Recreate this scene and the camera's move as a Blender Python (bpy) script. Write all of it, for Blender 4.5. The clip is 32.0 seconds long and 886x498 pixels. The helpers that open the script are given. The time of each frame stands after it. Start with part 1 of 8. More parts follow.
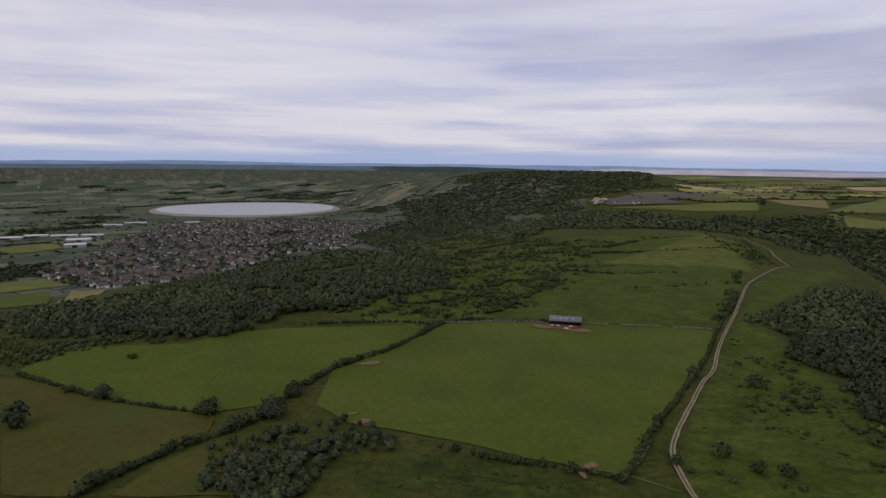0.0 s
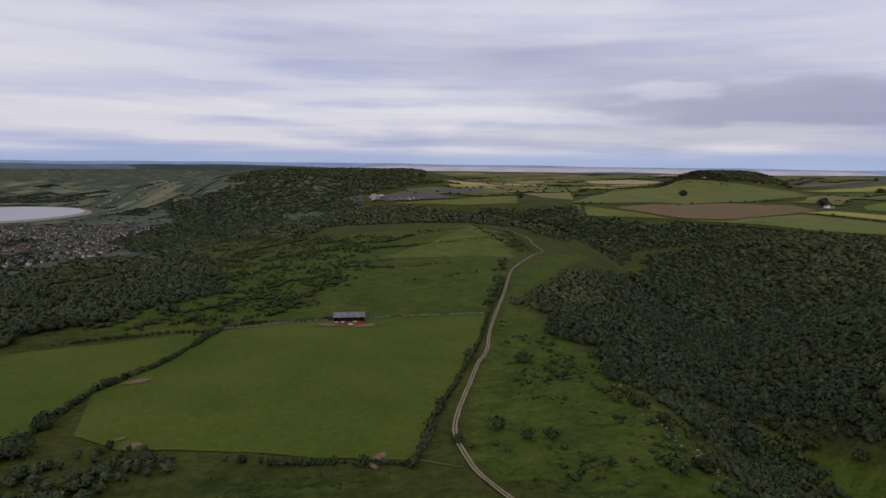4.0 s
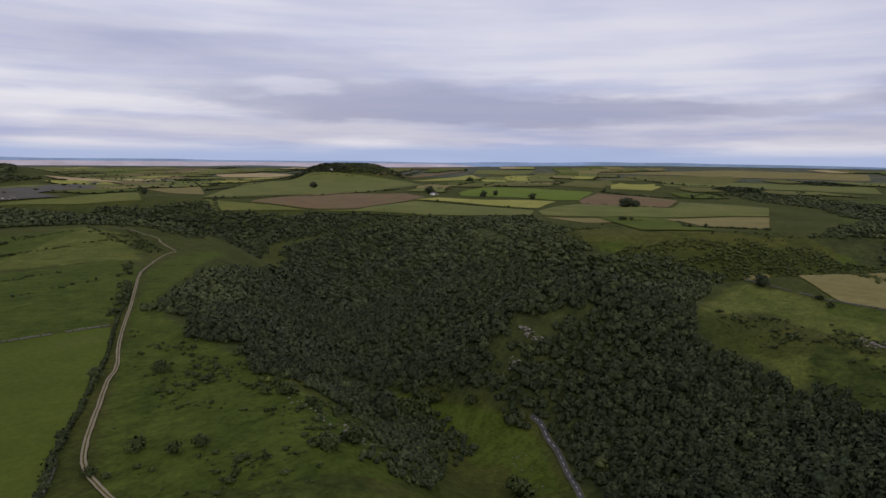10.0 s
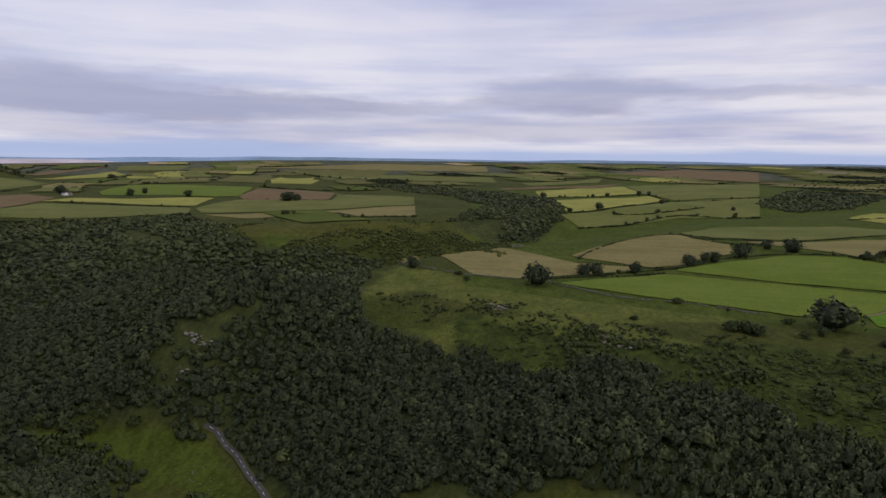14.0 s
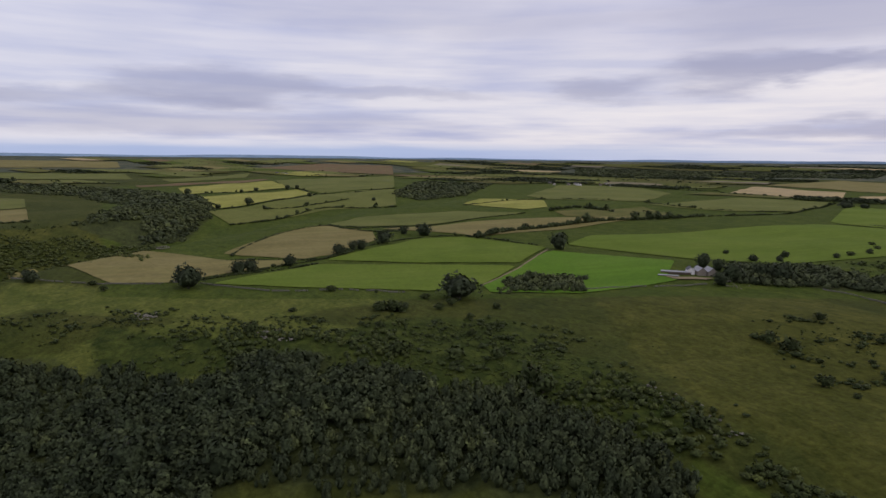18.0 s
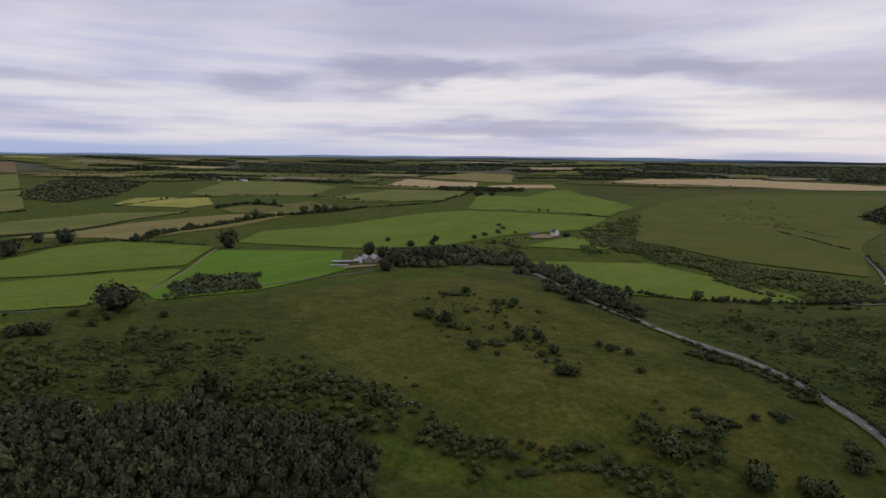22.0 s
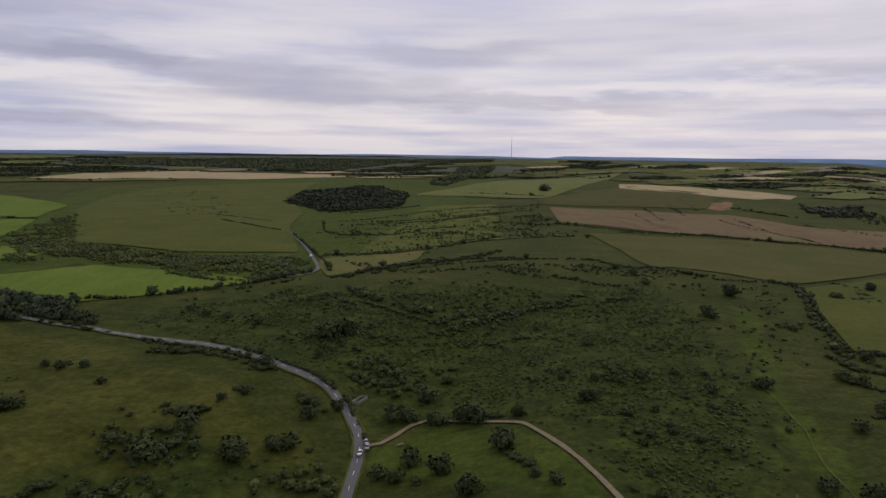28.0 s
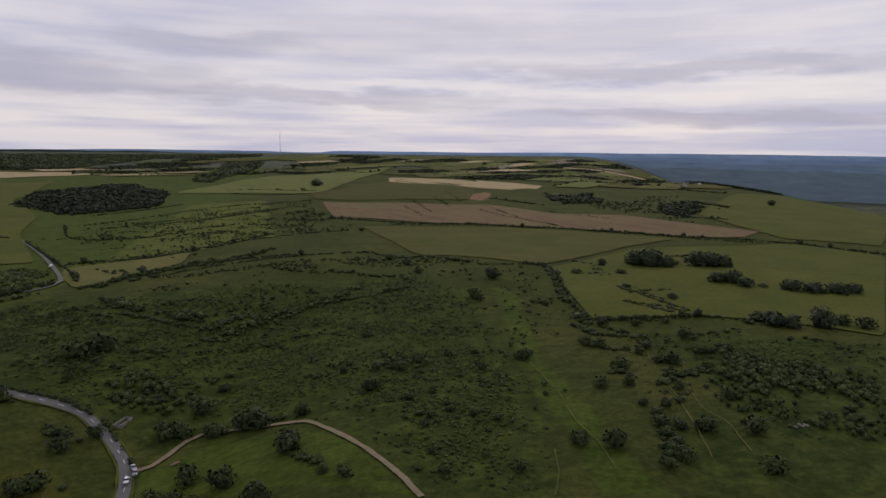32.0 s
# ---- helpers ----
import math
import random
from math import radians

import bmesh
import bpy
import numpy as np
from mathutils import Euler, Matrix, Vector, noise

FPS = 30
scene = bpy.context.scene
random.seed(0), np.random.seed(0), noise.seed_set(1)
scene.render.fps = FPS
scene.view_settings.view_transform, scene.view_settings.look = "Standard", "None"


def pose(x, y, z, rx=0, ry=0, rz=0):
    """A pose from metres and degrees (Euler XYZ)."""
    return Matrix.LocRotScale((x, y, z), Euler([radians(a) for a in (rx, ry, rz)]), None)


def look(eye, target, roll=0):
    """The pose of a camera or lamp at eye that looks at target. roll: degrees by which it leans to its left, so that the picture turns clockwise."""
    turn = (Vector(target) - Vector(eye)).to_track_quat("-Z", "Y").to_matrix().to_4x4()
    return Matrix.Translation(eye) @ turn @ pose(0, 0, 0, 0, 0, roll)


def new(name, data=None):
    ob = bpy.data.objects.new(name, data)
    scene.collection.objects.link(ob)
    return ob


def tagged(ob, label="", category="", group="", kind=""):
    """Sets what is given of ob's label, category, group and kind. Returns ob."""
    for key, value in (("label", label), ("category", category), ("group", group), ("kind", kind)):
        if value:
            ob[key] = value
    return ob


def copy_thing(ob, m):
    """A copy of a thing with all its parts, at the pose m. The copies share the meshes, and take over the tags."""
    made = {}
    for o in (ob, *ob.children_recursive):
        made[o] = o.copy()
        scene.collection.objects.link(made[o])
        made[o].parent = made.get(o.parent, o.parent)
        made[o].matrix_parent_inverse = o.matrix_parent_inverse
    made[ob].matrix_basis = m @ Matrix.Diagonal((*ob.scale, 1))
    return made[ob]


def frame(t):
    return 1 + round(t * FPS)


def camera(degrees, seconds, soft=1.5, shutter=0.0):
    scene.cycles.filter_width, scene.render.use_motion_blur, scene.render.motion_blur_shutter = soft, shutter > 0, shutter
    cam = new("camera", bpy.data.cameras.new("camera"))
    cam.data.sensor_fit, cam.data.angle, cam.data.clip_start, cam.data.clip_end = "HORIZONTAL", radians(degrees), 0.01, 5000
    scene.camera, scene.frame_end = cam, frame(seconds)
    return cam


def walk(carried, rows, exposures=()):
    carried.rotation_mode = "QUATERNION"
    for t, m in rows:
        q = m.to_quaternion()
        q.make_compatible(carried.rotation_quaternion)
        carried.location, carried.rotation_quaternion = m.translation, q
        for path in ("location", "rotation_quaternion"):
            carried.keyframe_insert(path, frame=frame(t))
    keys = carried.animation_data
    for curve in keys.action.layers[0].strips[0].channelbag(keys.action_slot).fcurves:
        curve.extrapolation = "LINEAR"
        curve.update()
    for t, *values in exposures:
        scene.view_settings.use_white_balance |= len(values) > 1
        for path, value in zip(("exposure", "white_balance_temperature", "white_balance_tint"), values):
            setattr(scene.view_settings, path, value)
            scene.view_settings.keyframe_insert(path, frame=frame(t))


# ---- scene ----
cam = camera(69.36, 32.0)
PATH = [
    (0.0, 82.22, -0.71, 0.00),
    (0.5, 82.23, -0.65, -2.32),
    (1.0, 82.22, -0.68, -4.64),
    (1.5, 82.22, -0.62, -7.18),
    (2.0, 82.21, -0.66, -9.66),
    (2.5, 82.21, -0.67, -12.18),
    (3.0, 82.23, -0.69, -14.66),
    (3.5, 82.22, -0.67, -17.14),
    (5.5, 82.17, -0.56, -27.25),
    (6.0, 82.15, -0.57, -29.86),
    (6.5, 82.13, -0.56, -32.13),
    (7.0, 82.10, -0.56, -33.60),
    (7.5, 82.06, -0.53, -35.48),
    (8.0, 82.03, -0.56, -37.76),
    (8.5, 81.98, -0.60, -40.68),
    (9.0, 81.98, -0.63, -43.87),
    (9.5, 81.94, -0.63, -47.20),
    (10.0, 81.96, -0.66, -51.52),
    (10.5, 81.93, -0.65, -54.56),
    (11.0, 81.93, -0.63, -57.90),
    (11.5, 81.91, -0.63, -61.42),
    (12.0, 81.88, -0.67, -64.92),
    (12.5, 81.86, -0.69, -68.75),
    (13.0, 81.86, -0.68, -72.78),
    (13.5, 81.82, -0.60, -76.93),
    (14.0, 81.79, -0.57, -81.12),
    (14.5, 81.74, -0.60, -85.54),
    (15.0, 81.73, -0.62, -90.17),
    (15.5, 81.72, -0.61, -94.28),
    (17.5, 81.64, -0.65, -108.32),
    (18.0, 81.61, -0.60, -111.71),
    (18.5, 81.61, -0.63, -114.97),
    (19.0, 81.59, -0.64, -118.27),
    (19.5, 81.58, -0.65, -121.62),
    (20.0, 81.55, -0.66, -125.11),
    (20.5, 81.54, -0.67, -128.93),
    (21.0, 81.52, -0.66, -132.86),
    (21.5, 81.51, -0.65, -136.81),
    (22.0, 81.52, -0.71, -140.74),
    (22.5, 81.52, -0.73, -144.70),
    (23.0, 81.53, -0.75, -148.72),
    (23.5, 81.56, -0.76, -153.21),
    (24.0, 81.56, -0.79, -157.73),
    (24.5, 81.56, -0.77, -162.17),
    (25.0, 81.55, -0.78, -166.42),
    (25.5, 81.55, -0.78, -170.57),
    (26.0, 81.57, -0.86, -174.63),
    (26.5, 81.55, -0.76, -178.80),
    (28.5, 81.43, -0.77, -190.26),
    (29.0, 81.42, -0.80, -192.85),
    (29.5, 81.36, -0.73, -195.29),
    (30.0, 81.35, -0.76, -197.86),
    (30.5, 81.31, -0.78, -200.45),
    (31.0, 81.29, -0.73, -203.09),
    (31.5, 81.25, -0.76, -205.64),
    (32.0, 81.22, -0.63, -207.89),
]
walk(cam, [(t, pose(0.0, 0.0, 110.0, rx, ry, rz)) for t, rx, ry, rz in PATH],
     [(0.0, -0.06), (6.0, -0.03), (11.0, 0.04), (14.0, 0.1), (20.0, 0.06), (25.0, -0.04), (29.0, -0.09), (32.0, -0.11)])

# ---- daylight: a bright overcast morning ----
SUN_AZ, SUN_EL = 215.0, 38.0
world = bpy.data.worlds.new("overcast_sky")
scene.world = world
world.use_nodes = True


def sky_nodes():
    nt = world.node_tree
    nt.nodes.clear()
    N, L = nt.nodes.new, nt.links.new
    out, bg = N("ShaderNodeOutputWorld"), N("ShaderNodeBackground")
    L(bg.outputs[0], out.inputs[0])
    sky = N("ShaderNodeTexSky")
    sky.sky_type, sky.sun_disc = "NISHITA", False
    sky.sun_elevation, sky.sun_rotation = radians(SUN_EL), radians(SUN_AZ)
    sky.altitude, sky.air_density, sky.dust_density = 300, 1.2, 2.0
    co, sep = N("ShaderNodeTexCoord"), N("ShaderNodeSeparateXYZ")
    L(co.outputs["Generated"], sep.inputs[0])

    def calc(op, a, b):
        n = N("ShaderNodeMath")
        n.operation = op
        for k, v in enumerate((a, b)):
            if isinstance(v, (int, float)):
                n.inputs[k].default_value = v
            else:
                L(v, n.inputs[k])
        return n.outputs[0]

    up = calc("MAXIMUM", sep.outputs[2], 0.0)
    den = calc("ADD", up, 0.13)
    comb = N("ShaderNodeCombineXYZ")
    L(calc("DIVIDE", sep.outputs[0], den), comb.inputs[0])
    L(calc("DIVIDE", sep.outputs[1], den), comb.inputs[1])

    def ramp_of(stops, v):
        n = N("ShaderNodeMapRange")
        n.interpolation_type = "SMOOTHSTEP"
        (n.inputs["From Min"].default_value, n.inputs["To Min"].default_value), (n.inputs["From Max"].default_value, n.inputs["To Max"].default_value) = stops
        L(v, n.inputs["Value"])
        return n.outputs[0]

    def clouds(scale, detail, rough, dist, off):
        m, n = N("ShaderNodeMapping"), N("ShaderNodeTexNoise")
        m.inputs["Location"].default_value = off
        m.inputs["Rotation"].default_value = (0, 0, 0.5)
        m.inputs["Scale"].default_value = (scale, scale * 1.3, 1)
        L(comb.outputs[0], m.inputs[0])
        L(m.outputs[0], n.inputs["Vector"])
        n.inputs["Scale"].default_value, n.inputs["Detail"].default_value = 1.0, detail
        n.inputs["Roughness"].default_value, n.inputs["Distortion"].default_value = rough, dist
        return n.outputs[0]

    big = clouds(0.40, 3, 0.42, 0.5, (3.1, 7.7, 0))
    fine = clouds(1.7, 4, 0.5, 0.3, (11.0, 2.0, 4))
    mixv = calc("ADD", calc("MULTIPLY", big, 0.8), calc("MULTIPLY", fine, 0.2))
    ramp = N("ShaderNodeValToRGB")
    L(mixv, ramp.inputs[0])
    el = ramp.color_ramp.elements
    el[0].position, el[0].color = 0.30, (0.44, 0.45, 0.65, 1)
    el[1].position, el[1].color = 0.64, (0.79, 0.75, 0.84, 1)
    e = el.new(0.45)
    e.color = (0.58, 0.57, 0.73, 1)
    e = el.new(0.53)
    e.color = (0.66, 0.64, 0.76, 1)
    haze = N("ShaderNodeMixRGB")
    # darker banks (below zero: bright gaps) of the cloud sheet: bearing, elevation, half width, half height, depth
    banks = [(60, 2.4, 26, 1.3, 0.42), (97, 2.3, 15, 1.1, 0.42), (28, 2.0, 16, 0.9, 0.25), (35, 8.0, 16, 1.5, 0.45), (18, 9.5, 14, 1.6, 0.3), (46, 5.0, 17, 1.6, 0.95), (62, 4.0, 16, 1.0, 0.7), (82, 4.2, 14, 0.6, 0.45),
             (12, 4.0, 22, 0.8, -0.6), (38, 5.9, 4, 0.7, -0.6), (68, 9.5, 24, 3.0, -0.35), (-14, 8.0, 16, 3.4, -0.35), (-8, 13.0, 16, 1.2, 0.35),
             (93, 5.4, 7, 1.3, 0.8), (107, 5.2, 8, 0.6, 0.55), (125, 5.9, 4.5, 0.9, 0.75), (136, 6.8, 5.0, 1.4, 1.0), (144, 6.6, 5, 0.6, 0.8),
             (146, 10.8, 16, 2.2, 0.6), (110, 11.5, 16, 1.6, 0.3), (152, 5.6, 13, 1.0, -0.7), (126, 3.6, 14, 0.9, -0.4), (156, 7.6, 9, 0.7, 0.6),
             (165, 6.9, 9, 0.9, 0.65), (176, 5.2, 11, 1.3, 0.7), (-163, 4.3, 14, 0.6, 0.6), (150, 2.2, 15, 0.5, 0.6), (-172, 8.4, 9, 0.9, 0.5), (171, 9.4, 10, 1.2, -0.45),
             (-160, 9.5, 15, 1.8, 0.3), (-132, 6.6, 17, 0.8, 0.65), (-128, 3.0, 16, 0.6, 0.65), (-150, 5.6, 9, 0.7, -0.5), (-128, 5.0, 14, 0.7, -0.4), (-140, 9.8, 12, 1.6, 0.3)]

    def shaped(kind, v):
        n = N("ShaderNodeMath")
        n.operation = kind
        L(v, n.inputs[0])
        return n.outputs[0]

    ruffle = N("ShaderNodeVectorMath")
    ruffle.operation = "MULTIPLY"
    L(co.outputs["Generated"], ruffle.inputs[0])
    ruffle.inputs[1].default_value = (5.0, 5.0, 26.0)
    ragged_edge = N("ShaderNodeTexNoise")
    ragged_edge.inputs["Scale"].default_value, ragged_edge.inputs["Detail"].default_value = 1.0, 5
    ragged_edge.inputs["Roughness"].default_value = 0.55
    L(ruffle.outputs[0], ragged_edge.inputs["Vector"])
    stir = N("ShaderNodeSeparateColor")
    L(ragged_edge.outputs["Color"], stir.inputs[0])
    bear = N("ShaderNodeMath")
    bear.operation = "ARCTAN2"
    L(sep.outputs[0], bear.inputs[0])
    L(sep.outputs[1], bear.inputs[1])
    azim = calc("ADD", calc("MULTIPLY", bear.outputs[0], 57.2958), calc("MULTIPLY", calc("SUBTRACT", stir.outputs[0], 0.5), 17.0))
    elev = calc("ADD", calc("MULTIPLY", shaped("ARCSINE", sep.outputs[2]), 57.2958), calc("MULTIPLY", calc("SUBTRACT", stir.outputs[1], 0.5), 4.0))
    depth = 0.0
    for az, height_deg, half_w, half_h, amount in banks:
        u = calc("PINGPONG", calc("ADD", azim, 360.0 - az), 180.0)
        u = calc("DIVIDE", u, half_w)
        v = calc("DIVIDE", calc("SUBTRACT", elev, height_deg), half_h)
        near_bank = calc("ADD", calc("MULTIPLY", u, u), calc("MULTIPLY", v, v))
        near_bank = shaped("EXPONENT", calc("MULTIPLY", calc("MULTIPLY", near_bank, near_bank), -0.7))
        depth = calc("ADD", calc("MULTIPLY", near_bank, amount), depth)
    shade = calc("MINIMUM", calc("MAXIMUM", depth, 0.0), 1.0)
    light = calc("MINIMUM", calc("MAXIMUM", calc("MULTIPLY", depth, -1.0), 0.0), 1.0)
    opened = N("ShaderNodeMixRGB")
    L(light, opened.inputs[0])
    L(haze.outputs[0], opened.inputs[1])
    opened.inputs[2].default_value = (0.88, 0.83, 0.87, 1)
    torn = N("ShaderNodeMixRGB")
    L(calc("MULTIPLY", shade, 0.85), torn.inputs[0])
    L(opened.outputs[0], torn.inputs[1])
    torn.inputs[2].default_value = (0.34, 0.34, 0.50, 1)
    # warmer towards the hidden sun
    side = N("ShaderNodeVectorMath")
    side.operation = "DOT_PRODUCT"
    L(co.outputs["Generated"], side.inputs[0])
    side.inputs[1].default_value = (math.sin(radians(SUN_AZ)), math.cos(radians(SUN_AZ)), 0.2)
    warm = N("ShaderNodeValToRGB")
    L(calc("ADD", calc("MULTIPLY", side.outputs["Value"], 0.5), 0.5), warm.inputs[0])
    q = warm.color_ramp.elements
    q[0].position, q[0].color = 0.15, (0.96, 0.98, 1.0, 1)
    q[1].position, q[1].color = 0.85, (1.06, 1.03, 0.975, 1)
    tinted = N("ShaderNodeMixRGB")
    tinted.blend_type, tinted.inputs[0].default_value = "MULTIPLY", 1.0
    L(torn.outputs[0], tinted.inputs[1])
    L(warm.outputs[0], tinted.inputs[2])
    # clear blue haze low over the skyline
    low = N("ShaderNodeValToRGB")
    L(up, low.inputs[0])
    k = low.color_ramp.elements
    k[0].position, k[0].color = 0.03, (0.8, 0.8, 0.8, 1)
    k2 = k.new(0.12)
    k2.color = (0.42, 0.42, 0.42, 1)
    k[2].position, k[2].color = 0.32, (0, 0, 0, 1)
    flat = N("ShaderNodeVectorMath")
    flat.operation = "MULTIPLY"
    L(co.outputs["Generated"], flat.inputs[0])
    flat.inputs[1].default_value = (3.2, 3.2, 44.0)
    band = N("ShaderNodeTexNoise")
    band.inputs["Scale"].default_value, band.inputs["Detail"].default_value = 1.0, 6
    L(flat.outputs[0], band.inputs["Vector"])
    thin = N("ShaderNodeValToRGB")
    L(band.outputs[0], thin.inputs[0])
    q = thin.color_ramp.elements
    q[0].position, q[0].color = 0.37, (0.44, 0.47, 0.70, 1)
    q[1].position, q[1].color = 0.59, (0.82, 0.78, 0.84, 1)
    L(thin.outputs[0], haze.inputs[2])
    L(low.outputs[0], haze.inputs[0])
    L(ramp.outputs[0], haze.inputs[1])
    dim = N("ShaderNodeMixRGB")
    dim.blend_type, dim.inputs[0].default_value = "MULTIPLY", 1.0
    dim.inputs[2].default_value = (0.1, 0.1, 0.1, 1)
    L(sky.outputs[0], dim.inputs[1])
    fin = N("ShaderNodeMixRGB")
    fin.inputs[0].default_value = 0.9
    L(dim.outputs[0], fin.inputs[1])
    # clear blue air low over the sea
    sunward = ramp_of([(0.35, 0.85), (0.8, 0.12)], calc("ADD", calc("MULTIPLY", side.outputs["Value"], 0.5), 0.5))
    lowest = ramp_of([(0.006, 1.0), (0.026, 0.0)], calc("ADD", up, calc("MULTIPLY", calc("SUBTRACT", band.outputs[0], 0.5), 0.03)))
    blue = N("ShaderNodeMixRGB")
    L(calc("MULTIPLY", sunward, lowest), blue.inputs[0])
    L(tinted.outputs[0], blue.inputs[1])
    blue.inputs[2].default_value = (0.38, 0.47, 0.73, 1)
    L(blue.outputs[0], fin.inputs[2])
    L(fin.outputs[0], bg.inputs[0])
    bg.inputs[1].default_value = 1.0


sky_nodes()
sun_data = bpy.data.lights.new("sun", "SUN")
sun_data.energy, sun_data.angle, sun_data.color = 0.7, radians(14), (1.0, 0.95, 0.88)
sun = new("sun", sun_data)
_a, _e = radians(SUN_AZ), radians(SUN_EL)
sun.matrix_world = look((math.sin(_a) * math.cos(_e) * 900, math.cos(_a) * math.cos(_e) * 900, math.sin(_e) * 900), (0, 0, 0))


# ---- materials ----
MATS = {}


def principled(name, rough=0.8, spec=0.2, metal=0.0):
    m = bpy.data.materials.new(name)
    m.use_nodes = True
    b = m.node_tree.nodes["Principled BSDF"]
    b.inputs["Roughness"].default_value, b.inputs["Metallic"].default_value = rough, metal
    b.inputs["Specular IOR Level"].default_value = spec
    MATS[name] = m
    return m, m.node_tree, b


def ramp_node(nt, stops, src):
    n = nt.nodes.new("ShaderNodeValToRGB")
    el = n.color_ramp.elements
    while len(el) < len(stops):
        el.new(0.5)
    for e, (p, c) in zip(el, stops):
        e.position, e.color = p, (*c, 1)
    nt.links.new(src, n.inputs[0])
    return n.outputs[0]


def noise_node(nt, scale, detail=4, rough=0.55, distort=0.0, stretch=None, turn=0.0):
    co = nt.nodes.new("ShaderNodeTexCoord")
    n = nt.nodes.new("ShaderNodeTexNoise")
    n.inputs["Scale"].default_value, n.inputs["Detail"].default_value = scale, detail
    n.inputs["Roughness"].default_value, n.inputs["Distortion"].default_value = rough, distort
    src = co.outputs["Object"]
    if stretch:
        mp = nt.nodes.new("ShaderNodeMapping")
        mp.inputs["Scale"].default_value, mp.inputs["Rotation"].default_value = stretch, (0, 0, turn)
        nt.links.new(src, mp.inputs[0])
        src = mp.outputs[0]
    nt.links.new(src, n.inputs["Vector"])
    return n.outputs[0]


def blend(nt, kind, fac, a, b):
    n = nt.nodes.new("ShaderNodeMixRGB")
    n.blend_type = kind
    for k, v in enumerate((fac, a, b)):
        if isinstance(v, (int, float)):
            n.inputs[k].default_value = v
        elif isinstance(v, tuple):
            n.inputs[k].default_value = (*v, 1)
        else:
            nt.links.new(v, n.inputs[k])
    return n.outputs[0]


def bump_into(nt, b, src, strength, distance):
    n = nt.nodes.new("ShaderNodeBump")
    n.inputs["Strength"].default_value, n.inputs["Distance"].default_value = strength, distance
    nt.links.new(src, n.inputs["Height"])
    nt.links.new(n.outputs[0], b.inputs["Normal"])


def turf(name, dark, mid, light, wide=0.012, fine=0.25, spots=None, stripe=None, bump=0.35):
    """Grass or crop: broad drifts, tufts and, where given, mottled spots or drill rows."""
    m, nt, b = principled(name, 0.95, 0.05)
    broad = ramp_node(nt, [(0.3, dark), (0.5, mid), (0.72, light)], noise_node(nt, wide, 5, 0.6, 0.4))
    tuft = noise_node(nt, fine, 6, 0.7)
    col = blend(nt, "MULTIPLY", 0.55, broad, ramp_node(nt, [(0.3, (0.55, 0.55, 0.5)), (0.65, (1.15, 1.15, 1.1))], tuft))
    if spots:
        colour, scale, lo, hi = spots
        mask = ramp_node(nt, [(lo, (0, 0, 0)), (hi, (1, 1, 1))], noise_node(nt, scale, 7, 0.65, 0.6))
        col = blend(nt, "MIX", mask, col, colour)
    if stripe:
        turn, size, amount = stripe
        rows = noise_node(nt, 1.0, 2, 0.4, 0, (size, 0.004, 1), turn)
        col = blend(nt, "MULTIPLY", amount, col, ramp_node(nt, [(0.35, (0.7, 0.7, 0.7)), (0.65, (1.2, 1.2, 1.15))], rows))
    nt.links.new(col, b.inputs["Base Color"])
    bump_into(nt, b, tuft, bump, 0.6)
    return m


turf("grass", (0.052, 0.073, 0.011), (0.0655, 0.088, 0.0138), (0.0832, 0.1, 0.0187), 0.014, 0.3, ((0.0884, 0.088, 0.0275), 0.02, 0.6, 0.8))
turf("grass_bright", (0.0839, 0.1254, 0.016), (0.099, 0.1422, 0.0197), (0.1165, 0.1546, 0.0259), 0.01, 0.3, None, (0.4, 0.12, 0.25))
turf("grass_vivid", (0.0699, 0.14, 0.0136), (0.0815, 0.1568, 0.016), (0.0955, 0.168, 0.021), 0.01, 0.35, None, (1.0, 0.1, 0.3))
turf("green_dull", (0.092, 0.107, 0.030), (0.113, 0.126, 0.036), (0.138, 0.144, 0.046), 0.01, 0.2, None, (0.2, 0.08, 0.25))
turf("olive", (0.0489, 0.05, 0.0111), (0.0603, 0.06, 0.0137), (0.0749, 0.071, 0.0182), 0.016, 0.25, ((0.052, 0.066, 0.0142), 0.012, 0.5, 0.7))
turf("olive_pale", (0.0811, 0.088, 0.0243), (0.104, 0.103, 0.0308), (0.1404, 0.122, 0.044), 0.016, 0.25, ((0.0572, 0.08, 0.0198), 0.02, 0.52, 0.66))
turf("yellow", (0.1922, 0.2016, 0.0468), (0.233, 0.2352, 0.0591), (0.2796, 0.2688, 0.0789), 0.01, 0.15, None, (0.8, 0.09, 0.25))
turf("tan", (0.142, 0.124, 0.048), (0.166, 0.146, 0.058), (0.196, 0.17, 0.074), 0.012, 0.2, ((0.1747, 0.1624, 0.0616), 0.01, 0.5, 0.75), (0.3, 0.08, 0.3))
turf("tan_pink", (0.1248, 0.088, 0.0495), (0.1477, 0.104, 0.0583), (0.1747, 0.124, 0.0727), 0.012, 0.2, ((0.104, 0.1, 0.0385), 0.012, 0.5, 0.7), (0.6, 0.08, 0.3))
turf("straw", (0.2808, 0.225, 0.1266), (0.3328, 0.265, 0.1541), (0.3744, 0.3, 0.1505), 0.012, 0.2, None, (0.2, 0.08, 0.35))
turf("olive_green", (0.062, 0.072, 0.0148), (0.075, 0.083, 0.017), (0.09, 0.095, 0.0215), 0.016, 0.25, ((0.056, 0.072, 0.0145), 0.014, 0.5, 0.7))
turf("olive_brown", (0.064, 0.066, 0.017), (0.076, 0.075, 0.020), (0.092, 0.087, 0.025), 0.016, 0.25, ((0.058, 0.068, 0.0160), 0.014, 0.5, 0.7))
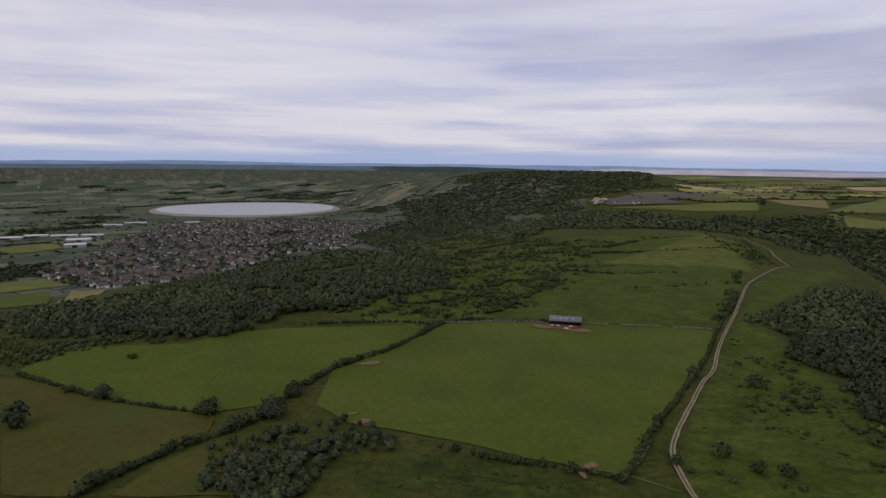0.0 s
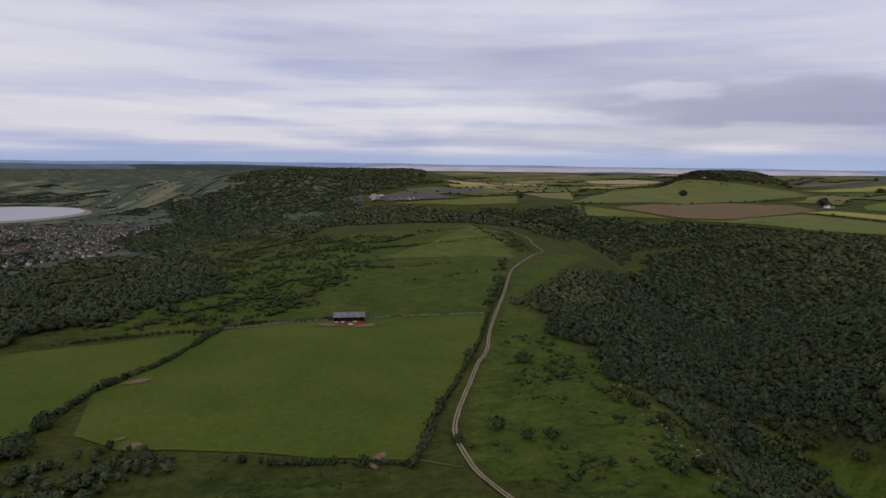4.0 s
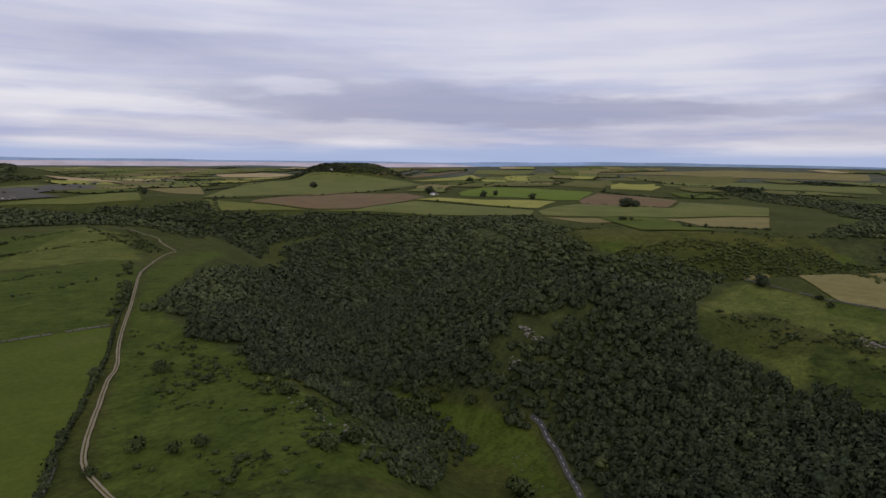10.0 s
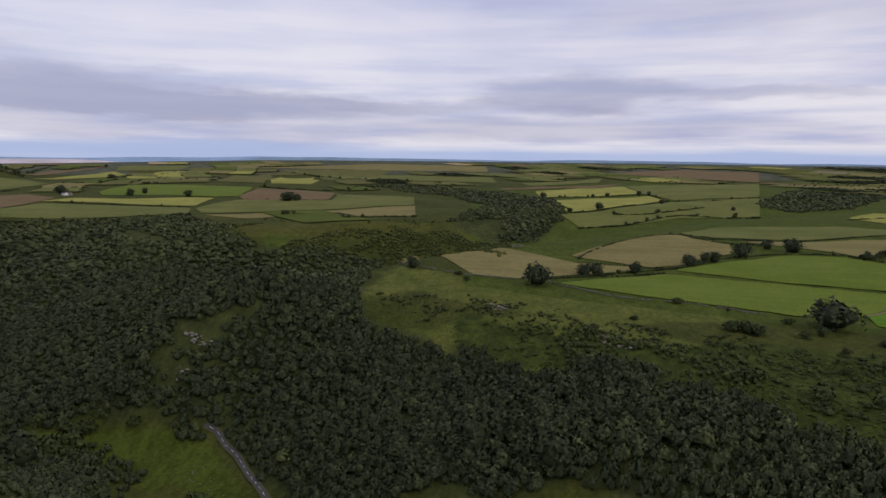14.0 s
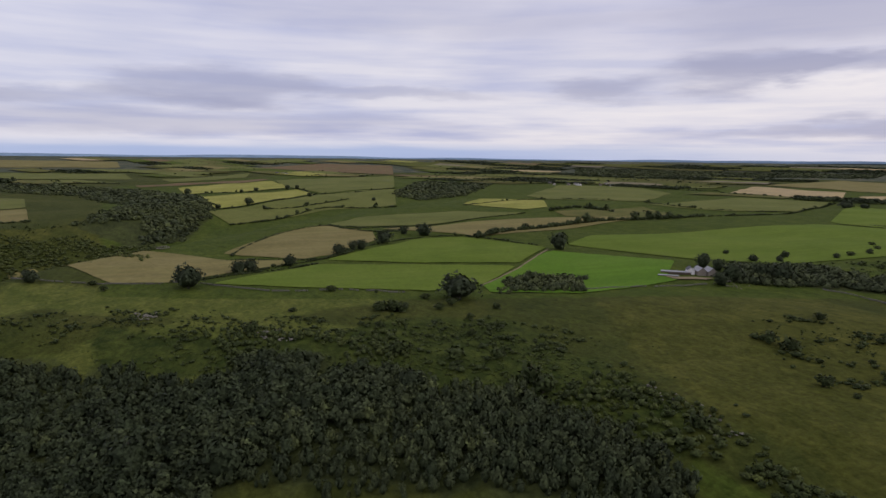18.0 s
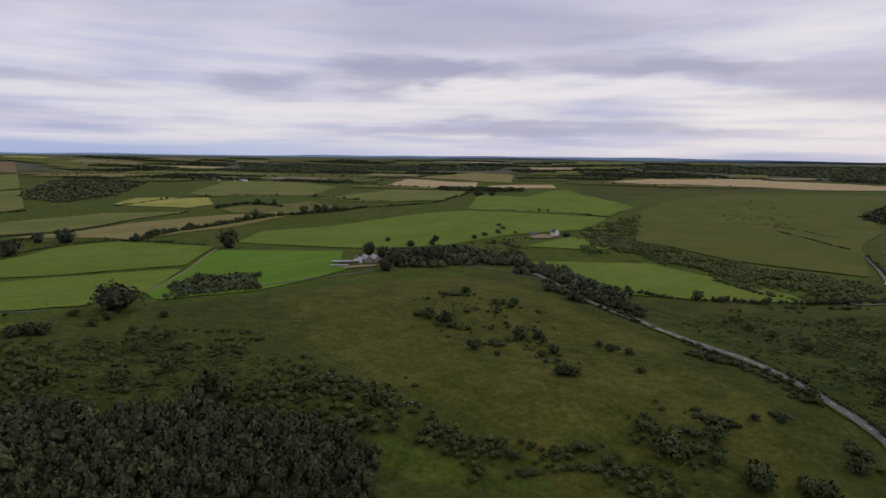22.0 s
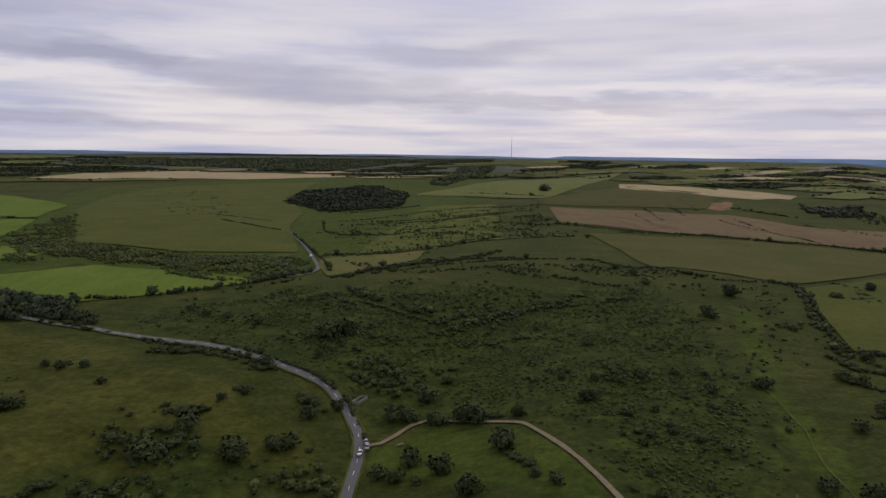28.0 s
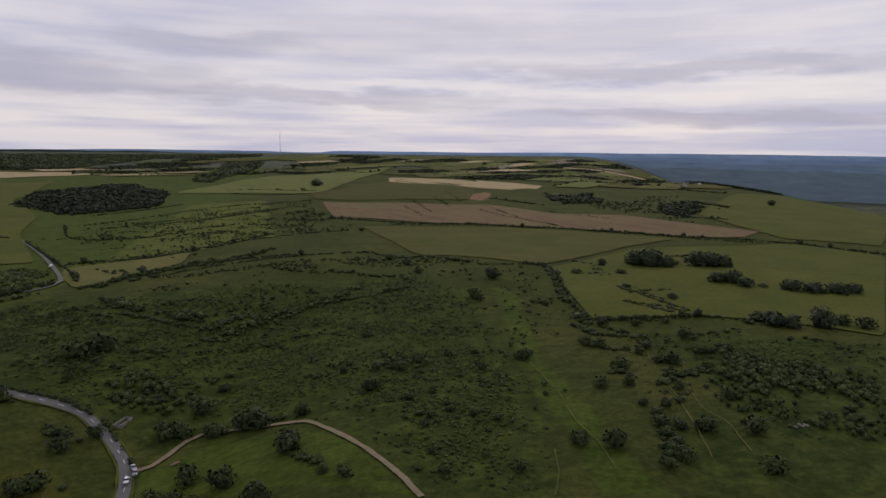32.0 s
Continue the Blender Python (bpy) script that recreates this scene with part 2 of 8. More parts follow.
turf("earth", (0.15, 0.105, 0.066), (0.185, 0.13, 0.082), (0.22, 0.16, 0.105), 0.03, 0.4)


# vale meadows: greens shifted to blue-grey, distance haze mixed into the colours
turf("vale_green", (0.058, 0.074, 0.048), (0.068, 0.086, 0.055), (0.08, 0.098, 0.062), 0.01, 0.1)
turf("vale_pale", (0.092, 0.106, 0.066), (0.108, 0.122, 0.075), (0.125, 0.138, 0.085), 0.01, 0.1)
turf("vale_dark", (0.042, 0.058, 0.037), (0.05, 0.067, 0.042), (0.058, 0.076, 0.047), 0.01, 0.1)
turf("vale_tan", (0.14, 0.125, 0.085), (0.165, 0.145, 0.1), (0.185, 0.165, 0.115), 0.01, 0.1)


def hillside():
    """The open hill: rough turf that gives way softly to bracken, parched and lush turf and earth."""
    m, nt, b = principled("rough_grass", 0.95, 0.05)
    tuft = noise_node(nt, 0.35, 7, 0.72)
    mottle = noise_node(nt, 0.03, 7, 0.68, 0.8)
    grain = ramp_node(nt, [(0.3, (0.5, 0.5, 0.45)), (0.65, (1.2, 1.2, 1.15))], tuft)
    col = ramp_node(nt, [(0.3, (0.0347, 0.0464, 0.0109)), (0.5, (0.0515, 0.0616, 0.0143)), (0.72, (0.0706, 0.0734, 0.0201))], noise_node(nt, 0.011, 6, 0.62, 0.4))
    for name, dark, light in (("olive", (0.053, 0.060, 0.0122), (0.079, 0.083, 0.0193)), ("pale", (0.0739, 0.0929, 0.0195), (0.1086, 0.121, 0.0293)), 
                              ("bracken", (0.0269, 0.041, 0.0092), (0.056, 0.0713, 0.0157)), ("lush", (0.0445, 0.0665, 0.0112), (0.068, 0.0885, 0.0166)), ("litter", (0.0336, 0.0421, 0.0163), (0.056, 0.067, 0.0227)), ("earth", (0.16, 0.095, 0.0704), (0.2464, 0.1512, 0.0762))):
        at = nt.nodes.new("ShaderNodeAttribute")
        at.attribute_name = name
        calc = nt.nodes.new("ShaderNodeMath")
        calc.operation = "MULTIPLY_ADD"
        nt.links.new(mottle, calc.inputs[0])
        calc.inputs[1].default_value = 1.7
        nt.links.new(at.outputs["Fac"], calc.inputs[2])
        half = nt.nodes.new("ShaderNodeMath")
        half.operation = "MULTIPLY"
        half.inputs[1].default_value = 0.5
        nt.links.new(calc.outputs[0], half.inputs[0])
        mask = ramp_node(nt, [(0.6, (0, 0, 0)), (0.74, (1, 1, 1))], half.outputs[0])
        tone = ramp_node(nt, [(0.38, dark), (0.62, light)], noise_node(nt, 0.09 if name == "bracken" else 0.03, 6, 0.68, 0.3))
        mask = blend(nt, "MULTIPLY", 1.0, mask, ramp_node(nt, [(0.02, (0, 0, 0)), (0.3, (1, 1, 1))], at.outputs["Fac"]))
        col = blend(nt, "MIX", mask, col, tone)
    clumps = ramp_node(nt, [(0.36, (0.66, 0.7, 0.66)), (0.62, (1.18, 1.15, 1.1))], noise_node(nt, 0.075, 6, 0.7, 0.6, (1.0, 1.9, 1.0), 0.7))
    col = blend(nt, "MULTIPLY", 0.9, col, clumps)
    nt.links.new(blend(nt, "MULTIPLY", 0.85, col, grain), b.inputs["Base Color"])
    bump_into(nt, b, tuft, 1.0, 0.9)


hillside()


def patchwork(name, size, colours, hedge, turn):
    """Small fields seen from far off: oblong plots of different crops with dark hedgerows and copses."""
    m, nt, b = principled(name, 0.95, 0.05)
    co = nt.nodes.new("ShaderNodeTexCoord")
    mp = nt.nodes.new("ShaderNodeMapping")
    mp.inputs["Rotation"].default_value = (0, 0, turn)
    nt.links.new(co.outputs["Object"], mp.inputs[0])
    wob = nt.nodes.new("ShaderNodeTexNoise")
    wob.inputs["Scale"].default_value, wob.inputs["Detail"].default_value = 0.0022, 3
    nt.links.new(co.outputs["Object"], wob.inputs["Vector"])
    shift = nt.nodes.new("ShaderNodeVectorMath")
    shift.operation = "MULTIPLY_ADD"
    nt.links.new(wob.outputs["Color"], shift.inputs[0])
    shift.inputs[1].default_value = (size * 4, size * 4, 0)
    nt.links.new(mp.outputs[0], shift.inputs[2])
    flat = nt.nodes.new("ShaderNodeVectorMath")
    flat.operation = "MULTIPLY"
    flat.inputs[1].default_value = (1, 1, 0)
    nt.links.new(shift.outputs[0], flat.inputs[0])
    br = nt.nodes.new("ShaderNodeTexBrick")
    br.inputs["Scale"].default_value = 1.0 / size
    br.inputs["Color1"].default_value, br.inputs["Color2"].default_value = (0, 0, 0, 1), (1, 1, 1, 1)
    br.inputs["Mortar"].default_value = (0.5, 0.5, 0.5, 1)
    br.inputs["Mortar Size"].default_value, br.inputs["Mortar Smooth"].default_value = 0.045, 0.3
    br.inputs["Brick Width"].default_value, br.inputs["Row Height"].default_value = 1.3, 0.6
    br.offset, br.squash, br.squash_frequency = 0.37, 1.6, 3
    nt.links.new(flat.outputs[0], br.inputs["Vector"])
    n = len(colours)
    tone = ramp_node(nt, [(k / n, c) for k, c in enumerate(colours)], br.outputs["Color"])
    tone = blend(nt, "MULTIPLY", 0.6, tone, ramp_node(nt, [(0.3, (0.7, 0.7, 0.7)), (0.7, (1.2, 1.2, 1.2))], noise_node(nt, 0.012, 6, 0.7)))
    copse = ramp_node(nt, [(0.55, (0, 0, 0)), (0.58, (1, 1, 1))], noise_node(nt, 0.012, 7, 0.7))
    tone = blend(nt, "MIX", copse, tone, hedge)
    nt.links.new(blend(nt, "MIX", br.outputs["Fac"], tone, hedge), b.inputs["Base Color"])
    return m


# far plots lean to blue-grey as well, for the haze of distance
patchwork("valley_fields", 110, [(0.058, 0.075, 0.048), (0.084, 0.1, 0.064), (0.066, 0.084, 0.054), (0.11, 0.11, 0.075), (0.06, 0.078, 0.05), (0.086, 0.096, 0.062)], (0.03, 0.041, 0.032), 0.5)
patchwork("far_country", 60, [(0.062, 0.074, 0.046), (0.086, 0.092, 0.056), (0.066, 0.078, 0.048), (0.115, 0.11, 0.072), (0.062, 0.075, 0.046)], (0.038, 0.048, 0.038), 0.9)


def foliage(name, dark, light, spread=0.35):
    m, nt, b = principled(name, 0.75, 0.12)
    at = nt.nodes.new("ShaderNodeAttribute")
    at.attribute_name = "tint"
    geo = nt.nodes.new("ShaderNodeNewGeometry")
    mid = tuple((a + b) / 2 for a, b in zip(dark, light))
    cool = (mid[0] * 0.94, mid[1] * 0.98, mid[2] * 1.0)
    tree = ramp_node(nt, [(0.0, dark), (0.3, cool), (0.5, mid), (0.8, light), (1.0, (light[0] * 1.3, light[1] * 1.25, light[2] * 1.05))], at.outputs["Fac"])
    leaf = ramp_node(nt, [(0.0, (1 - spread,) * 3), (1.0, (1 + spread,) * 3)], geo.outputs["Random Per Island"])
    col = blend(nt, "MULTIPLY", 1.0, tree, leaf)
    grain = noise_node(nt, 0.85, 4, 0.7)
    col = blend(nt, "MULTIPLY", 0.9, col, ramp_node(nt, [(0.34, (0.5, 0.5, 0.5)), (0.64, (1.3, 1.3, 1.25))], grain))
    nt.links.new(col, b.inputs["Base Color"])
    bump_into(nt, b, grain, 0.55, 0.8)
    return m


foliage("wood_leaves", (0.029, 0.039, 0.0195), (0.061, 0.076, 0.0345), 0.27)
foliage("hedge_leaves", (0.026, 0.036, 0.0160), (0.052, 0.066, 0.0250), 0.25)
foliage("scrub_leaves", (0.032, 0.044, 0.0145), (0.066, 0.082, 0.0245), 0.26)
foliage("conifer_leaves", (0.015, 0.021, 0.013), (0.028, 0.036, 0.019), 0.25)
foliage("bracken_leaves", (0.032, 0.047, 0.0121), (0.062, 0.08, 0.0207), 0.2)


def plain(name, colour, rough=0.7, spec=0.3, scale=2.0, amount=0.35, metal=0.0):
    m, nt, b = principled(name, rough, spec, metal)
    n = noise_node(nt, scale, 6, 0.65)
    col = blend(nt, "MULTIPLY", amount, colour, ramp_node(nt, [(0.3, (0.55, 0.55, 0.55)), (0.7, (1.25, 1.25, 1.25))], n))
    nt.links.new(col, b.inputs["Base Color"])
    bump_into(nt, b, n, 0.3, 0.05)
    return m


plain("bark", (0.09, 0.075, 0.055), 0.9, 0.1, 3)
plain("track_stone", (0.22, 0.19, 0.14), 0.95, 0.1, 0.5, 0.6)
plain("path_earth", (0.19, 0.155, 0.095), 0.95, 0.1, 0.4, 0.6)
plain("asphalt", (0.105, 0.104, 0.10), 0.85, 0.2, 0.3, 0.4)
plain("asphalt_dark", (0.055, 0.055, 0.054), 0.85, 0.2, 0.3, 0.4)
plain("white_line", (0.6, 0.6, 0.58), 0.8, 0.2, 1.0, 0.3)
plain("limestone", (0.17, 0.16, 0.135), 0.9, 0.15, 0.8, 0.6)
plain("wall_stone", (0.16, 0.155, 0.13), 0.95, 0.1, 0.9, 0.6)


# ---- the lie of the land: heights in metres over the hilltop pasture ----
EYE_Z = 110.0
RIDGE_TOP, HILL_TOP = 68.0, 77.0


def smooth(t):
    t = np.clip(t, 0.0, 1.0)
    return t * t * (3 - 2 * t)


def bearing_from_north(x, y):
    return np.degrees(np.arctan2(x, y))


def bump(x, y, az, r, amp, wide, deep):
    """A rounded hill at a bearing and distance; wide across the bearing, deep along it."""
    a = math.radians(az)
    along = x * math.sin(a) + y * math.cos(a) - r
    across = x * math.cos(a) - y * math.sin(a)
    return amp * np.exp(-(along / deep) ** 2 - (across / wide) ** 2)


def channel(x, y, line):
    """A valley along a line of (x, y, depth, half width on the left bank, on the right bank)."""
    out = np.zeros_like(x)
    for (x0, y0, d0, l0, r0), (x1, y1, d1, l1, r1) in zip(line, line[1:]):
        vx, vy = x1 - x0, y1 - y0
        n = vx * vx + vy * vy
        s = np.clip(((x - x0) * vx + (y - y0) * vy) / n, 0, 1)
        dx, dy = x - x0 - s * vx, y - y0 - s * vy
        left = (vx * dy - vy * dx) > 0
        half = np.where(left, l0 + (l1 - l0) * s, r0 + (r1 - r0) * s)
        d = np.sqrt(dx * dx + dy * dy) / half
        out = np.maximum(out, (d0 + (d1 - d0) * s) * (1 - smooth(d)))
    return out


GORGE = [(-300, -640, 3, 60, 60), (-60, -330, 8, 80, 80), (10, -215, 14, 85, 120), (120, -50, 34, 105, 220), (250, 134, 56, 115, 240),
         (321, 255, 70, 125, 165), (400, 400, 80, 135, 180), (530, 570, 86, 170, 260), (680, 800, 84, 200, 300), (760, 1150, 70, 240, 260),
         (640, 1600, 60, 260, 260), (350, 2100, 40, 300, 300)]
SIDE_VALLEY = [(400, 400, 76, 150, 120), (620, 290, 68, 240, 130), (830, 180, 54, 230, 140), (1060, 0, 32, 200, 170), (1330, -240, 20, 200, 200),
               (1600, -640, 8, 200, 200)]


def height(x, y):
    x, y = np.asarray(x, dtype=float), np.asarray(y, dtype=float)
    r = np.hypot(x, y)
    west = (x + 185) * -0.773 + (y - 320) * 0.634
    low = smooth(west / 950) * smooth((y * 0.276 - x * 0.961 + 100) / 600)
    z = -120 * low
    cut = channel(x, y, GORGE)
    cut = np.sqrt(cut ** 2 + channel(x, y, SIDE_VALLEY) ** 2) * (1 - low)
    z = z - cut
    z = z + bump(x, y, 58, 455, 52, 95, 60) + bump(x, y, 232, 2250, 7, 600, 400)
    z = z + bump(x, y, 142, 470, 7, 120, 90) + bump(x, y, 195, 520, 9, 220, 140)
    z = z + bump(x, y, 21, 1040, 6, 150, 160)
    basin = smooth((np.hypot(x + 905, y - 2965) - 420) / 260)
    z = z + basin * (bump(x, y, -5, 3500, 60, 260, 480) + bump(x, y, 0, 3350, 95, 300, 480) + bump(x, y, 6, 3250, 92, 300, 480) + bump(x, y, 12, 2900, 95, 420, 450))
    z = z + bump(x, y, 70, 2600, 10, 700, 500) + bump(x, y, 104, 2300, 14, 260, 420) + bump(x, y, 186, 2300, 12, 500, 400)
    z = z + 1.6 * (1 - low) * np.sin(x / 97 + 0.6) * np.sin(y / 83) + 0.9 * np.sin(x / 41 - y / 57)
    # hummocks and old terraces on the open hill
    rough = (1 - low) * (1 - smooth((r - 700) / 500))
    z = z + rough * (0.22 * np.sin(x / 6.1 + 1.7 * np.sin(y / 23.0)) * np.sin(y / 7.4 + 1.3 * np.sin(x / 29.0)) + 0.16 * np.sin((x + 2.1 * y) / 9.0 + 2.0 * np.sin((2.1 * x - y) / 70.0)))
    bearing = np.degrees(np.arctan2(x, y)) % 360
    south = smooth((r - 2420) / 500) * smooth((bearing - 219) / 10) * smooth((272 - bearing) / 10)
    z = z - 75 * south
    # the far country climbs gently to the skyline
    start = 3000 + 700 * low
    far = smooth((r - start) / (4950 - start) * 0.5) * 2 * (1 - south)
    seaward = smooth((y - 0.35 * x) / 2500)
    z = z + (EYE_Z - (0.0072 + 0.0075 * seaward) * r - z) * np.clip(far, 0, 1)
    # the long wooded ridge over the vale, and the low wooded hill that breaks the skyline
    ridge = np.exp(-((bearing_from_north(x, y) - 10.5) / 8.2) ** 4) * np.exp(-((r - 3100) / 420) ** 2)
    z = z + ridge * basin * np.maximum(RIDGE_TOP - z, 0)
    brow = np.exp(-((bearing_from_north(x, y) - 43.2) / 4.2) ** 4) * np.exp(-((r - 3300) / 260) ** 2)
    return z + brow * np.maximum(HILL_TOP - z, 0)


# ---- helpers of the builder ----
rng = np.random.default_rng(7)


def mesh_object(name, verts, faces, material, parent=None, label="", smooth_shade=False, tint=None, normals=None):
    """One mesh object from numpy vertices and quads or triangles (k x 4 or k x 3)."""
    verts, faces = np.asarray(verts, dtype=np.float32), np.asarray(faces, dtype=np.int32)
    me = bpy.data.meshes.new(name)
    n, k = faces.shape
    me.vertices.add(len(verts))
    me.vertices.foreach_set("co", verts.ravel())
    me.loops.add(n * k)
    me.loops.foreach_set("vertex_index", faces.ravel())
    me.polygons.add(n)
    me.polygons.foreach_set("loop_start", np.arange(0, n * k, k, dtype=np.int32))
    if smooth_shade:
        me.polygons.foreach_set("use_smooth", np.ones(n, dtype=bool))
    me.update(calc_edges=True)
    if normals is not None:
        me.polygons.foreach_set("use_smooth", np.ones(n, dtype=bool))
        me.normals_split_custom_set_from_vertices(normals)
    if tint is not None:
        me.attributes.new("tint", "FLOAT", "POINT").data.foreach_set("value", np.asarray(tint, dtype=np.float32))
    for mat in material if isinstance(material, (list, tuple)) else [material]:
        me.materials.append(MATS[mat])
    ob = new(name, me)
    if parent:
        ob.parent = parent
    if label:
        ob["label"] = label
    return ob


def part(name, bm, material, parent, label=""):
    """Links a bmesh as one mesh object under a thing or a part."""
    me = bpy.data.meshes.new(name)
    bm.to_mesh(me)
    bm.free()
    me.materials.append(MATS[material])
    ob = new(name, me)
    ob.parent = parent
    if label:
        ob["label"] = label
    return ob


def at_ground(x, y, up=0.0):
    return float(height(x, y)) + up


def inside(x, y, poly):
    hit = np.zeros(len(x), dtype=bool)
    for (x0, y0), (x1, y1) in zip(poly, poly[1:] + poly[:1]):
        c = (y0 > y) != (y1 > y)
        with np.errstate(divide="ignore", invalid="ignore"):
            hit ^= c & (x < (x1 - x0) * (y - y0) / (y1 - y0) + x0)
    return hit


ZONES = []


def zone(kind, *pts):
    ZONES.append((kind, list(pts)))


# natural ground cover: bracken, parched turf, lush turf and trodden earth
zone("bracken", (-20, 197), (-4, 226), (45, 216), (62, 207), (80, 201))
zone("lush", (43, 450), (126, 647), (189, 686), (246, 673), (309, 688), (304, 625), (221, 481), (187, 426))
zone("pale", (108, 681), (152, 746), (269, 897), (396, 975), (398, 864), (330, 673), (253, 693), (195, 708))
zone("pale", (454, 132), (622, 145), (566, 61), (504, -66), (455, -151), (442, -147), (432, -45), (462, 17), (511, 100))
zone("olive", (714, -1774), (710, -2134), (195, -2305), (169, -1459), (255, -1322), (211, -1092), (77, -839), (75, -715), (140, -707), (268, -786), (396, -927), (453, -1105))
zone("lush", (243, -1273), (158, -1369), (65, -1253), (99, -938), (145, -990))
zone("pale", (79, -937), (45, -1075), (-82, -1296), (-313, -1409), (-185, -811), (-32, -684), (44, -670))
zone("earth", (-753, -1426), (-918, -1460), (-729, -1181))
zone("litter", (230, 451), (305, 525), (612, 808), (789, 1023), (886, 926), (928, 785), (1059, 616), (825, 422), (821, 356), (873, 304), (889, 222), (469, 142), (413, 117), (407, 74), (319, 53), (288, 139), (328, 182), (330, 211), (328, 253), (315, 293), (192, 254), (205, 321))
zone("litter", (329, 176), (427, 124), (413, 80), (373, 51), (344, -10), (361, -53), (325, -73), (304, -105), (258, -91), (269, 121))
zone("litter", (396, 51), (347, -6), (329, -39), (305, -69), (270, -121), (266, -150), (234, -162), (189, -173), (163, -164), (304, 43))
zone("litter", (358, 2220), (377, 1443), (731, 1727), (903, 1459), (877, 1365), (936, 1129), (934, 790), (886, 926), (795, 1068), (447, 781), (460, 903), (418, 1034), (273, 1051), (179, 1121))
zone("litter", (2264, 414), (1986, 165), (1732, -22), (1356, -56), (1236, -28), (1087, 9), (1045, 78), (1113, 162), (1284, 132), (1439, 119), (1805, 265))
zone("litter", (497, -519), (443, -581), (355, -579), (330, -541), (365, -513), (403, -485), (432, -450))
zone("litter", (326, -523), (312, -551), (199, -462), (166, -416), (180, -402), (246, -444))
zone("pale", (423, 90), (415, 58), (450, 8), (424, -60), (388, -99), (337, -70), (369, -39), (347, -4), (379, 52))
zone("bracken", (452, 57), (394, -32), (379, -77), (398, -121), (377, -194), (293, -201), (254, -211), (216, -208), (187, -175), (230, -159), (275, -123), (305, -69), (356, -1), (396, 51))
zone("bracken", (66, -506), (-1, -479), (-121, -497), (-239, -496), (-236, -403), (-206, -304), (-171, -224), (-123, -150), (-85, -167), (-86, -186), (-81, -218), (-76, -242), (-70, -255), (-50, -274), (-25, -281), (-7, -272), (-1, -291), (11, -313), (46, -335))
zone("bracken", (159, -424), (107, -478), (26, -521), (-6, -413), (-3, -303), (23, -316), (57, -343), (97, -370))
zone("bracken", (-269, -303), (-336, -251), (-400, -199), (-253, -122), (-223, -139), (-229, -174), (-275, -225), (-260, -234), (-284, -269))
zone("bracken", (-235, -190), (-224, -164), (-222, -134), (-248, -119), (-216, -102), (-163, -129), (-196, -161))
zone("lush", (-4, -253), (-19, -259), (-33, -268), (-67, -246), (-77, -217), (-80, -188), (-81, -171), (-4, -239))
zone("lush", (-264, -415), (-270, -393), (-199, -262), (-179, -206), (-167, -169), (-157, -133), (-135, -145), (-158, -191), (-183, -249))
zone("olive", (334, -249), (303, -309), (229, -299), (154, -309), (108, -252), (149, -224), (219, -221))
zone("pale", (428, 68), (449, 16), (394, -19), (362, -4), (385, 43))
zone("olive", (320, 237), (327, 210), (321, 183), (285, 146), (269, 135), (267, 147), (306, 197))
zone("olive", (334, -326), (254, -332), (181, -320), (126, -292), (99, -256), (131, -230), (184, -230), (254, -246))
zone("olive", (230, -375), (154, -358), (89, -313), (55, -289), (31, -272), (78, -275), (128, -298))
zone("lush", (85, 208), (121, 286), (186, 401), (303, 604), (374, 676), (458, 711), (306, 549), (229, 461), (147, 302), (101, 209))
zone("bracken", (79, 206), (99, 209), (130, 176), (148, 148), (137, 142), (85, 188))
zone("bracken", (173, 233), (187, 210), (196, 175), (218, 160), (160, 142), (169, 172), (168, 203))
zone("lush", (129, -193), (113, -199), (97, -196), (134, -179), (170, -170), (186, -183), (161, -187))
zone("bracken", (113, -227), (68, -241), (35, -242), (21, -234), (69, -217), (102, -215))
zone("olive", (924, 420), (1011, 336), (1100, 180), (1012, 201), (941, 331))
zone("lush", (889, 645), (866, 600), (759, 470), (743, 478), (794, 560))
zone("olive", (904, 459), (1012, 417), (972, 313), (873, 342), (810, 385))
zone("olive", (381, 213), (394, 196), (404, 184), (393, 183), (380, 198), (376, 211))
zone("olive", (359, 246), (364, 232), (355, 218), (351, 228))
zone("lush", (856, 389), (884, 347), (819, 355), (789, 375))
zone("olive", (847, 404), (1005, 412), (947, 356), (852, 363))
zone("olive", (1113, 162), (1196, 71), (1050, 69), (1047, 124))
zone("olive", (383, -279), (417, -407), (354, -464), (233, -412), (142, -365), (70, -308), (31, -272), (12, -241), (116, -188), (136, -204), (191, -216), (272, -227))
zone("bracken", (94, -257), (69, -261), (54, -244), (76, -236))
zone("lush", (-126, 463), (-85, 522), (-36, 491), (-64, 444))
zone("lush", (204, 414), (279, 509), (211, 330), (189, 228), (179, 169), (164, 147), (90, 191), (93, 228))
zone("lush", (322, 238), (328, 202), (313, 172), (280, 140), (267, 147), (295, 194), (312, 224))
zone("lush", (543, 66), (443, -152), (399, -328), (323, -536), (336, -671), (1305, -2542), (2055, -1667), (3413, -583), (2148, 237))
zone("lush", (331, -540), (265, -651), (107, -542), (37, -543), (-147, -1304), (-342, -1547), (-799, -3663), (459, -2263), (723, -1771))
zone("lush", (-63, 437), (40, 450), (126, 647), (388, 955), (182, 943), (11, 670), (-63, 497))
zone("pale", (-35, 477), (19, 533), (62, 581), (35, 493), (-8, 455))
zone("litter", (448, -226), (491, -252), (507, -283), (491, -329), (434, -295), (436, -244))
zone("lush", (248, 286), (289, 302), (299, 293), (266, 282))
zone("lush", (307, 276), (322, 236), (324, 205), (320, 181), (311, 171), (279, 198), (300, 232))
zone("olive", (177, 242), (185, 210), (190, 188), (159, 151), (148, 149), (171, 181), (171, 209))
zone("olive", (378, 235), (381, 207), (373, 195), (363, 214), (363, 229))
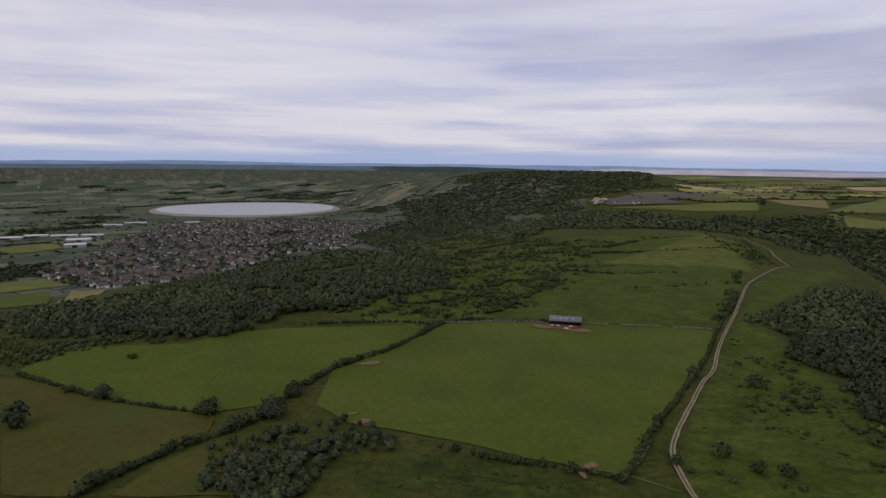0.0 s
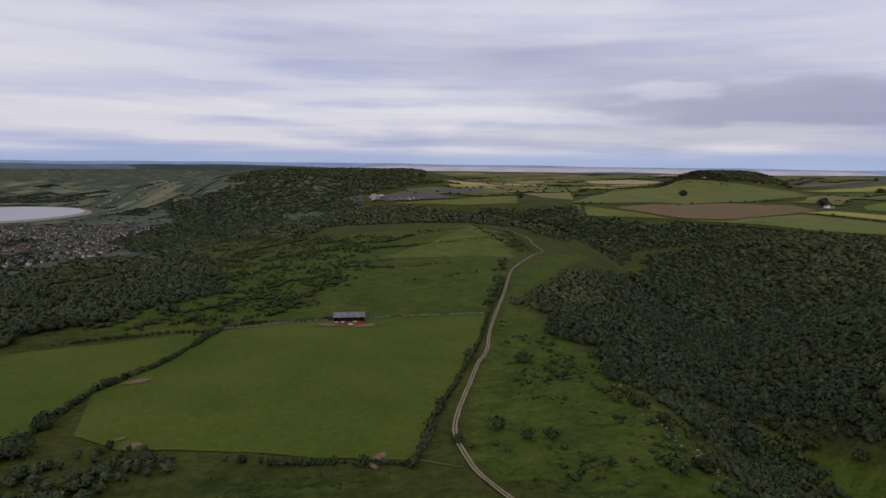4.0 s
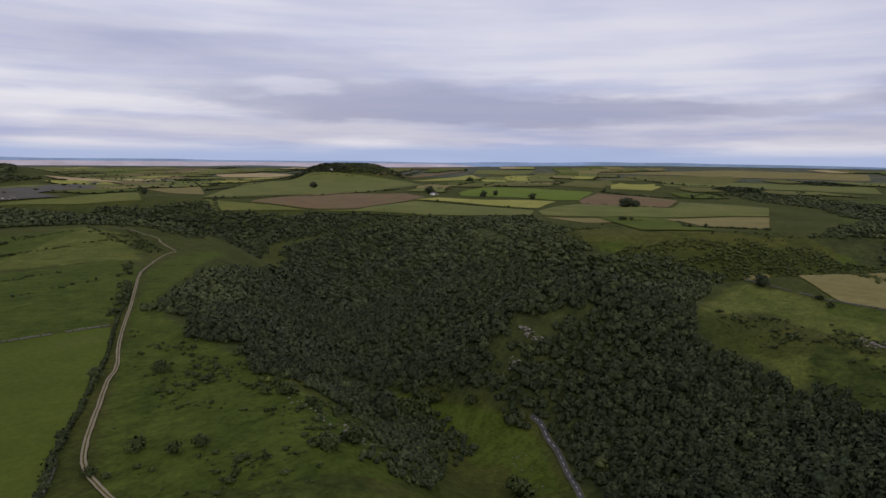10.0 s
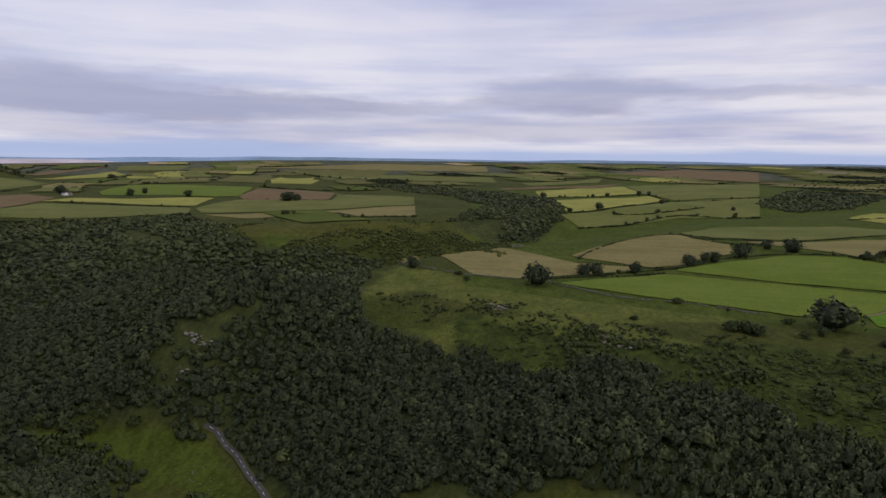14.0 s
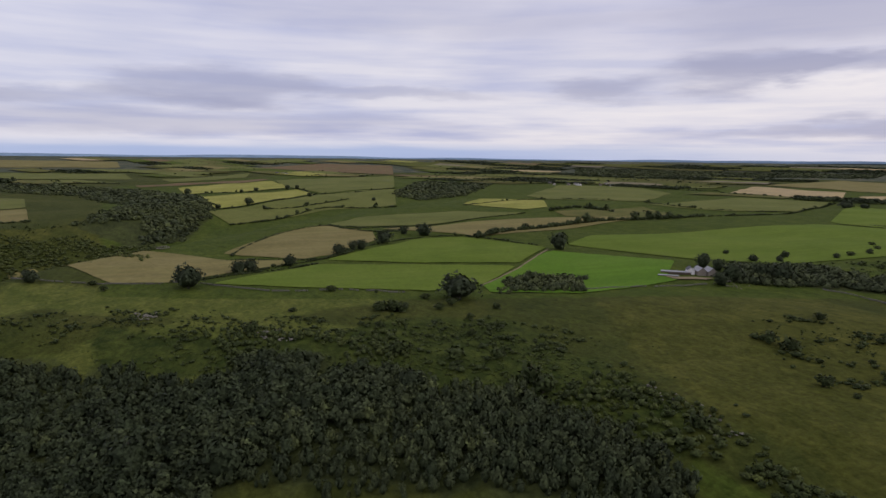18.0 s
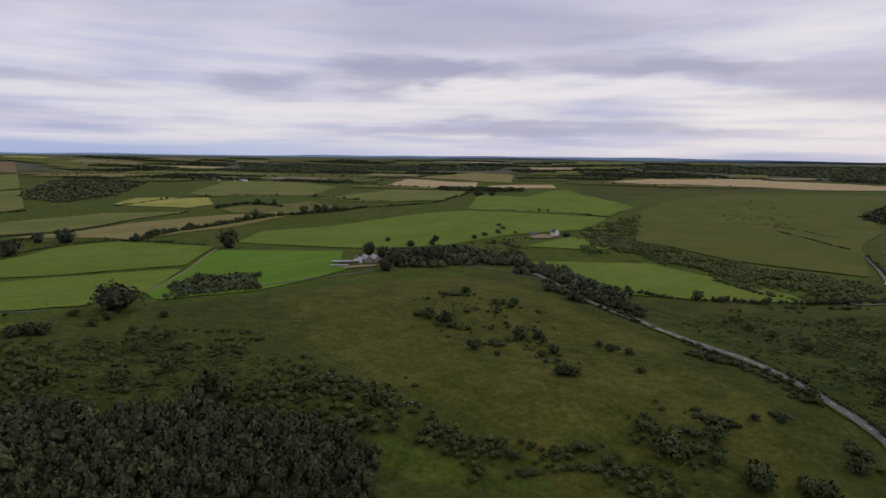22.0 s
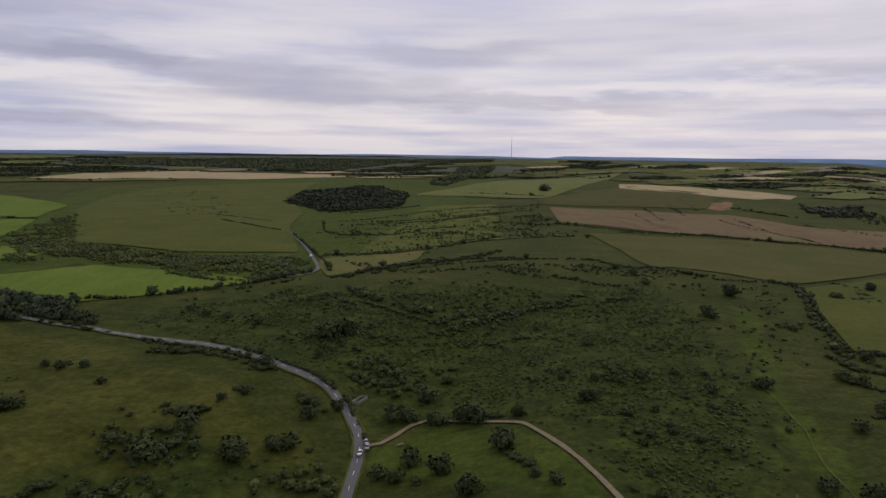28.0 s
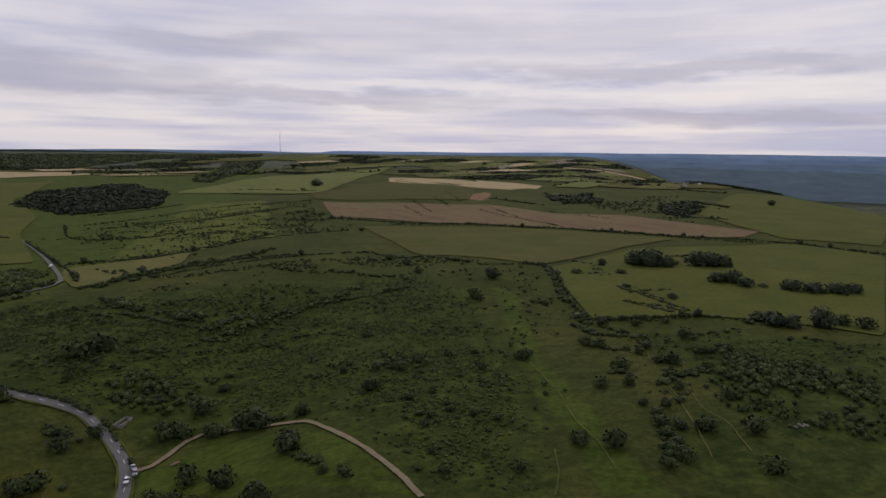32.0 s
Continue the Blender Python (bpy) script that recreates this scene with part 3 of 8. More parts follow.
zone("olive", (356, 231), (359, 214), (351, 208), (347, 221))


def cover(kind, x, y):
    w = np.zeros(len(x))
    for k, poly in ZONES:
        if k != kind:
            continue
        soft = {"earth": 4.0, "lush": 10.0}.get(kind, 22.0)
        p = np.array(poly)
        near = (x > p[:, 0].min() - 45) & (x < p[:, 0].max() + 45) & (y > p[:, 1].min() - 45) & (y < p[:, 1].max() + 45)
        qx, qy = x[near], y[near]
        d = np.full(len(qx), 1e9)
        for (x0, y0), (x1, y1) in zip(poly, poly[1:] + poly[:1]):
            n = (x1 - x0) ** 2 + (y1 - y0) ** 2 + 1e-9
            s = np.clip(((qx - x0) * (x1 - x0) + (qy - y0) * (y1 - y0)) / n, 0, 1)
            d = np.minimum(d, np.hypot(qx - x0 - s * (x1 - x0), qy - y0 - s * (y1 - y0)))
        d = np.where(inside(qx, qy, poly), d, -d)
        w[near] = np.maximum(w[near], smooth(0.5 + d / (2 * soft)))
    return w


# ---- ground: one sheet out to the skyline ----
def build_ground():
    rings = [0.0]
    r = 30.0
    while r < 4900:
        rings.append(r)
        r *= 1.0175
    rings.append(4940.0)
    n = 600
    a = np.linspace(0, 2 * np.pi, n, endpoint=False)
    R, A = np.meshgrid(np.array(rings[1:]), a, indexing="ij")
    X, Y = R * np.sin(A), R * np.cos(A)
    Z = height(X, Y)
    verts = np.stack([X, Y, Z], -1).reshape(-1, 3)
    verts = np.vstack([verts, [[0, 0, float(height(0.0, 0.0))]]])
    m = len(rings) - 1
    i, j = np.meshgrid(np.arange(m - 1), np.arange(n), indexing="ij")
    k = (j + 1) % n
    faces = np.stack([i * n + j, (i + 1) * n + j, (i + 1) * n + k, i * n + k], -1).reshape(-1, 4)[:, ::-1]
    c = len(verts) - 1
    hub = np.stack([np.full(n, c), np.arange(n), np.arange(n), (np.arange(n) + 1) % n], -1)
    ob = mesh_object("ground", verts, faces, ["rough_grass", "valley_fields", "far_country"], smooth_shade=True)
    bm = bmesh.new()
    bm.from_mesh(ob.data)
    bm.verts.ensure_lookup_table()
    bmesh.ops.contextual_create(bm, geom=[bm.verts[q] for q in range(n)])
    bm.normal_update()
    bm.to_mesh(ob.data)
    bm.free()
    x, y = X[:-1].ravel(), Y[:-1].ravel()
    west = (x + 185) * -0.773 + (y - 320) * 0.634
    low = smooth(west / 950) * smooth((y * 0.276 - x * 0.961 + 100) / 600)
    rr = np.hypot(x, y)
    idx = np.zeros(len(x), dtype=np.int32)
    idx[(low > 0.8) | ((rr > 1900) & (low > 0.3))] = 1
    idx[rr > 3500] = 2
    full = np.zeros(len(ob.data.polygons), dtype=np.int32)
    full[:len(idx)] = idx
    ob.data.polygons.foreach_set("material_index", full)
    for kind in ("bracken", "olive", "pale", "lush", "litter", "earth"):
        w = cover(kind, verts[:, 0], verts[:, 1])
        ob.data.attributes.new(kind, "FLOAT", "POINT").data.foreach_set("value", w.astype(np.float32))
    tagged(ob, "rolling hill country of rough olive-green grass and fields", "ground", kind="structure")


build_ground()
LAYER = [0]
ROADS = []
FIELD_POLYS = []


def lift(x, y, base):
    return base + 0.0005 * np.hypot(x, y)


def drape(name, pts, material, base, step):
    bm = bmesh.new()
    bm.faces.new([bm.verts.new((x, y, 0)) for x, y in pts])
    for axis in (0, 1):
        lo, hi = min(p[axis] for p in pts), max(p[axis] for p in pts)
        v = lo + step
        while v < hi:
            co, no = [0, 0, 0], [0, 0, 0]
            co[axis], no[axis] = v, 1
            bmesh.ops.bisect_plane(bm, geom=bm.verts[:] + bm.edges[:] + bm.faces[:], plane_co=co, plane_no=no)
            v += step
    bm.normal_update()
    flat = np.array([v.co[:2] for v in bm.verts])
    for v, up in zip(bm.verts, height(flat[:, 0], flat[:, 1]) + lift(flat[:, 0], flat[:, 1], base)):
        v.co.z = float(up)
    for f in bm.faces:
        if f.normal.z < 0:
            f.normal_flip()
        f.smooth = True
    me = bpy.data.meshes.new(name)
    bm.to_mesh(me)
    bm.free()
    me.materials.append(MATS[material])
    return new(name, me)


FIELD_LABEL = {"grass": "green grazed pasture with faint worn patches", "grass_bright": "bright green grass field bounded by hedges",
               "grass_vivid": "vivid green mown grass field beside the farm", "green_dull": "dull green grass field on the plateau",
               "olive": "olive-brown rough pasture bounded by hedges", "olive_pale": "pale olive rough pasture with tussocks",
               "yellow": "yellow-green ripening crop field", "tan": "tan stubble field bounded by hedges",
               "olive_green": "muted olive-green pasture on the plateau", "olive_brown": "olive-brown grazed pasture on the plateau", "tan_pink": "pinkish tan ripe crop field", "straw": "pale straw-coloured harvested field",
               "earth": "bare red-brown earth", "vale_green": "green meadow in the vale", "vale_pale": "pale green meadow in the vale", "vale_dark": "dark green meadow in the vale", "vale_tan": "tan cut meadow in the vale", "bracken": "dark green bracken-covered ground"}


def rounded(pts, turns=2):
    for _ in range(turns):
        out = []
        for (x0, y0), (x1, y1) in zip(pts, pts[1:] + pts[:1]):
            out += [(0.96 * x0 + 0.04 * x1, 0.96 * y0 + 0.04 * y1), (0.04 * x0 + 0.96 * x1, 0.04 * y0 + 0.96 * y1)]
        pts = out
    return pts


def field(material, *pts):
    LAYER[0] += 1
    FIELD_POLYS.append(list(pts))
    r = sum(math.hypot(*p) for p in pts) / len(pts)
    ob = drape("field", rounded(list(pts), 1), material, 0.24 + 0.005 * LAYER[0], max(7.0, r * 0.022))
    return tagged(ob, FIELD_LABEL[material], "field", kind="structure")


def spline(pts, step):
    """A smooth line through the points, at even steps."""
    p = [np.array(q, dtype=float) for q in pts]
    p = [2 * p[0] - p[1]] + p + [2 * p[-1] - p[-2]]
    out = []
    for a, b, c, d in zip(p, p[1:], p[2:], p[3:]):
        n = max(1, int(np.linalg.norm(c - b) / step))
        for k in range(n):
            t = k / n
            out.append(0.5 * (2 * b + (c - a) * t + (2 * a - 5 * b + 4 * c - d) * t ** 2 + (3 * b - a - 3 * c + d) * t ** 3))
    out.append(p[-2])
    return np.array(out)


def ribbon(name, line, inner, outer, material, base, parent=None, label="", wobble=0.0):
    d = np.gradient(line, axis=0)
    d /= np.linalg.norm(d, axis=1, keepdims=True) + 1e-9
    nrm = np.stack([-d[:, 1], d[:, 0]], 1)
    offs = np.linspace(inner, outer, 4)
    rows = []
    for k, o in enumerate(offs):
        edge = wobble * rng.normal(size=(len(line), 1)) if k in (0, 3) else 0.0
        q = line + nrm * (o + edge)
        drop = -0.06 if k in (0, 3) else 0.0
        rows.append(np.column_stack([q, height(q[:, 0], q[:, 1]) + lift(q[:, 0], q[:, 1], base) + drop]))
    v = np.stack(rows, 1).reshape(-1, 3)
    i, j = np.meshgrid(np.arange(len(line) - 1), np.arange(3), indexing="ij")
    f = np.stack([i * 4 + j, (i + 1) * 4 + j, (i + 1) * 4 + j + 1, i * 4 + j + 1], -1).reshape(-1, 4)[:, ::-1]
    return mesh_object(name, v, f, material, parent, label, True)


def track(*pts):
    """A farm track: two stony wheel ruts with grass between."""
    line = spline(pts, 4.0)
    ROADS.append((line, 4.0))
    bed = tagged(ribbon("track", line, -1.05, 1.05, "path_earth", 0.5, wobble=0.14), "pale stony farm track with two wheel ruts through the grass", "track", kind="structure")
    for s in (-1, 1):
        ribbon("rut", line, s * 0.66 - 0.3, s * 0.66 + 0.3, "track_stone", 0.57, bed, wobble=0.07)
    ribbon("grass_strip", line, -0.3, 0.3, "olive", 0.55, bed, wobble=0.1)


def lane(*pts):
    line = spline(pts, 4.0)
    ROADS.append((line, 5.0))
    bed = tagged(ribbon("road", line, -2.25, 2.25, "asphalt", 0.55), "grey asphalt country road with a broken white centre line", "road", kind="structure")
    for s in (-1, 1):
        ribbon("verge", line, s * 2.75 - 0.5, s * 2.75 + 0.5, "olive_green", 0.5, bed, wobble=0.25)
    dash = spline(pts, 1.5)
    for k in range(0, len(dash) - 3, 6):
        if np.hypot(*dash[k]) < 520:
            ribbon("white_dash", dash[k:k + 3], -0.11, 0.11, "white_line", 0.62, bed)


def byroad(*pts):
    line = spline(pts, 3.0)
    near = np.hypot(*line[0]) < 450
    ROADS.append((line, 2.6))
    bed = tagged(ribbon("road", line, -1.7, 1.7, "asphalt_dark" if near else "asphalt", 0.55), "narrow grey asphalt road down into the wooded gorge" if near else "narrow grey asphalt road across the plateau", "road", kind="structure")
    ribbon("verge", line, 1.7, 2.3, "olive", 0.5, bed, wobble=0.25)
    ribbon("verge", line, -2.3, -1.7, "olive", 0.5, bed, wobble=0.25)
    dash = spline(pts, 1.5)
    for k in range(0, len(dash) - 3 if near else 0, 4):
        ribbon("white_dash", dash[k:k + 3], -0.09, 0.09, "white_line", 0.62, bed)


def trod(*pts):
    tagged(ribbon("trodden_path", spline(pts, 3.0), -0.24, 0.24, "olive_pale", 0.5, wobble=0.1), "faint trodden path through the bracken", "path", kind="structure")


def path(*pts):
    far = sum(math.hypot(*p) for p in pts) / len(pts) > 1200
    ROADS.append((spline(pts, 4.0), 3.0))
    tagged(ribbon("path", spline(pts, 4.0 if not far else 20.0), -2.2 if far else -1.1, 2.2 if far else 1.1, "path_earth", 0.52, wobble=0.15),
           "narrow pale earth path worn through the grass", "path", kind="structure")


# ---- foliage: crowns of many small leaf clumps ----
def crown_template(cards, size, seed, lobes=5, squash=0.85, heart_size=1.0):
    """Leaf clumps over uneven lobes, with a darker heart inside; one unit wide and high."""
    g = np.random.default_rng(seed)
    turn = np.arange(lobes) * 2.4 + g.uniform(0, 6)
    out = np.where(np.arange(lobes) % 4 == 0, 0.08, g.uniform(0.14, 0.3, lobes))
    cen = np.stack([out * np.cos(turn), out * np.sin(turn), 0.53 + g.uniform(-0.22, 0.17, lobes) - 0.15 * (out - 0.2)], 1)
    cen[0] = (0.02, 0, 0.62)
    rad = g.uniform(0.2, 0.31, lobes)
    pick = g.integers(0, lobes, cards)
    d = g.normal(size=(cards, 3))
    d[:, 2] = np.abs(d[:, 2]) * 1.1 - 0.3
    d /= np.linalg.norm(d, axis=1, keepdims=True)
    pos = cen[pick] + d * (rad[pick] * g.uniform(0.7, 1.32, cards))[:, None]
    pos[:, 2] = np.maximum(pos[:, 2] * squash, 0.06)
    nrm = d + g.normal(size=(cards, 3)) * 0.5 + [0, 0, 0.25]
    nrm /= np.linalg.norm(nrm, axis=1, keepdims=True)
    ref = np.where(np.abs(nrm[:, 2:3]) < 0.9, [[0, 0, 1.0]], [[1.0, 0, 0]])
    u = np.cross(nrm, ref)
    u /= np.linalg.norm(u, axis=1, keepdims=True)
    w = np.cross(nrm, u)
    a = g.uniform(0, 6.28, (cards, 1))
    s = size * g.uniform(0.6, 1.35, (cards, 1))
    leaf = [pos + (u * np.cos(a + k) + w * np.sin(a + k)) * s * g.uniform(0.8, 1.3, (cards, 1)) for k in (0, 2.1, 4.2)]
    v = np.stack(leaf, 1).reshape(-1, 3)
    f = np.arange(cards * 3).reshape(-1, 3)
    # leaves are lit as the rounded surface of their lobe, ruffled a little
    out = pos - [0, 0, 0.3]
    out = 0.55 * d + 0.5 * out / np.linalg.norm(out, axis=1, keepdims=True) + [0, 0, 0.18] + 0.3 * g.normal(size=(cards, 3))
    soft = np.repeat(out / np.linalg.norm(out, axis=1, keepdims=True), 3, axis=0)
    if heart_size <= 0:
        return v, f, soft
    if cards < 200:
        octa = np.array([(1, 0, 0), (0, 1, 0), (-1, 0, 0), (0, -1, 0), (0, 0, 1), (0, 0, -1)]) * 1.15
        tri = np.array([(0, 1, 4), (1, 2, 4), (2, 3, 4), (3, 0, 4), (1, 0, 5), (2, 1, 5), (3, 2, 5), (0, 3, 5)])
        heart = octa * np.array([0.42, 0.42, 0.38]) * heart_size * g.uniform(0.8, 1.15, (6, 1)) + [0, 0, 0.47 * squash]
        return np.vstack([v, heart]), np.vstack([f, tri + len(v)]), np.vstack([soft, octa / 1.15])
    t = (1 + 5 ** 0.5) / 2
    ico = np.array([(-1, t, 0), (1, t, 0), (-1, -t, 0), (1, -t, 0), (0, -1, t), (0, 1, t), (0, -1, -t), (0, 1, -t), (t, 0, -1), (t, 0, 1), (-t, 0, -1), (-t, 0, 1)]) / 1.9
    tri = np.array([(0, 11, 5), (0, 5, 1), (0, 1, 7), (0, 7, 10), (0, 10, 11), (1, 5, 9), (5, 11, 4), (11, 10, 2), (10, 7, 6), (7, 1, 8), (3, 9, 4), (3, 4, 2), (3, 2, 6), (3, 6, 8), (3, 8, 9), (4, 9, 5), (2, 4, 11), (6, 2, 10), (8, 6, 7), (9, 8, 1)])
    heart = ico * np.array([0.4, 0.4, 0.38]) * heart_size * g.uniform(0.7, 1.2, (12, 1)) + [0, 0, 0.47 * squash]
    return np.vstack([v, heart]), np.vstack([f, tri + len(v)]), np.vstack([soft, ico])


def plant_mesh(name, spots, templates, material):
    """One mesh of many plants. spots: rows of x, y, z, width, height, tint."""
    vs, fs, ts, ns = [], [], [], []
    base = 0
    kinds = rng.integers(0, len(templates), len(spots))
    for k, (tv, tf, tn) in enumerate(templates):
        s = spots[kinds == k]
        if not len(s):
            continue
        a = rng.uniform(0, 6.283, len(s))
        ca, sa = np.cos(a)[:, None], np.sin(a)[:, None]
        x = (tv[None, :, 0] * ca - tv[None, :, 1] * sa) * s[:, 3:4] + s[:, 0:1]
        y = (tv[None, :, 0] * sa + tv[None, :, 1] * ca) * s[:, 3:4] + s[:, 1:2]
        z = tv[None, :, 2] * s[:, 4:5] + s[:, 2:3]
        vs.append(np.stack([x, y, z], -1).reshape(-1, 3))
        ns.append(np.stack([tn[None, :, 0] * ca - tn[None, :, 1] * sa, tn[None, :, 0] * sa + tn[None, :, 1] * ca, np.repeat(tn[None, :, 2], len(s), 0)], -1).reshape(-1, 3))
        n = len(tv)
        off = (np.arange(len(s)) * n)[:, None, None] + base
        fs.append((tf[None] + off).reshape(-1, 3))
        ts.append(np.repeat(s[:, 5], n))
        base += n * len(s)
    return mesh_object(name, np.vstack(vs), np.vstack(fs), material, tint=np.concatenate(ts), normals=np.vstack(ns))


NEAR = [crown_template(104, 0.088, s, 11, 1.0, 0.86) for s in (1, 2, 3, 4, 18)]
MID = [crown_template(56, 0.12, s, 8, 1.0, 0.9) for s in (5, 6, 7, 19)]
FAR = [crown_template(20, 0.22, s, 5, 1.0) for s in (8, 9, 10)]
TINY = [crown_template(9, 0.34, s, 3, 1.0, 0) for s in (28, 29)]
TUFT = [crown_template(13, 0.26, s, 4, 0.9, 0) for s in (15, 16, 17)]
BUSH = [crown_template(46, 0.13, s, 6, 0.9) for s in (11, 12, 13, 14)]
LOWBUSH = [crown_template(22, 0.2, s, 5, 0.9, 0.9) for s in (25, 26, 27)]


def ragged(x, y, poly):
    """Inside the outline, with an edge that wanders some metres in and out."""
    u = 6.5 * np.sin(y / 13.0 + 1.1 * np.sin(x / 19.0)) + 3.5 * np.sin(x / 6.1 + y / 8.3)
    v = 6.5 * np.sin(x / 14.0 + 0.9 * np.sin(y / 17.0)) + 3.5 * np.sin(y / 5.7 - x / 9.1)
    return inside(x + u, y + v, poly)


def edge_weight(x, y, poly, soft):
    d = np.full(len(x), 1e9)
    for (x0, y0), (x1, y1) in zip(poly, poly[1:] + poly[:1]):
        n = (x1 - x0) ** 2 + (y1 - y0) ** 2 + 1e-9
        s = np.clip(((x - x0) * (x1 - x0) + (y - y0) * (y1 - y0)) / n, 0, 1)
        d = np.minimum(d, np.hypot(x - x0 - s * (x1 - x0), y - y0 - s * (y1 - y0)))
    return np.clip(d / soft, 0, 1)


def plot(poly, spacing, test=inside, margin=0.0):
    x0, y0 = np.min(poly, axis=0) - margin
    x1, y1 = np.max(poly, axis=0) + margin
    gx, gy = np.meshgrid(np.arange(x0, x1 + spacing, spacing), np.arange(y0, y1 + spacing, spacing))
    x = gx.ravel() + rng.uniform(-0.45, 0.45, gx.size) * spacing
    y = gy.ravel() + rng.uniform(-0.45, 0.45, gx.size) * spacing
    k = test(x, y, poly)
    return x[k], y[k]


PLANTED = []
GLADES = []


def glade(*pts):
    GLADES.append(list(pts))


glade((889, 645), (866, 600), (759, 470), (743, 478), (794, 560))
glade((904, 459), (1012, 417), (972, 313), (873, 342), (810, 385))
glade((381, 213), (394, 196), (404, 184), (393, 183), (380, 198), (376, 211))
glade((359, 246), (364, 232), (355, 218), (351, 228))
glade((856, 389), (884, 347), (819, 355), (789, 375))
glade((847, 404), (1005, 412), (947, 356), (852, 363))
glade((1113, 162), (1196, 71), (1050, 69), (1047, 124))
glade((248, 286), (289, 302), (299, 293), (266, 282))
glade((378, 235), (381, 207), (373, 195), (363, 214), (363, 229))
glade((356, 231), (359, 214), (351, 208), (347, 221))


def clear(x, y):
    """Leaves out what an earlier wood has planted already, and the roads."""
    keep = np.ones(len(x), dtype=bool)
    for poly in PLANTED:
        keep &= ~ragged(x, y, poly)
    for poly in GLADES:
        keep &= ~inside(x, y, poly)
    for line, width in ROADS:
        lo, hi = line.min(0) - width, line.max(0) + width
        near = np.nonzero((x > lo[0]) & (x < hi[0]) & (y > lo[1]) & (y < hi[1]))[0]
        for k in range(0, len(line) if len(near) else 0):
            keep[near] &= (x[near] - line[k, 0]) ** 2 + (y[near] - line[k, 1]) ** 2 > width ** 2
    return keep


def drift(x, y, size):
    return 0.5 + 0.5 * np.sin(x / size + 1.3 * np.sin(y / size * 0.8)) * np.cos(y / size * 1.1 + 0.9 * np.sin(x / size * 0.7))


def wood(kind, *pts):
    poly = list(pts)
    label = {"scrub": "low thicket of dark green hawthorn and bramble scrub", "thicket": "dense thicket of hazel, thorn and young ash",
             "conifer": "dense dark plantation of conifers on the plateau",
             "birch": "dense young birch and ash wood with slender crowns",
             "open": "broken dark green woodland with grassy gaps"}.get(kind, "dense dark green broadleaf woodland on the slopes")
    for lo, hi, space, tmpl, w, h in ((0, 480, 4.8, NEAR, 9.6, 9.5), (480, 820, 6.2, MID, 10.4, 9.0), (820, 1400, 9.0, FAR, 12.0, 8.2), (1400, 2300, 13, FAR, 17, 9), (2300, 5000, 19, FAR, 25, 9)):
        if kind == "scrub":
            space, tmpl, w, h = max(space * 0.62, 4.0), (BUSH if lo < 1000 else FAR), w * 0.55, h * 0.4
        if kind == "birch":
            space, w, h = space * 0.92, w * 0.72, h * 1.1
        if kind == "thicket":
            space, tmpl, w, h = space * 0.68, (BUSH if lo < 1000 else FAR), w * 0.62, h * 0.56
        x, y = plot(poly, space, ragged, 12.0)
        r = np.hypot(x, y)
        k = (r >= lo) & (r < hi) & clear(x, y)
        if kind == "open":
            k &= drift(x, y, 38) + 0.5 * drift(y, x, 15) + rng.uniform(0, 0.3, len(x)) > 0.72
        if kind == "scrub":
            k &= drift(x, y, 17) + rng.uniform(0, 0.6, len(x)) > 0.62
        if kind == "thicket":
            k &= drift(x, y, 12) + rng.uniform(0, 0.8, len(x)) > 0.78
        x, y = x[k], y[k]
        if len(x) < 2:
            continue
        n = len(x)
        big = rng.uniform(0.5, 1.3, n) * (0.8 + 0.4 * drift(x + 300, y, 45)) * (0.62 + 0.38 * edge_weight(x, y, poly, 18))
        # tint also paints valley shade by height, and haze by distance
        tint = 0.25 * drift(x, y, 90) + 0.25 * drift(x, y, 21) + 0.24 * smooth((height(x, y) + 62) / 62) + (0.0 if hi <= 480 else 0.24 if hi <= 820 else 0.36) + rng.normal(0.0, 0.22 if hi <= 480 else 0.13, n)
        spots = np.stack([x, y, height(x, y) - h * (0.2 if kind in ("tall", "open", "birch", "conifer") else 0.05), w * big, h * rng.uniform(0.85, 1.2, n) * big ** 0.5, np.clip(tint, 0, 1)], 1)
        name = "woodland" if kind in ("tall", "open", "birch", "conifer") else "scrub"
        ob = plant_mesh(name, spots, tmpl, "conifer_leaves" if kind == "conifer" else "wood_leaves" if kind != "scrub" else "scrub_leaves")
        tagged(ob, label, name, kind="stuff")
    PLANTED.append(poly)


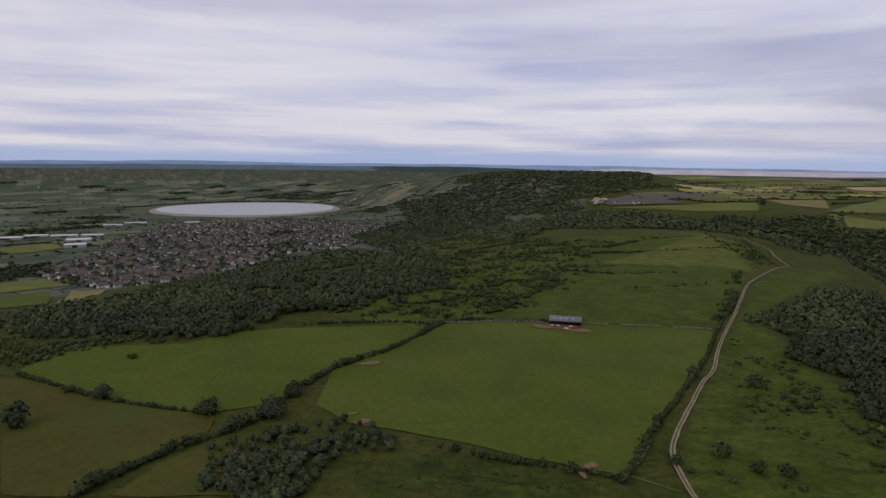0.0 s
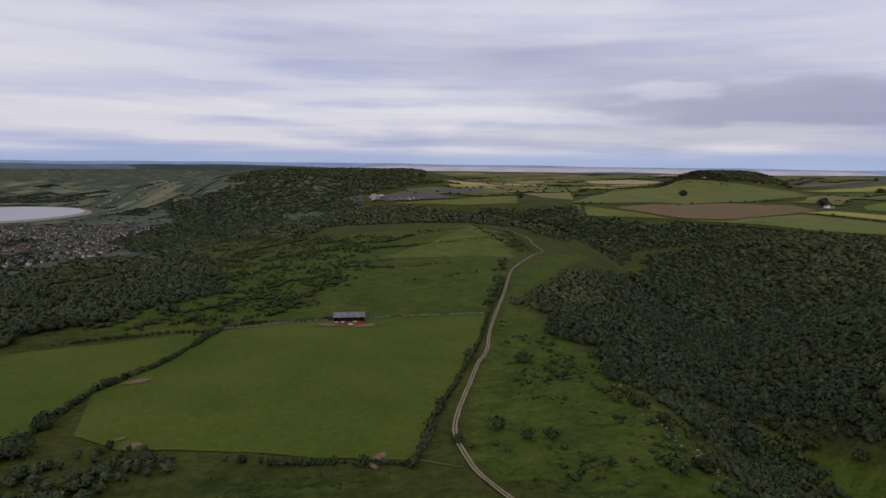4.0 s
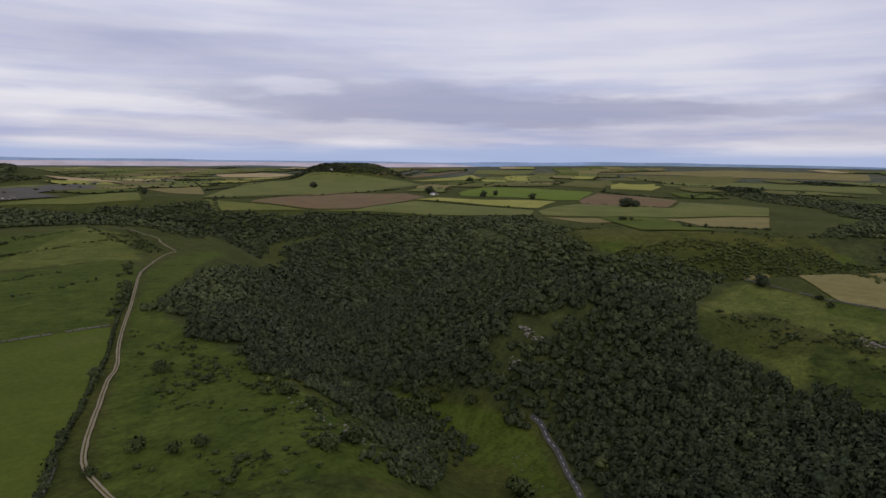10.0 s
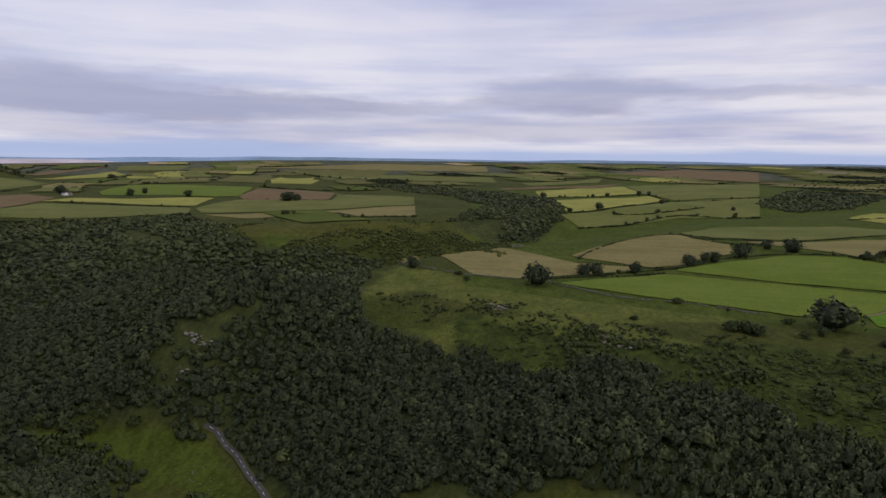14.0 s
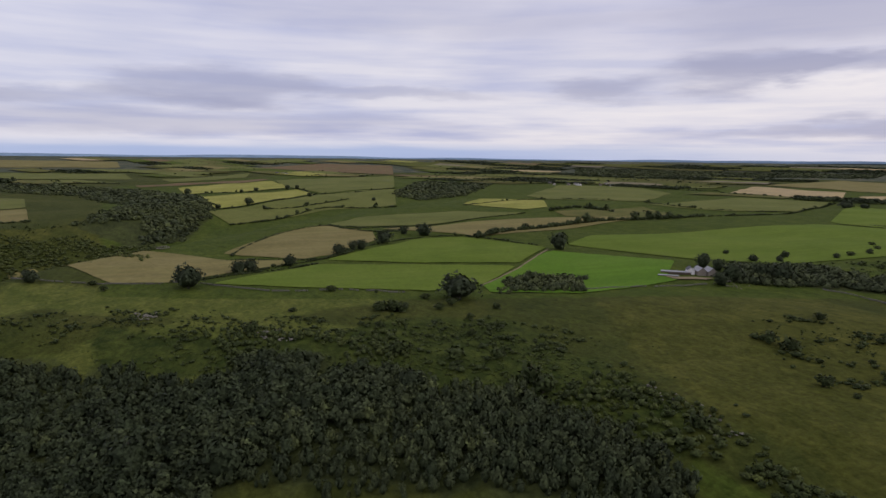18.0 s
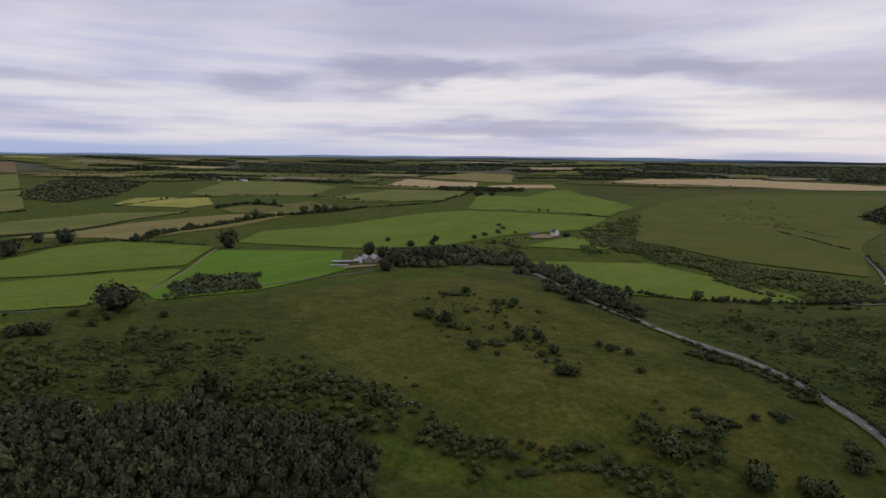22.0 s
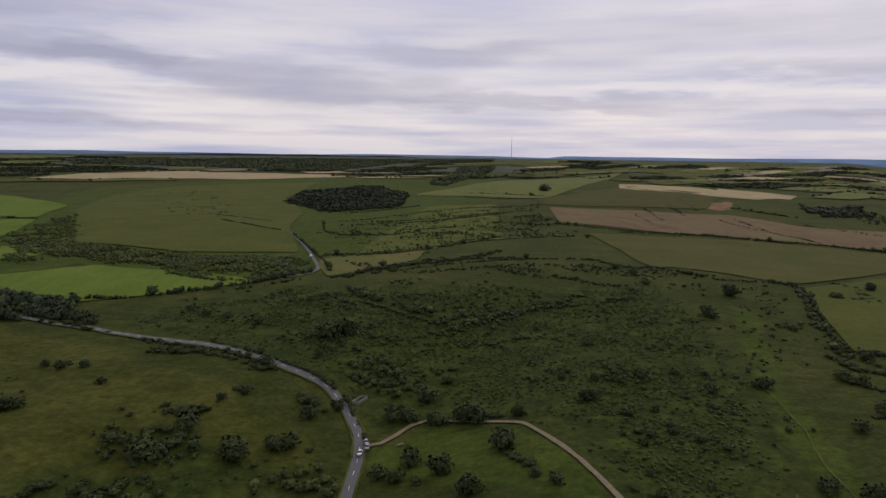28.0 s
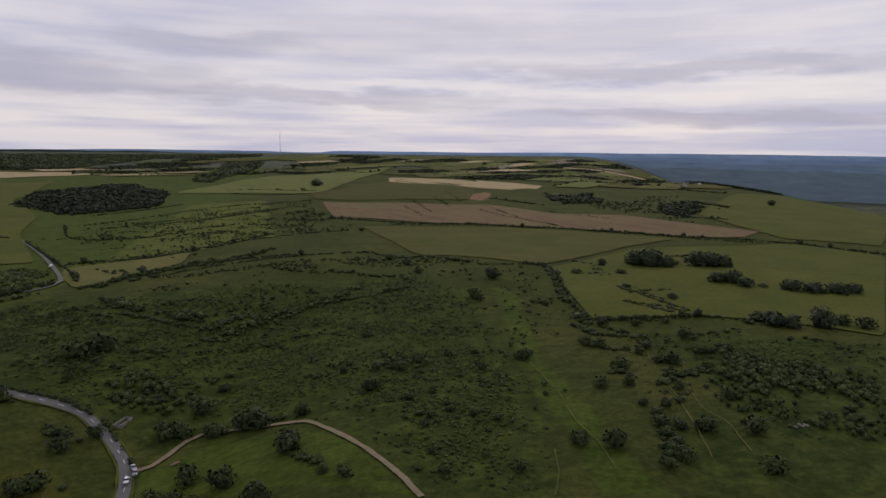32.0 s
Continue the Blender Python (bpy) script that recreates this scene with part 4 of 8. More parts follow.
def hedge(tall, *pts):
    """A field hedge, uneven in height and with the odd gap."""
    r = sum(math.hypot(*p) for p in pts) / len(pts)
    step = 1.5 if r < 500 else 2.4 if r < 1100 else 6.0
    line = spline(pts, step)
    line = line[(rng.uniform(size=len(line)) > 0.1) & (drift(line[:, 0], line[:, 1], 7.3) + rng.uniform(0, 0.7, len(line)) > (0.42 if r < 600 else 0.25))]
    n = len(line)
    wild = 0.5 + 0.6 * drift(line[:, 0], line[:, 1], 13) + 0.45 * drift(line[:, 1], line[:, 0], 4.7)
    x, y = line[:, 0] + rng.normal(0, 0.3, n), line[:, 1] + rng.normal(0, 0.3, n)
    w = np.maximum(tall * 0.95, step * 1.3) * wild * rng.uniform(0.8, 1.2, n)
    spots = np.stack([x, y, height(x, y) - 0.1, w, tall * wild * rng.uniform(0.75, 1.3, n), rng.uniform(0, 0.9, n)], 1)
    # the odd tree has been let grow up
    for k in range(n):
        if rng.uniform() < step / (170 if r < 700 else 80):
            up = rng.uniform(2.0, 3.2) if r < 1100 else rng.uniform(2.2, 3.6)
            spots[k, 3], spots[k, 4] = max(tall * up * 0.9, step), tall * up
    ob = plant_mesh("hedge", spots, BUSH if r < 1100 else FAR, "hedge_leaves")
    return tagged(ob, "dark green overgrown field hedge with uneven top" if tall > 2.9 else "low dark green field hedge with gaps", "hedge")



THORNS = []


def clump(tall, *pts):
    """Thorn bushes grown together into one long clump, each bush a part of it."""
    if not THORNS:
        for k, (v, f, soft) in enumerate(BUSH + BUSH):
            ob = mesh_object("thorn_bush", v, f, "scrub_leaves", normals=soft, tint=np.full(len(v), 0.15 if k < 4 else 0.5))
            THORNS.append(ob.data)
            bpy.data.objects.remove(ob)
    line = spline(pts, tall * 0.5)
    base = new("thorn_clump")
    base.matrix_basis = pose(float(line[0, 0]), float(line[0, 1]), at_ground(*line[0]), 0, 0, 0)
    for p in line:
        x, y = p + rng.normal(0, tall * 0.45, 2)
        s = tall * rng.uniform(0.5, 1.15)
        ob = new("bush", THORNS[int(rng.integers(0, 8))])
        ob.parent = base
        w = s * rng.uniform(1.1, 1.7)
        ob.matrix_basis = Matrix.Translation((x - line[0, 0], y - line[0, 1], at_ground(x, y) - at_ground(*line[0]) - 0.2)) @ pose(0, 0, 0, 0, 0, float(rng.uniform(0, 360))) @ Matrix.Diagonal((w, w, s * rng.uniform(0.75, 1.0), 1))
    tagged(base, "dark clump of hawthorn bushes grown together on the grass", "bushes")


def bushline(tall, *pts):
    """A straggling line of thorn bushes that follows a bank or an old boundary."""
    line = spline(pts, 2.2)
    k = drift(line[:, 0], line[:, 1], 11) + rng.uniform(0, 0.6, len(line)) > 0.62
    line = line[k]
    n = len(line)
    if n < 2:
        return
    x, y = line[:, 0] + rng.normal(0, 2.6, n), line[:, 1] + rng.normal(0, 2.6, n)
    s = tall * rng.uniform(0.35, 1.15, n)
    far = np.hypot(x, y).mean() > 420
    ob = plant_mesh("thorn_bushes", np.stack([x, y, height(x, y) - 0.15, s * rng.uniform(1.0, 1.7, n), s * rng.uniform(0.7, 1.0, n), rng.uniform(0, 0.8, n)], 1), LOWBUSH if far else BUSH, "scrub_leaves")
    tagged(ob, "straggling line of dark thorn bushes along a bank", "bushes", kind="stuff")


# ---- fields ----
field("grass", (-56, 277), (-57, 327), (-44, 345), (0, 431), (43, 439), (185, 421), (130, 317), (91, 258), (66, 213), (54, 220), (34, 226), (5, 240), (-37, 255))
field("grass", (-214, 312), (-209, 353), (-149, 365), (-134, 388), (-103, 406), (0, 433), (-44, 345), (-58, 332), (-66, 299), (-81, 277), (-101, 268), (-147, 281), (-201, 305))
field("olive", (-217, 304), (-199, 302), (-148, 278), (-97, 265), (-94, 248), (-120, 197), (-145, 199))
field("olive", (-108, 197), (-100, 225), (-84, 241), (-77, 244), (-72, 216), (-62, 196))
field("tan_pink", (945, 1360), (1299, 1511), (1492, 1333), (1376, 1155), (1269, 1113), (984, 1011), (955, 1283))
field("yellow", (1289, 1121), (1389, 1115), (1513, 819), (1269, 733), (1277, 810), (1303, 956))
field("green_dull", (948, 1274), (973, 1000), (1250, 1087), (1228, 869), (1224, 717), (1104, 652), (958, 810), (960, 1157), (866, 1387), (904, 1501))
field("grass_bright", (1658, 1251), (2020, 1407), (1994, 943), (1602, 795), (1552, 840), (1557, 1165))
field("tan_pink", (1572, 783), (1941, 905), (1785, 592), (1520, 527), (1457, 708))
field("green_dull", (1218, 703), (1488, 737), (1512, 512), (1723, 565), (1690, 342), (1450, 292), (1175, 525), (1128, 639))
field("tan", (1096, 620), (1146, 512), (1424, 286), (1172, 234), (1111, 324), (1200, 386), (1039, 503))
field("green_dull", (918, 1540), (1429, 1469), (1988, 1685), (2209, 1974), (2004, 2416), (1611, 2326))
field("yellow", (2325, 2043), (3059, 2212), (2794, 1949), (2327, 1973))
field("tan_pink", (2165, 2132), (2335, 2164), (3512, 2542), (2894, 2455))
field("green_dull", (3094, 2238), (3540, 2517), (3696, 2150), (3322, 2003))
field("straw", (1952, 3118), (2247, 3127), (2291, 2863), (2013, 2703), (1833, 2848))
field("tan", (996, 1990), (1255, 2104), (1011, 1671), (980, 1809))
field("green_dull", (534, 2039), (713, 1878), (906, 1847), (825, 1667), (721, 1779))
field("yellow", (2600, 1148), (2897, 1063), (2197, 822), (2168, 957))
field("olive_pale", (2499, 1344), (3273, 1448), (2409, 1046), (2330, 1229))
field("green_dull", (3241, 1172), (3400, 698), (2604, 533), (2627, 927))
field("olive_pale", (3546, 1491), (3870, 976), (3305, 887), (3292, 1341))
field("yellow", (2097, 25), (2512, -297), (1976, -293), (1896, -128), (1785, 6))
field("yellow", (1676, -17), (1882, -293), (1727, -320), (1502, -171), (1358, -51))
field("green_dull", (1319, -36), (1475, -169), (1697, -329), (1875, -589), (1479, -468), (1409, -286), (1229, -72))
field("green_dull", (2515, -308), (3064, -956), (1906, -598), (1739, -344), (1943, -295))
field("tan", (737, -34), (897, -112), (961, -183), (948, -195), (878, -242), (800, -227), (694, -145), (679, -112), (719, -50))
field("green_dull", (957, -188), (1087, -275), (1160, -494), (1081, -602), (957, -350), (935, -237))
field("tan", (905, 208), (931, 184), (691, -35), (675, -107), (655, -89), (574, 12), (586, 63))
field("green_dull", (3379, 773), (3324, 263), (2691, 189), (2672, 562))
field("green_dull", (2684, 89), (3417, -303), (2896, -236), (2441, 50))
field("tan_pink", (2244, 153), (2776, -348), (2444, -219), (2161, 133))
field("tan_pink", (3852, -383), (4214, -831), (3957, -1228), (3149, -982), (3445, -756))
field("tan", (3616, 1792), (4397, 1129), (4367, 386), (3857, 326), (3785, 901), (3760, 1475))
field("olive_pale", (3131, 1420), (3664, 1437), (3746, 892), (3114, 827), (3212, 1260))
field("yellow", (2174, 963), (2952, 1262), (2496, 891), (2161, 804))
field("olive_pale", (2322, 1251), (3046, 1542), (2931, 1299), (2202, 999))
field("grass_vivid", (480, -229), (633, -385), (533, -479), (476, -420), (453, -412), (425, -290), (450, -221))
field("grass_bright", (675, -435), (744, -521), (758, -993), (493, -1072), (437, -879), (482, -730), (476, -583), (530, -512))
field("grass_bright", (776, -1030), (1052, -1452), (899, -1443), (990, -1808), (550, -1328), (500, -1088))
field("grass_bright", (665, -132), (789, -280), (777, -339), (661, -399), (572, -313), (609, -222))
field("grass_bright", (560, -15), (643, -122), (560, -303), (482, -227), (467, -179), (516, -85))
field("tan", (898, -264), (934, -360), (974, -435), (972, -764), (912, -730), (824, -519), (771, -361), (803, -350), (856, -313))
field("yellow", (1346, -587), (1507, -706), (1377, -816), (1216, -732), (1140, -636))
field("green_dull", (1559, -868), (2095, -1315), (1800, -1460), (1552, -1368), (1282, -1042), (1415, -838))
field("olive_pale", (1082, -667), (1143, -929), (972, -869), (949, -773), (997, -640))
field("straw", (1515, -1558), (1844, -2018), (1451, -1988), (1240, -1686), (1355, -1626))
field("straw", (1288, -1820), (1166, -2058), (1053, -1888), (1146, -1655))
field("tan", (1947, -2174), (2089, -2821), (1828, -2817), (1360, -2076), (1523, -2109))
field("green_dull", (1200, -984), (1327, -1383), (1143, -1523), (946, -1170), (1012, -1041), (1103, -994))
field("grass_bright", (342, -564), (246, -642), (169, -598), (118, -572), (73, -541), (163, -484), (195, -467), (275, -504))
field("grass_bright", (395, -638), (415, -786), (316, -730), (321, -679))
field("straw", (1179, -2489), (1175, -2992), (818, -3290), (116, -3064), (24, -2826), (294, -2500), (749, -2542))
field("olive_pale", (36, -611), (35, -657), (-78, -709), (-60, -623), (-6, -558), (24, -546))
field("tan_pink", (-402, -1296), (-559, -1215), (-688, -1111), (-712, -934), (-802, -842), (-806, -721), (-811, -580), (-750, -556), (-662, -590), (-595, -740), (-460, -837), (-330, -1003))
field("olive_brown", (-379, -840), (-439, -800), (-580, -721), (-642, -577), (-529, -553), (-368, -489), (-289, -583), (-324, -857))
field("olive_green", (-361, -472), (-530, -536), (-749, -491), (-751, -384), (-420, -209), (-390, -250), (-347, -295), (-281, -316), (-321, -394))
field("olive_green", (-1425, -1114), (-3678, -1910), (-848, -434), (-779, -519), (-845, -645), (-944, -800))
field("olive", (-434, -1511), (-941, -2144), (-1024, -1705), (-729, -1249), (-407, -1345))
field("straw", (-1200, -2011), (-1230, -1649), (-1093, -1491), (-1067, -1759))
field("straw", (-2254, -2971), (-2845, -2645), (-2778, -2541), (-2292, -2865))
field("green_dull", (-144, -1634), (-541, -2348), (-1484, -3421), (-465, -1544))
field("green_dull", (-807, 1151), (-720, 1214), (-661, 1113), (-737, 1049))
field("grass", (-704, 1002), (-660, 1060), (-412, 656), (-471, 668))
field("tan", (-389, 631), (-619, 1050), (-526, 987), (-399, 702))
field("green_dull", (-415, 1029), (-391, 1097), (-287, 796), (-312, 782))
field("olive_pale", (-254, 1763), (-141, 1933), (-74, 2231), (-159, 2170), (-253, 1999))
field("green_dull", (-1037, 1487), (-984, 1528), (-966, 1615), (-1022, 1685), (-1106, 1587))
field("olive_green", (502, -1245), (572, -1627), (523, -2018), (118, -2234), (161, -1528), (94, -1200), (94, -935), (61, -702), (189, -727), (326, -796))
field("straw", (-975, -2284), (-1155, -2224), (-1114, -1542), (-999, -1486), (-955, -1800), (-853, -1997))

# ---- roads, tracks and paths ----
track((95, 139), (92, 159), (88, 176), (86, 189), (85, 200), (86, 213), (89, 231), (95, 246), (104, 263), (119, 289), (135, 317), (150, 339), (167, 374), (191, 418), (217, 463), (249, 521), (286, 587), (319, 632), (359, 681), (384, 701))
track((387, 705), (396, 743), (403, 770), (416, 803), (418, 839), (423, 902), (415, 924))
byroad((250, 107), (265, 120), (282, 134), (298, 149), (313, 163), (320, 173), (328, 182), (331, 191))
lane((5, -214), (-1, -254), (2, -276), (8, -293), (14, -305), (26, -315), (42, -327), (60, -341), (79, -355), (103, -367), (124, -378), (147, -391))
byroad((71, -557), (50, -555), (37, -576), (35, -600), (41, -649), (50, -704), (65, -783), (85, -869), (96, -913))
path((-3, -255), (-10, -257), (-17, -264), (-24, -271), (-31, -274), (-40, -271), (-51, -265), (-63, -257), (-70, -250), (-73, -238), (-76, -226), (-79, -212), (-81, -196), (-83, -185), (-83, -169))
path((481, -228), (518, -266), (564, -315), (641, -388))
trod((-263, -251), (-252, -237), (-241, -221), (-228, -200), (-215, -181), (-202, -163), (-189, -146))
trod((48, 221), (58, 218), (67, 214), (73, 210), (82, 203))
path((2060, 1488), (1882, 1111), (1939, 908), (1736, 576), (1584, 409), (1635, 331))
lane((136, -385), (163, -402), (189, -413), (223, -433), (263, -469), (302, -507))
trod((-267, -229), (-242, -204), (-225, -182), (-219, -163), (-205, -142))
trod((-192, -265), (-186, -244), (-178, -220), (-167, -197), (-160, -173), (-152, -156))
trod((-142, -177), (-132, -162), (-122, -151))

# ---- woods and scrub ----
wood("thicket", (-88, 197), (-91, 212), (-83, 238), (-66, 257), (-37, 253), (-19, 235), (-28, 216), (-41, 203), (-51, 196))
wood("open", (-276, 390), (-198, 376), (-151, 370), (-131, 400), (-92, 423), (-35, 477), (10, 573), (-16, 811), (-210, 1659), (-403, 1498), (-384, 1069), (-314, 698), (-297, 539), (-369, 523))
wood("tall", (230, 451), (305, 525), (612, 808), (789, 1023), (886, 926), (928, 785), (1059, 616), (825, 422), (821, 356), (873, 304), (889, 222), (469, 142), (413, 117), (407, 74), (319, 53), (288, 139), (328, 182), (330, 211), (328, 253), (315, 293), (192, 254), (205, 321))
wood("tall", (329, 176), (427, 124), (413, 80), (373, 51), (344, -10), (361, -53), (325, -73), (304, -105), (258, -91), (269, 121))
wood("birch", (396, 51), (347, -6), (329, -39), (305, -69), (270, -121), (266, -150), (234, -162), (189, -173), (163, -164), (304, 43))
wood("tall", (358, 2220), (377, 1443), (731, 1727), (903, 1459), (877, 1365), (936, 1129), (934, 790), (886, 926), (795, 1068), (447, 781), (460, 903), (418, 1034), (273, 1051), (179, 1121))
wood("tall", (2264, 414), (1986, 165), (1732, -22), (1356, -56), (1236, -28), (1087, 9), (1045, 78), (1113, 162), (1284, 132), (1439, 119), (1805, 265))
wood("tall", (2289, 565), (2142, 315), (1870, 155), (1762, 259), (2002, 475))
wood("scrub", (930, 544), (966, 439), (909, 356), (1017, 250), (1068, 155), (1063, 26), (706, 46), (890, 209), (837, 261), (765, 348), (752, 424))
wood("tall", (497, -519), (443, -581), (355, -579), (330, -541), (365, -513), (403, -485), (432, -450))
wood("tall", (326, -523), (312, -551), (199, -462), (166, -416), (180, -402), (246, -444))
wood("scrub", (440, -865), (473, -1159), (322, -790), (136, -684), (58, -678), (39, -573), (85, -558), (165, -610), (279, -685), (318, -640))
wood("conifer", (147, -1388), (135, -1780), (-76, -1960), (-133, -1627), (-80, -1259), (50, -1191))
wood("tall", (-241, -2067), (-623, -3835), (-864, -3977), (-807, -3702), (-289, -2009))
wood("tall", (3453, -2269), (2242, -3346), (2123, -3111), (2955, -1939))
wood("tall", (1656, -4046), (549, -4603), (-1000, -4649), (-933, -4316), (-278, -4230), (130, -3436), (425, -3586), (1097, -3717), (1504, -3675))
wood("scrub", (178, -614), (110, -557), (63, -570), (105, -532), (156, -574))
wood("conifer", (-1021, -967), (-1164, -997), (-972, -818), (-855, -764), (-938, -880))
wood("conifer", (-941, -1249), (-1100, -1281), (-952, -1053), (-860, -1072))
wood("tall", (1675, -517), (2417, -885), (2161, -1058), (1629, -728), (1555, -569))
wood("tall", (2363, 3005), (3193, 3464), (2332, 2238), (3446, 2874), (2294, 2125), (2115, 2215))
wood("tall", (-278, 1926), (-114, 1553), (97, 922), (226, 1171), (246, 2371), (479, 2109), (467, 2444), (291, 2835), (43, 2948), (-212, 2894), (-136, 2450))
wood("tall", (44, 3053), (476, 4667), (638, 2730), (797, 2550), (486, 2548), (278, 2706))
wood("tall", (424, 2594), (534, 2637), (738, 2450), (879, 2411), (637, 2233), (491, 2296), (389, 2399))
wood("tall", (131, 2497), (480, 2460), (803, 2473), (1004, 3091), (582, 3299), (173, 3295))
wood("conifer", (1920, 2480), (2060, 2300), (2220, 2130), (2330, 2100), (2480, 2260), (2230, 2560), (2060, 2540))
wood("open", (-1100, 3750), (-700, 3600), (-560, 3800), (-900, 4000))
wood("scrub", (255, -197), (249, -207), (199, -207), (168, -195), (187, -187), (210, -187), (231, -177))
wood("scrub", (168, -199), (156, -213), (130, -214), (134, -198), (154, -189))
wood("scrub", (164, -205), (141, -212), (136, -204), (121, -195), (126, -189), (149, -192))
wood("scrub", (99, -256), (79, -261), (59, -245), (72, -239), (92, -245))
wood("scrub", (248, 466), (290, 496), (358, 500), (173, 235), (189, 284))
wood("scrub", (-233, 366), (-204, 388), (-176, 365), (-210, 319), (-229, 321), (-276, 390))
wood("scrub", (9, -333), (-18, -354), (-32, -325), (-15, -293), (5, -302))
wood("thicket", (190, 251), (195, 221), (202, 200), (166, 154), (276, 198), (299, 222), (304, 251), (298, 268), (287, 289), (260, 293))
wood("scrub", (414, -3), (400, -42), (385, -84), (378, -127), (309, -106), (328, -78), (365, -53), (343, -18))
wood("tall", (448, -226), (491, -252), (507, -283), (491, -329), (434, -295), (436, -244))
wood("scrub", (168, -189), (168, -199), (153, -206), (119, -224), (89, -233), (74, -231), (83, -217), (115, -203), (132, -196))
wood("scrub", (46, -216), (41, -232), (32, -232), (17, -238), (5, -232), (5, -220))
wood("scrub", (266, -180), (248, -199), (209, -200), (171, -199), (177, -177), (219, -167), (247, -162))
wood("scrub", (-275, -225), (-300, -223), (-318, -202), (-355, -175), (-253, -122), (-242, -133), (-242, -157), (-236, -173), (-244, -196))

# ---- farmland out to the skyline: plots of crops between hedgerows ----
def farmland(az0, az1, r0, r1, wide, deep, turn, valley):
    ca, sa = math.cos(turn), math.sin(turn)
    n = int(4900 / min(wide, deep)) + 2
    crops = ["vale_green", "vale_pale", "vale_dark", "vale_tan"] if valley else ["green_dull", "grass", "olive_pale", "olive", "yellow", "tan", "tan_pink", "straw"]
    share = (0.44, 0.22, 0.26, 0.08) if valley else (0.33, 0.13, 0.22, 0.06, 0.08, 0.1, 0.05, 0.03)
    faces = {c: [] for c in dict.fromkeys(crops + ["olive_green", "olive_brown", "vale_tan"])}
    rows = []
    for j in range(-int(4900 / deep), int(4900 / deep)):
        shift = wide * (0.5 * (j % 2) + 0.3 * math.sin(j * 1.7))
        for i in range(-int(4900 / wide), int(4900 / wide)):
            u, v = i * wide + shift, j * deep

            def corner(a, b):
                p, q = u + a * wide, v + b * deep
                p += 0.16 * wide * math.sin(q / 131.0 + p / 300)
                q += 0.22 * deep * math.sin(p / 173.0) + 0.1 * deep * math.sin(p / 61.0)
                return (p * ca - q * sa, p * sa + q * ca)

            cx, cy = corner(0.5, 0.5)
            r, az = math.hypot(cx, cy), math.degrees(math.atan2(cx, cy)) % 360
            if not (r0 < r < r1 and az0 <= (az + 60) % 360 - 60 <= az1):
                continue
            rows.append((cx, cy, [corner(a, b) for a, b in ((0, 0), (0.5, 0), (1, 0), (0, 0.5), (0.5, 0.5), (1, 0.5), (0, 1), (0.5, 1), (1, 1))]))
    px = np.array([c for row in rows for c in [p[0] for p in row[2]]])
    py = np.array([c for row in rows for c in [p[1] for p in row[2]]])
    taken = np.zeros(len(px), dtype=bool)
    for poly in FIELD_POLYS + PLANTED + NO_FARM:
        taken |= inside(px, py, poly)
    west = (px + 185) * -0.773 + (py - 320) * 0.634
    low = smooth(west / 950) * smooth((py * 0.276 - px * 0.961 + 100) / 600)
    cut = channel(px, py, GORGE) + channel(px, py, SIDE_VALLEY)
    taken |= (cut > 6) | ((low > 0.55) != valley) | (np.hypot(px + 905, py - 2965) < 470)
    taken = taken.reshape(-1, 9)
    hz = (height(px, py) + lift(px, py, 0.6 + 0.0006 * np.hypot(px, py))).reshape(-1, 9)
    hedges, copses = [], []
    for k, (cx, cy, c) in enumerate(rows):
        if taken[k].any():
            continue
        bearing = math.degrees(math.atan2(cx, cy)) % 360
        far = math.hypot(cx, cy)
        if rng.uniform() < (0.42 if 112 < bearing < 180 and far > 2700 else 0.3 if 180 <= bearing < 222 and far > 2500 else 0.16 if 112 < bearing < 250 and far > 1700 else 0.05 if valley else 0.05):
            copses.append((c[0], c[2], c[6]))
            continue
        crop = crops[int(rng.choice(len(crops), p=share))]
        if not valley and bearing + rng.normal(0, 9) > 114 and far > 2100 and crop != "straw":
            crop = ("olive_green", "green_dull", "olive_brown", "vale_tan")[int(rng.choice(4, p=(0.46, 0.2, 0.26, 0.08)))]
            if rng.uniform() < 0.02:
                crop = "straw"
        for a in (0, 1, 3, 4):
            faces[crop].append([(*c[q], hz[k, q]) for q in (a, a + 1, a + 4, a + 3)])
        if rng.uniform() < 0.8:
            hedges.append((c[0], c[2]))
        if rng.uniform() < 0.8:
            hedges.append((c[0], c[6]))
    for crop, quads in faces.items():
        if quads:
            v = np.array(quads).reshape(-1, 3)
            ob = mesh_object("far_fields", v, np.arange(len(v)).reshape(-1, 4), crop)
            tagged(ob, FIELD_LABEL[crop], "fields", kind="stuff")
    spots = []
    for (x0, y0), (x1, y1) in hedges:
        far = math.hypot(x0, y0)
        step = 9.0 if far < 1700 else 14.0 if far < 2600 else 22.0
        m = max(2, int(math.hypot(x1 - x0, y1 - y0) / step))
        for k in range(m):
            if rng.uniform() < 0.12:
                continue
            t = k / m
            x, y = x0 + (x1 - x0) * t + rng.normal(0, 1.5), y0 + (y1 - y0) * t + rng.normal(0, 1.5)
            big = rng.uniform() < 0.38
            spots.append((x, y, step * rng.uniform(0.9, 1.5) if not big else rng.uniform(9, 16), rng.uniform(1.8, 3.2) if not big else rng.uniform(5, 9)))
    for a, b, c in copses:
        step = 13 if math.hypot(*a) < 2600 else 18
        for u in np.arange(0, 1, step / wide):
            for v in np.arange(0, 1, step / deep):
                x = a[0] + (b[0] - a[0]) * u + (c[0] - a[0]) * v + rng.normal(0, 11)
                y = a[1] + (b[1] - a[1]) * u + (c[1] - a[1]) * v + rng.normal(0, 11)
                spots.append((x, y, step * rng.uniform(1.1, 1.6), rng.uniform(6, 10)))
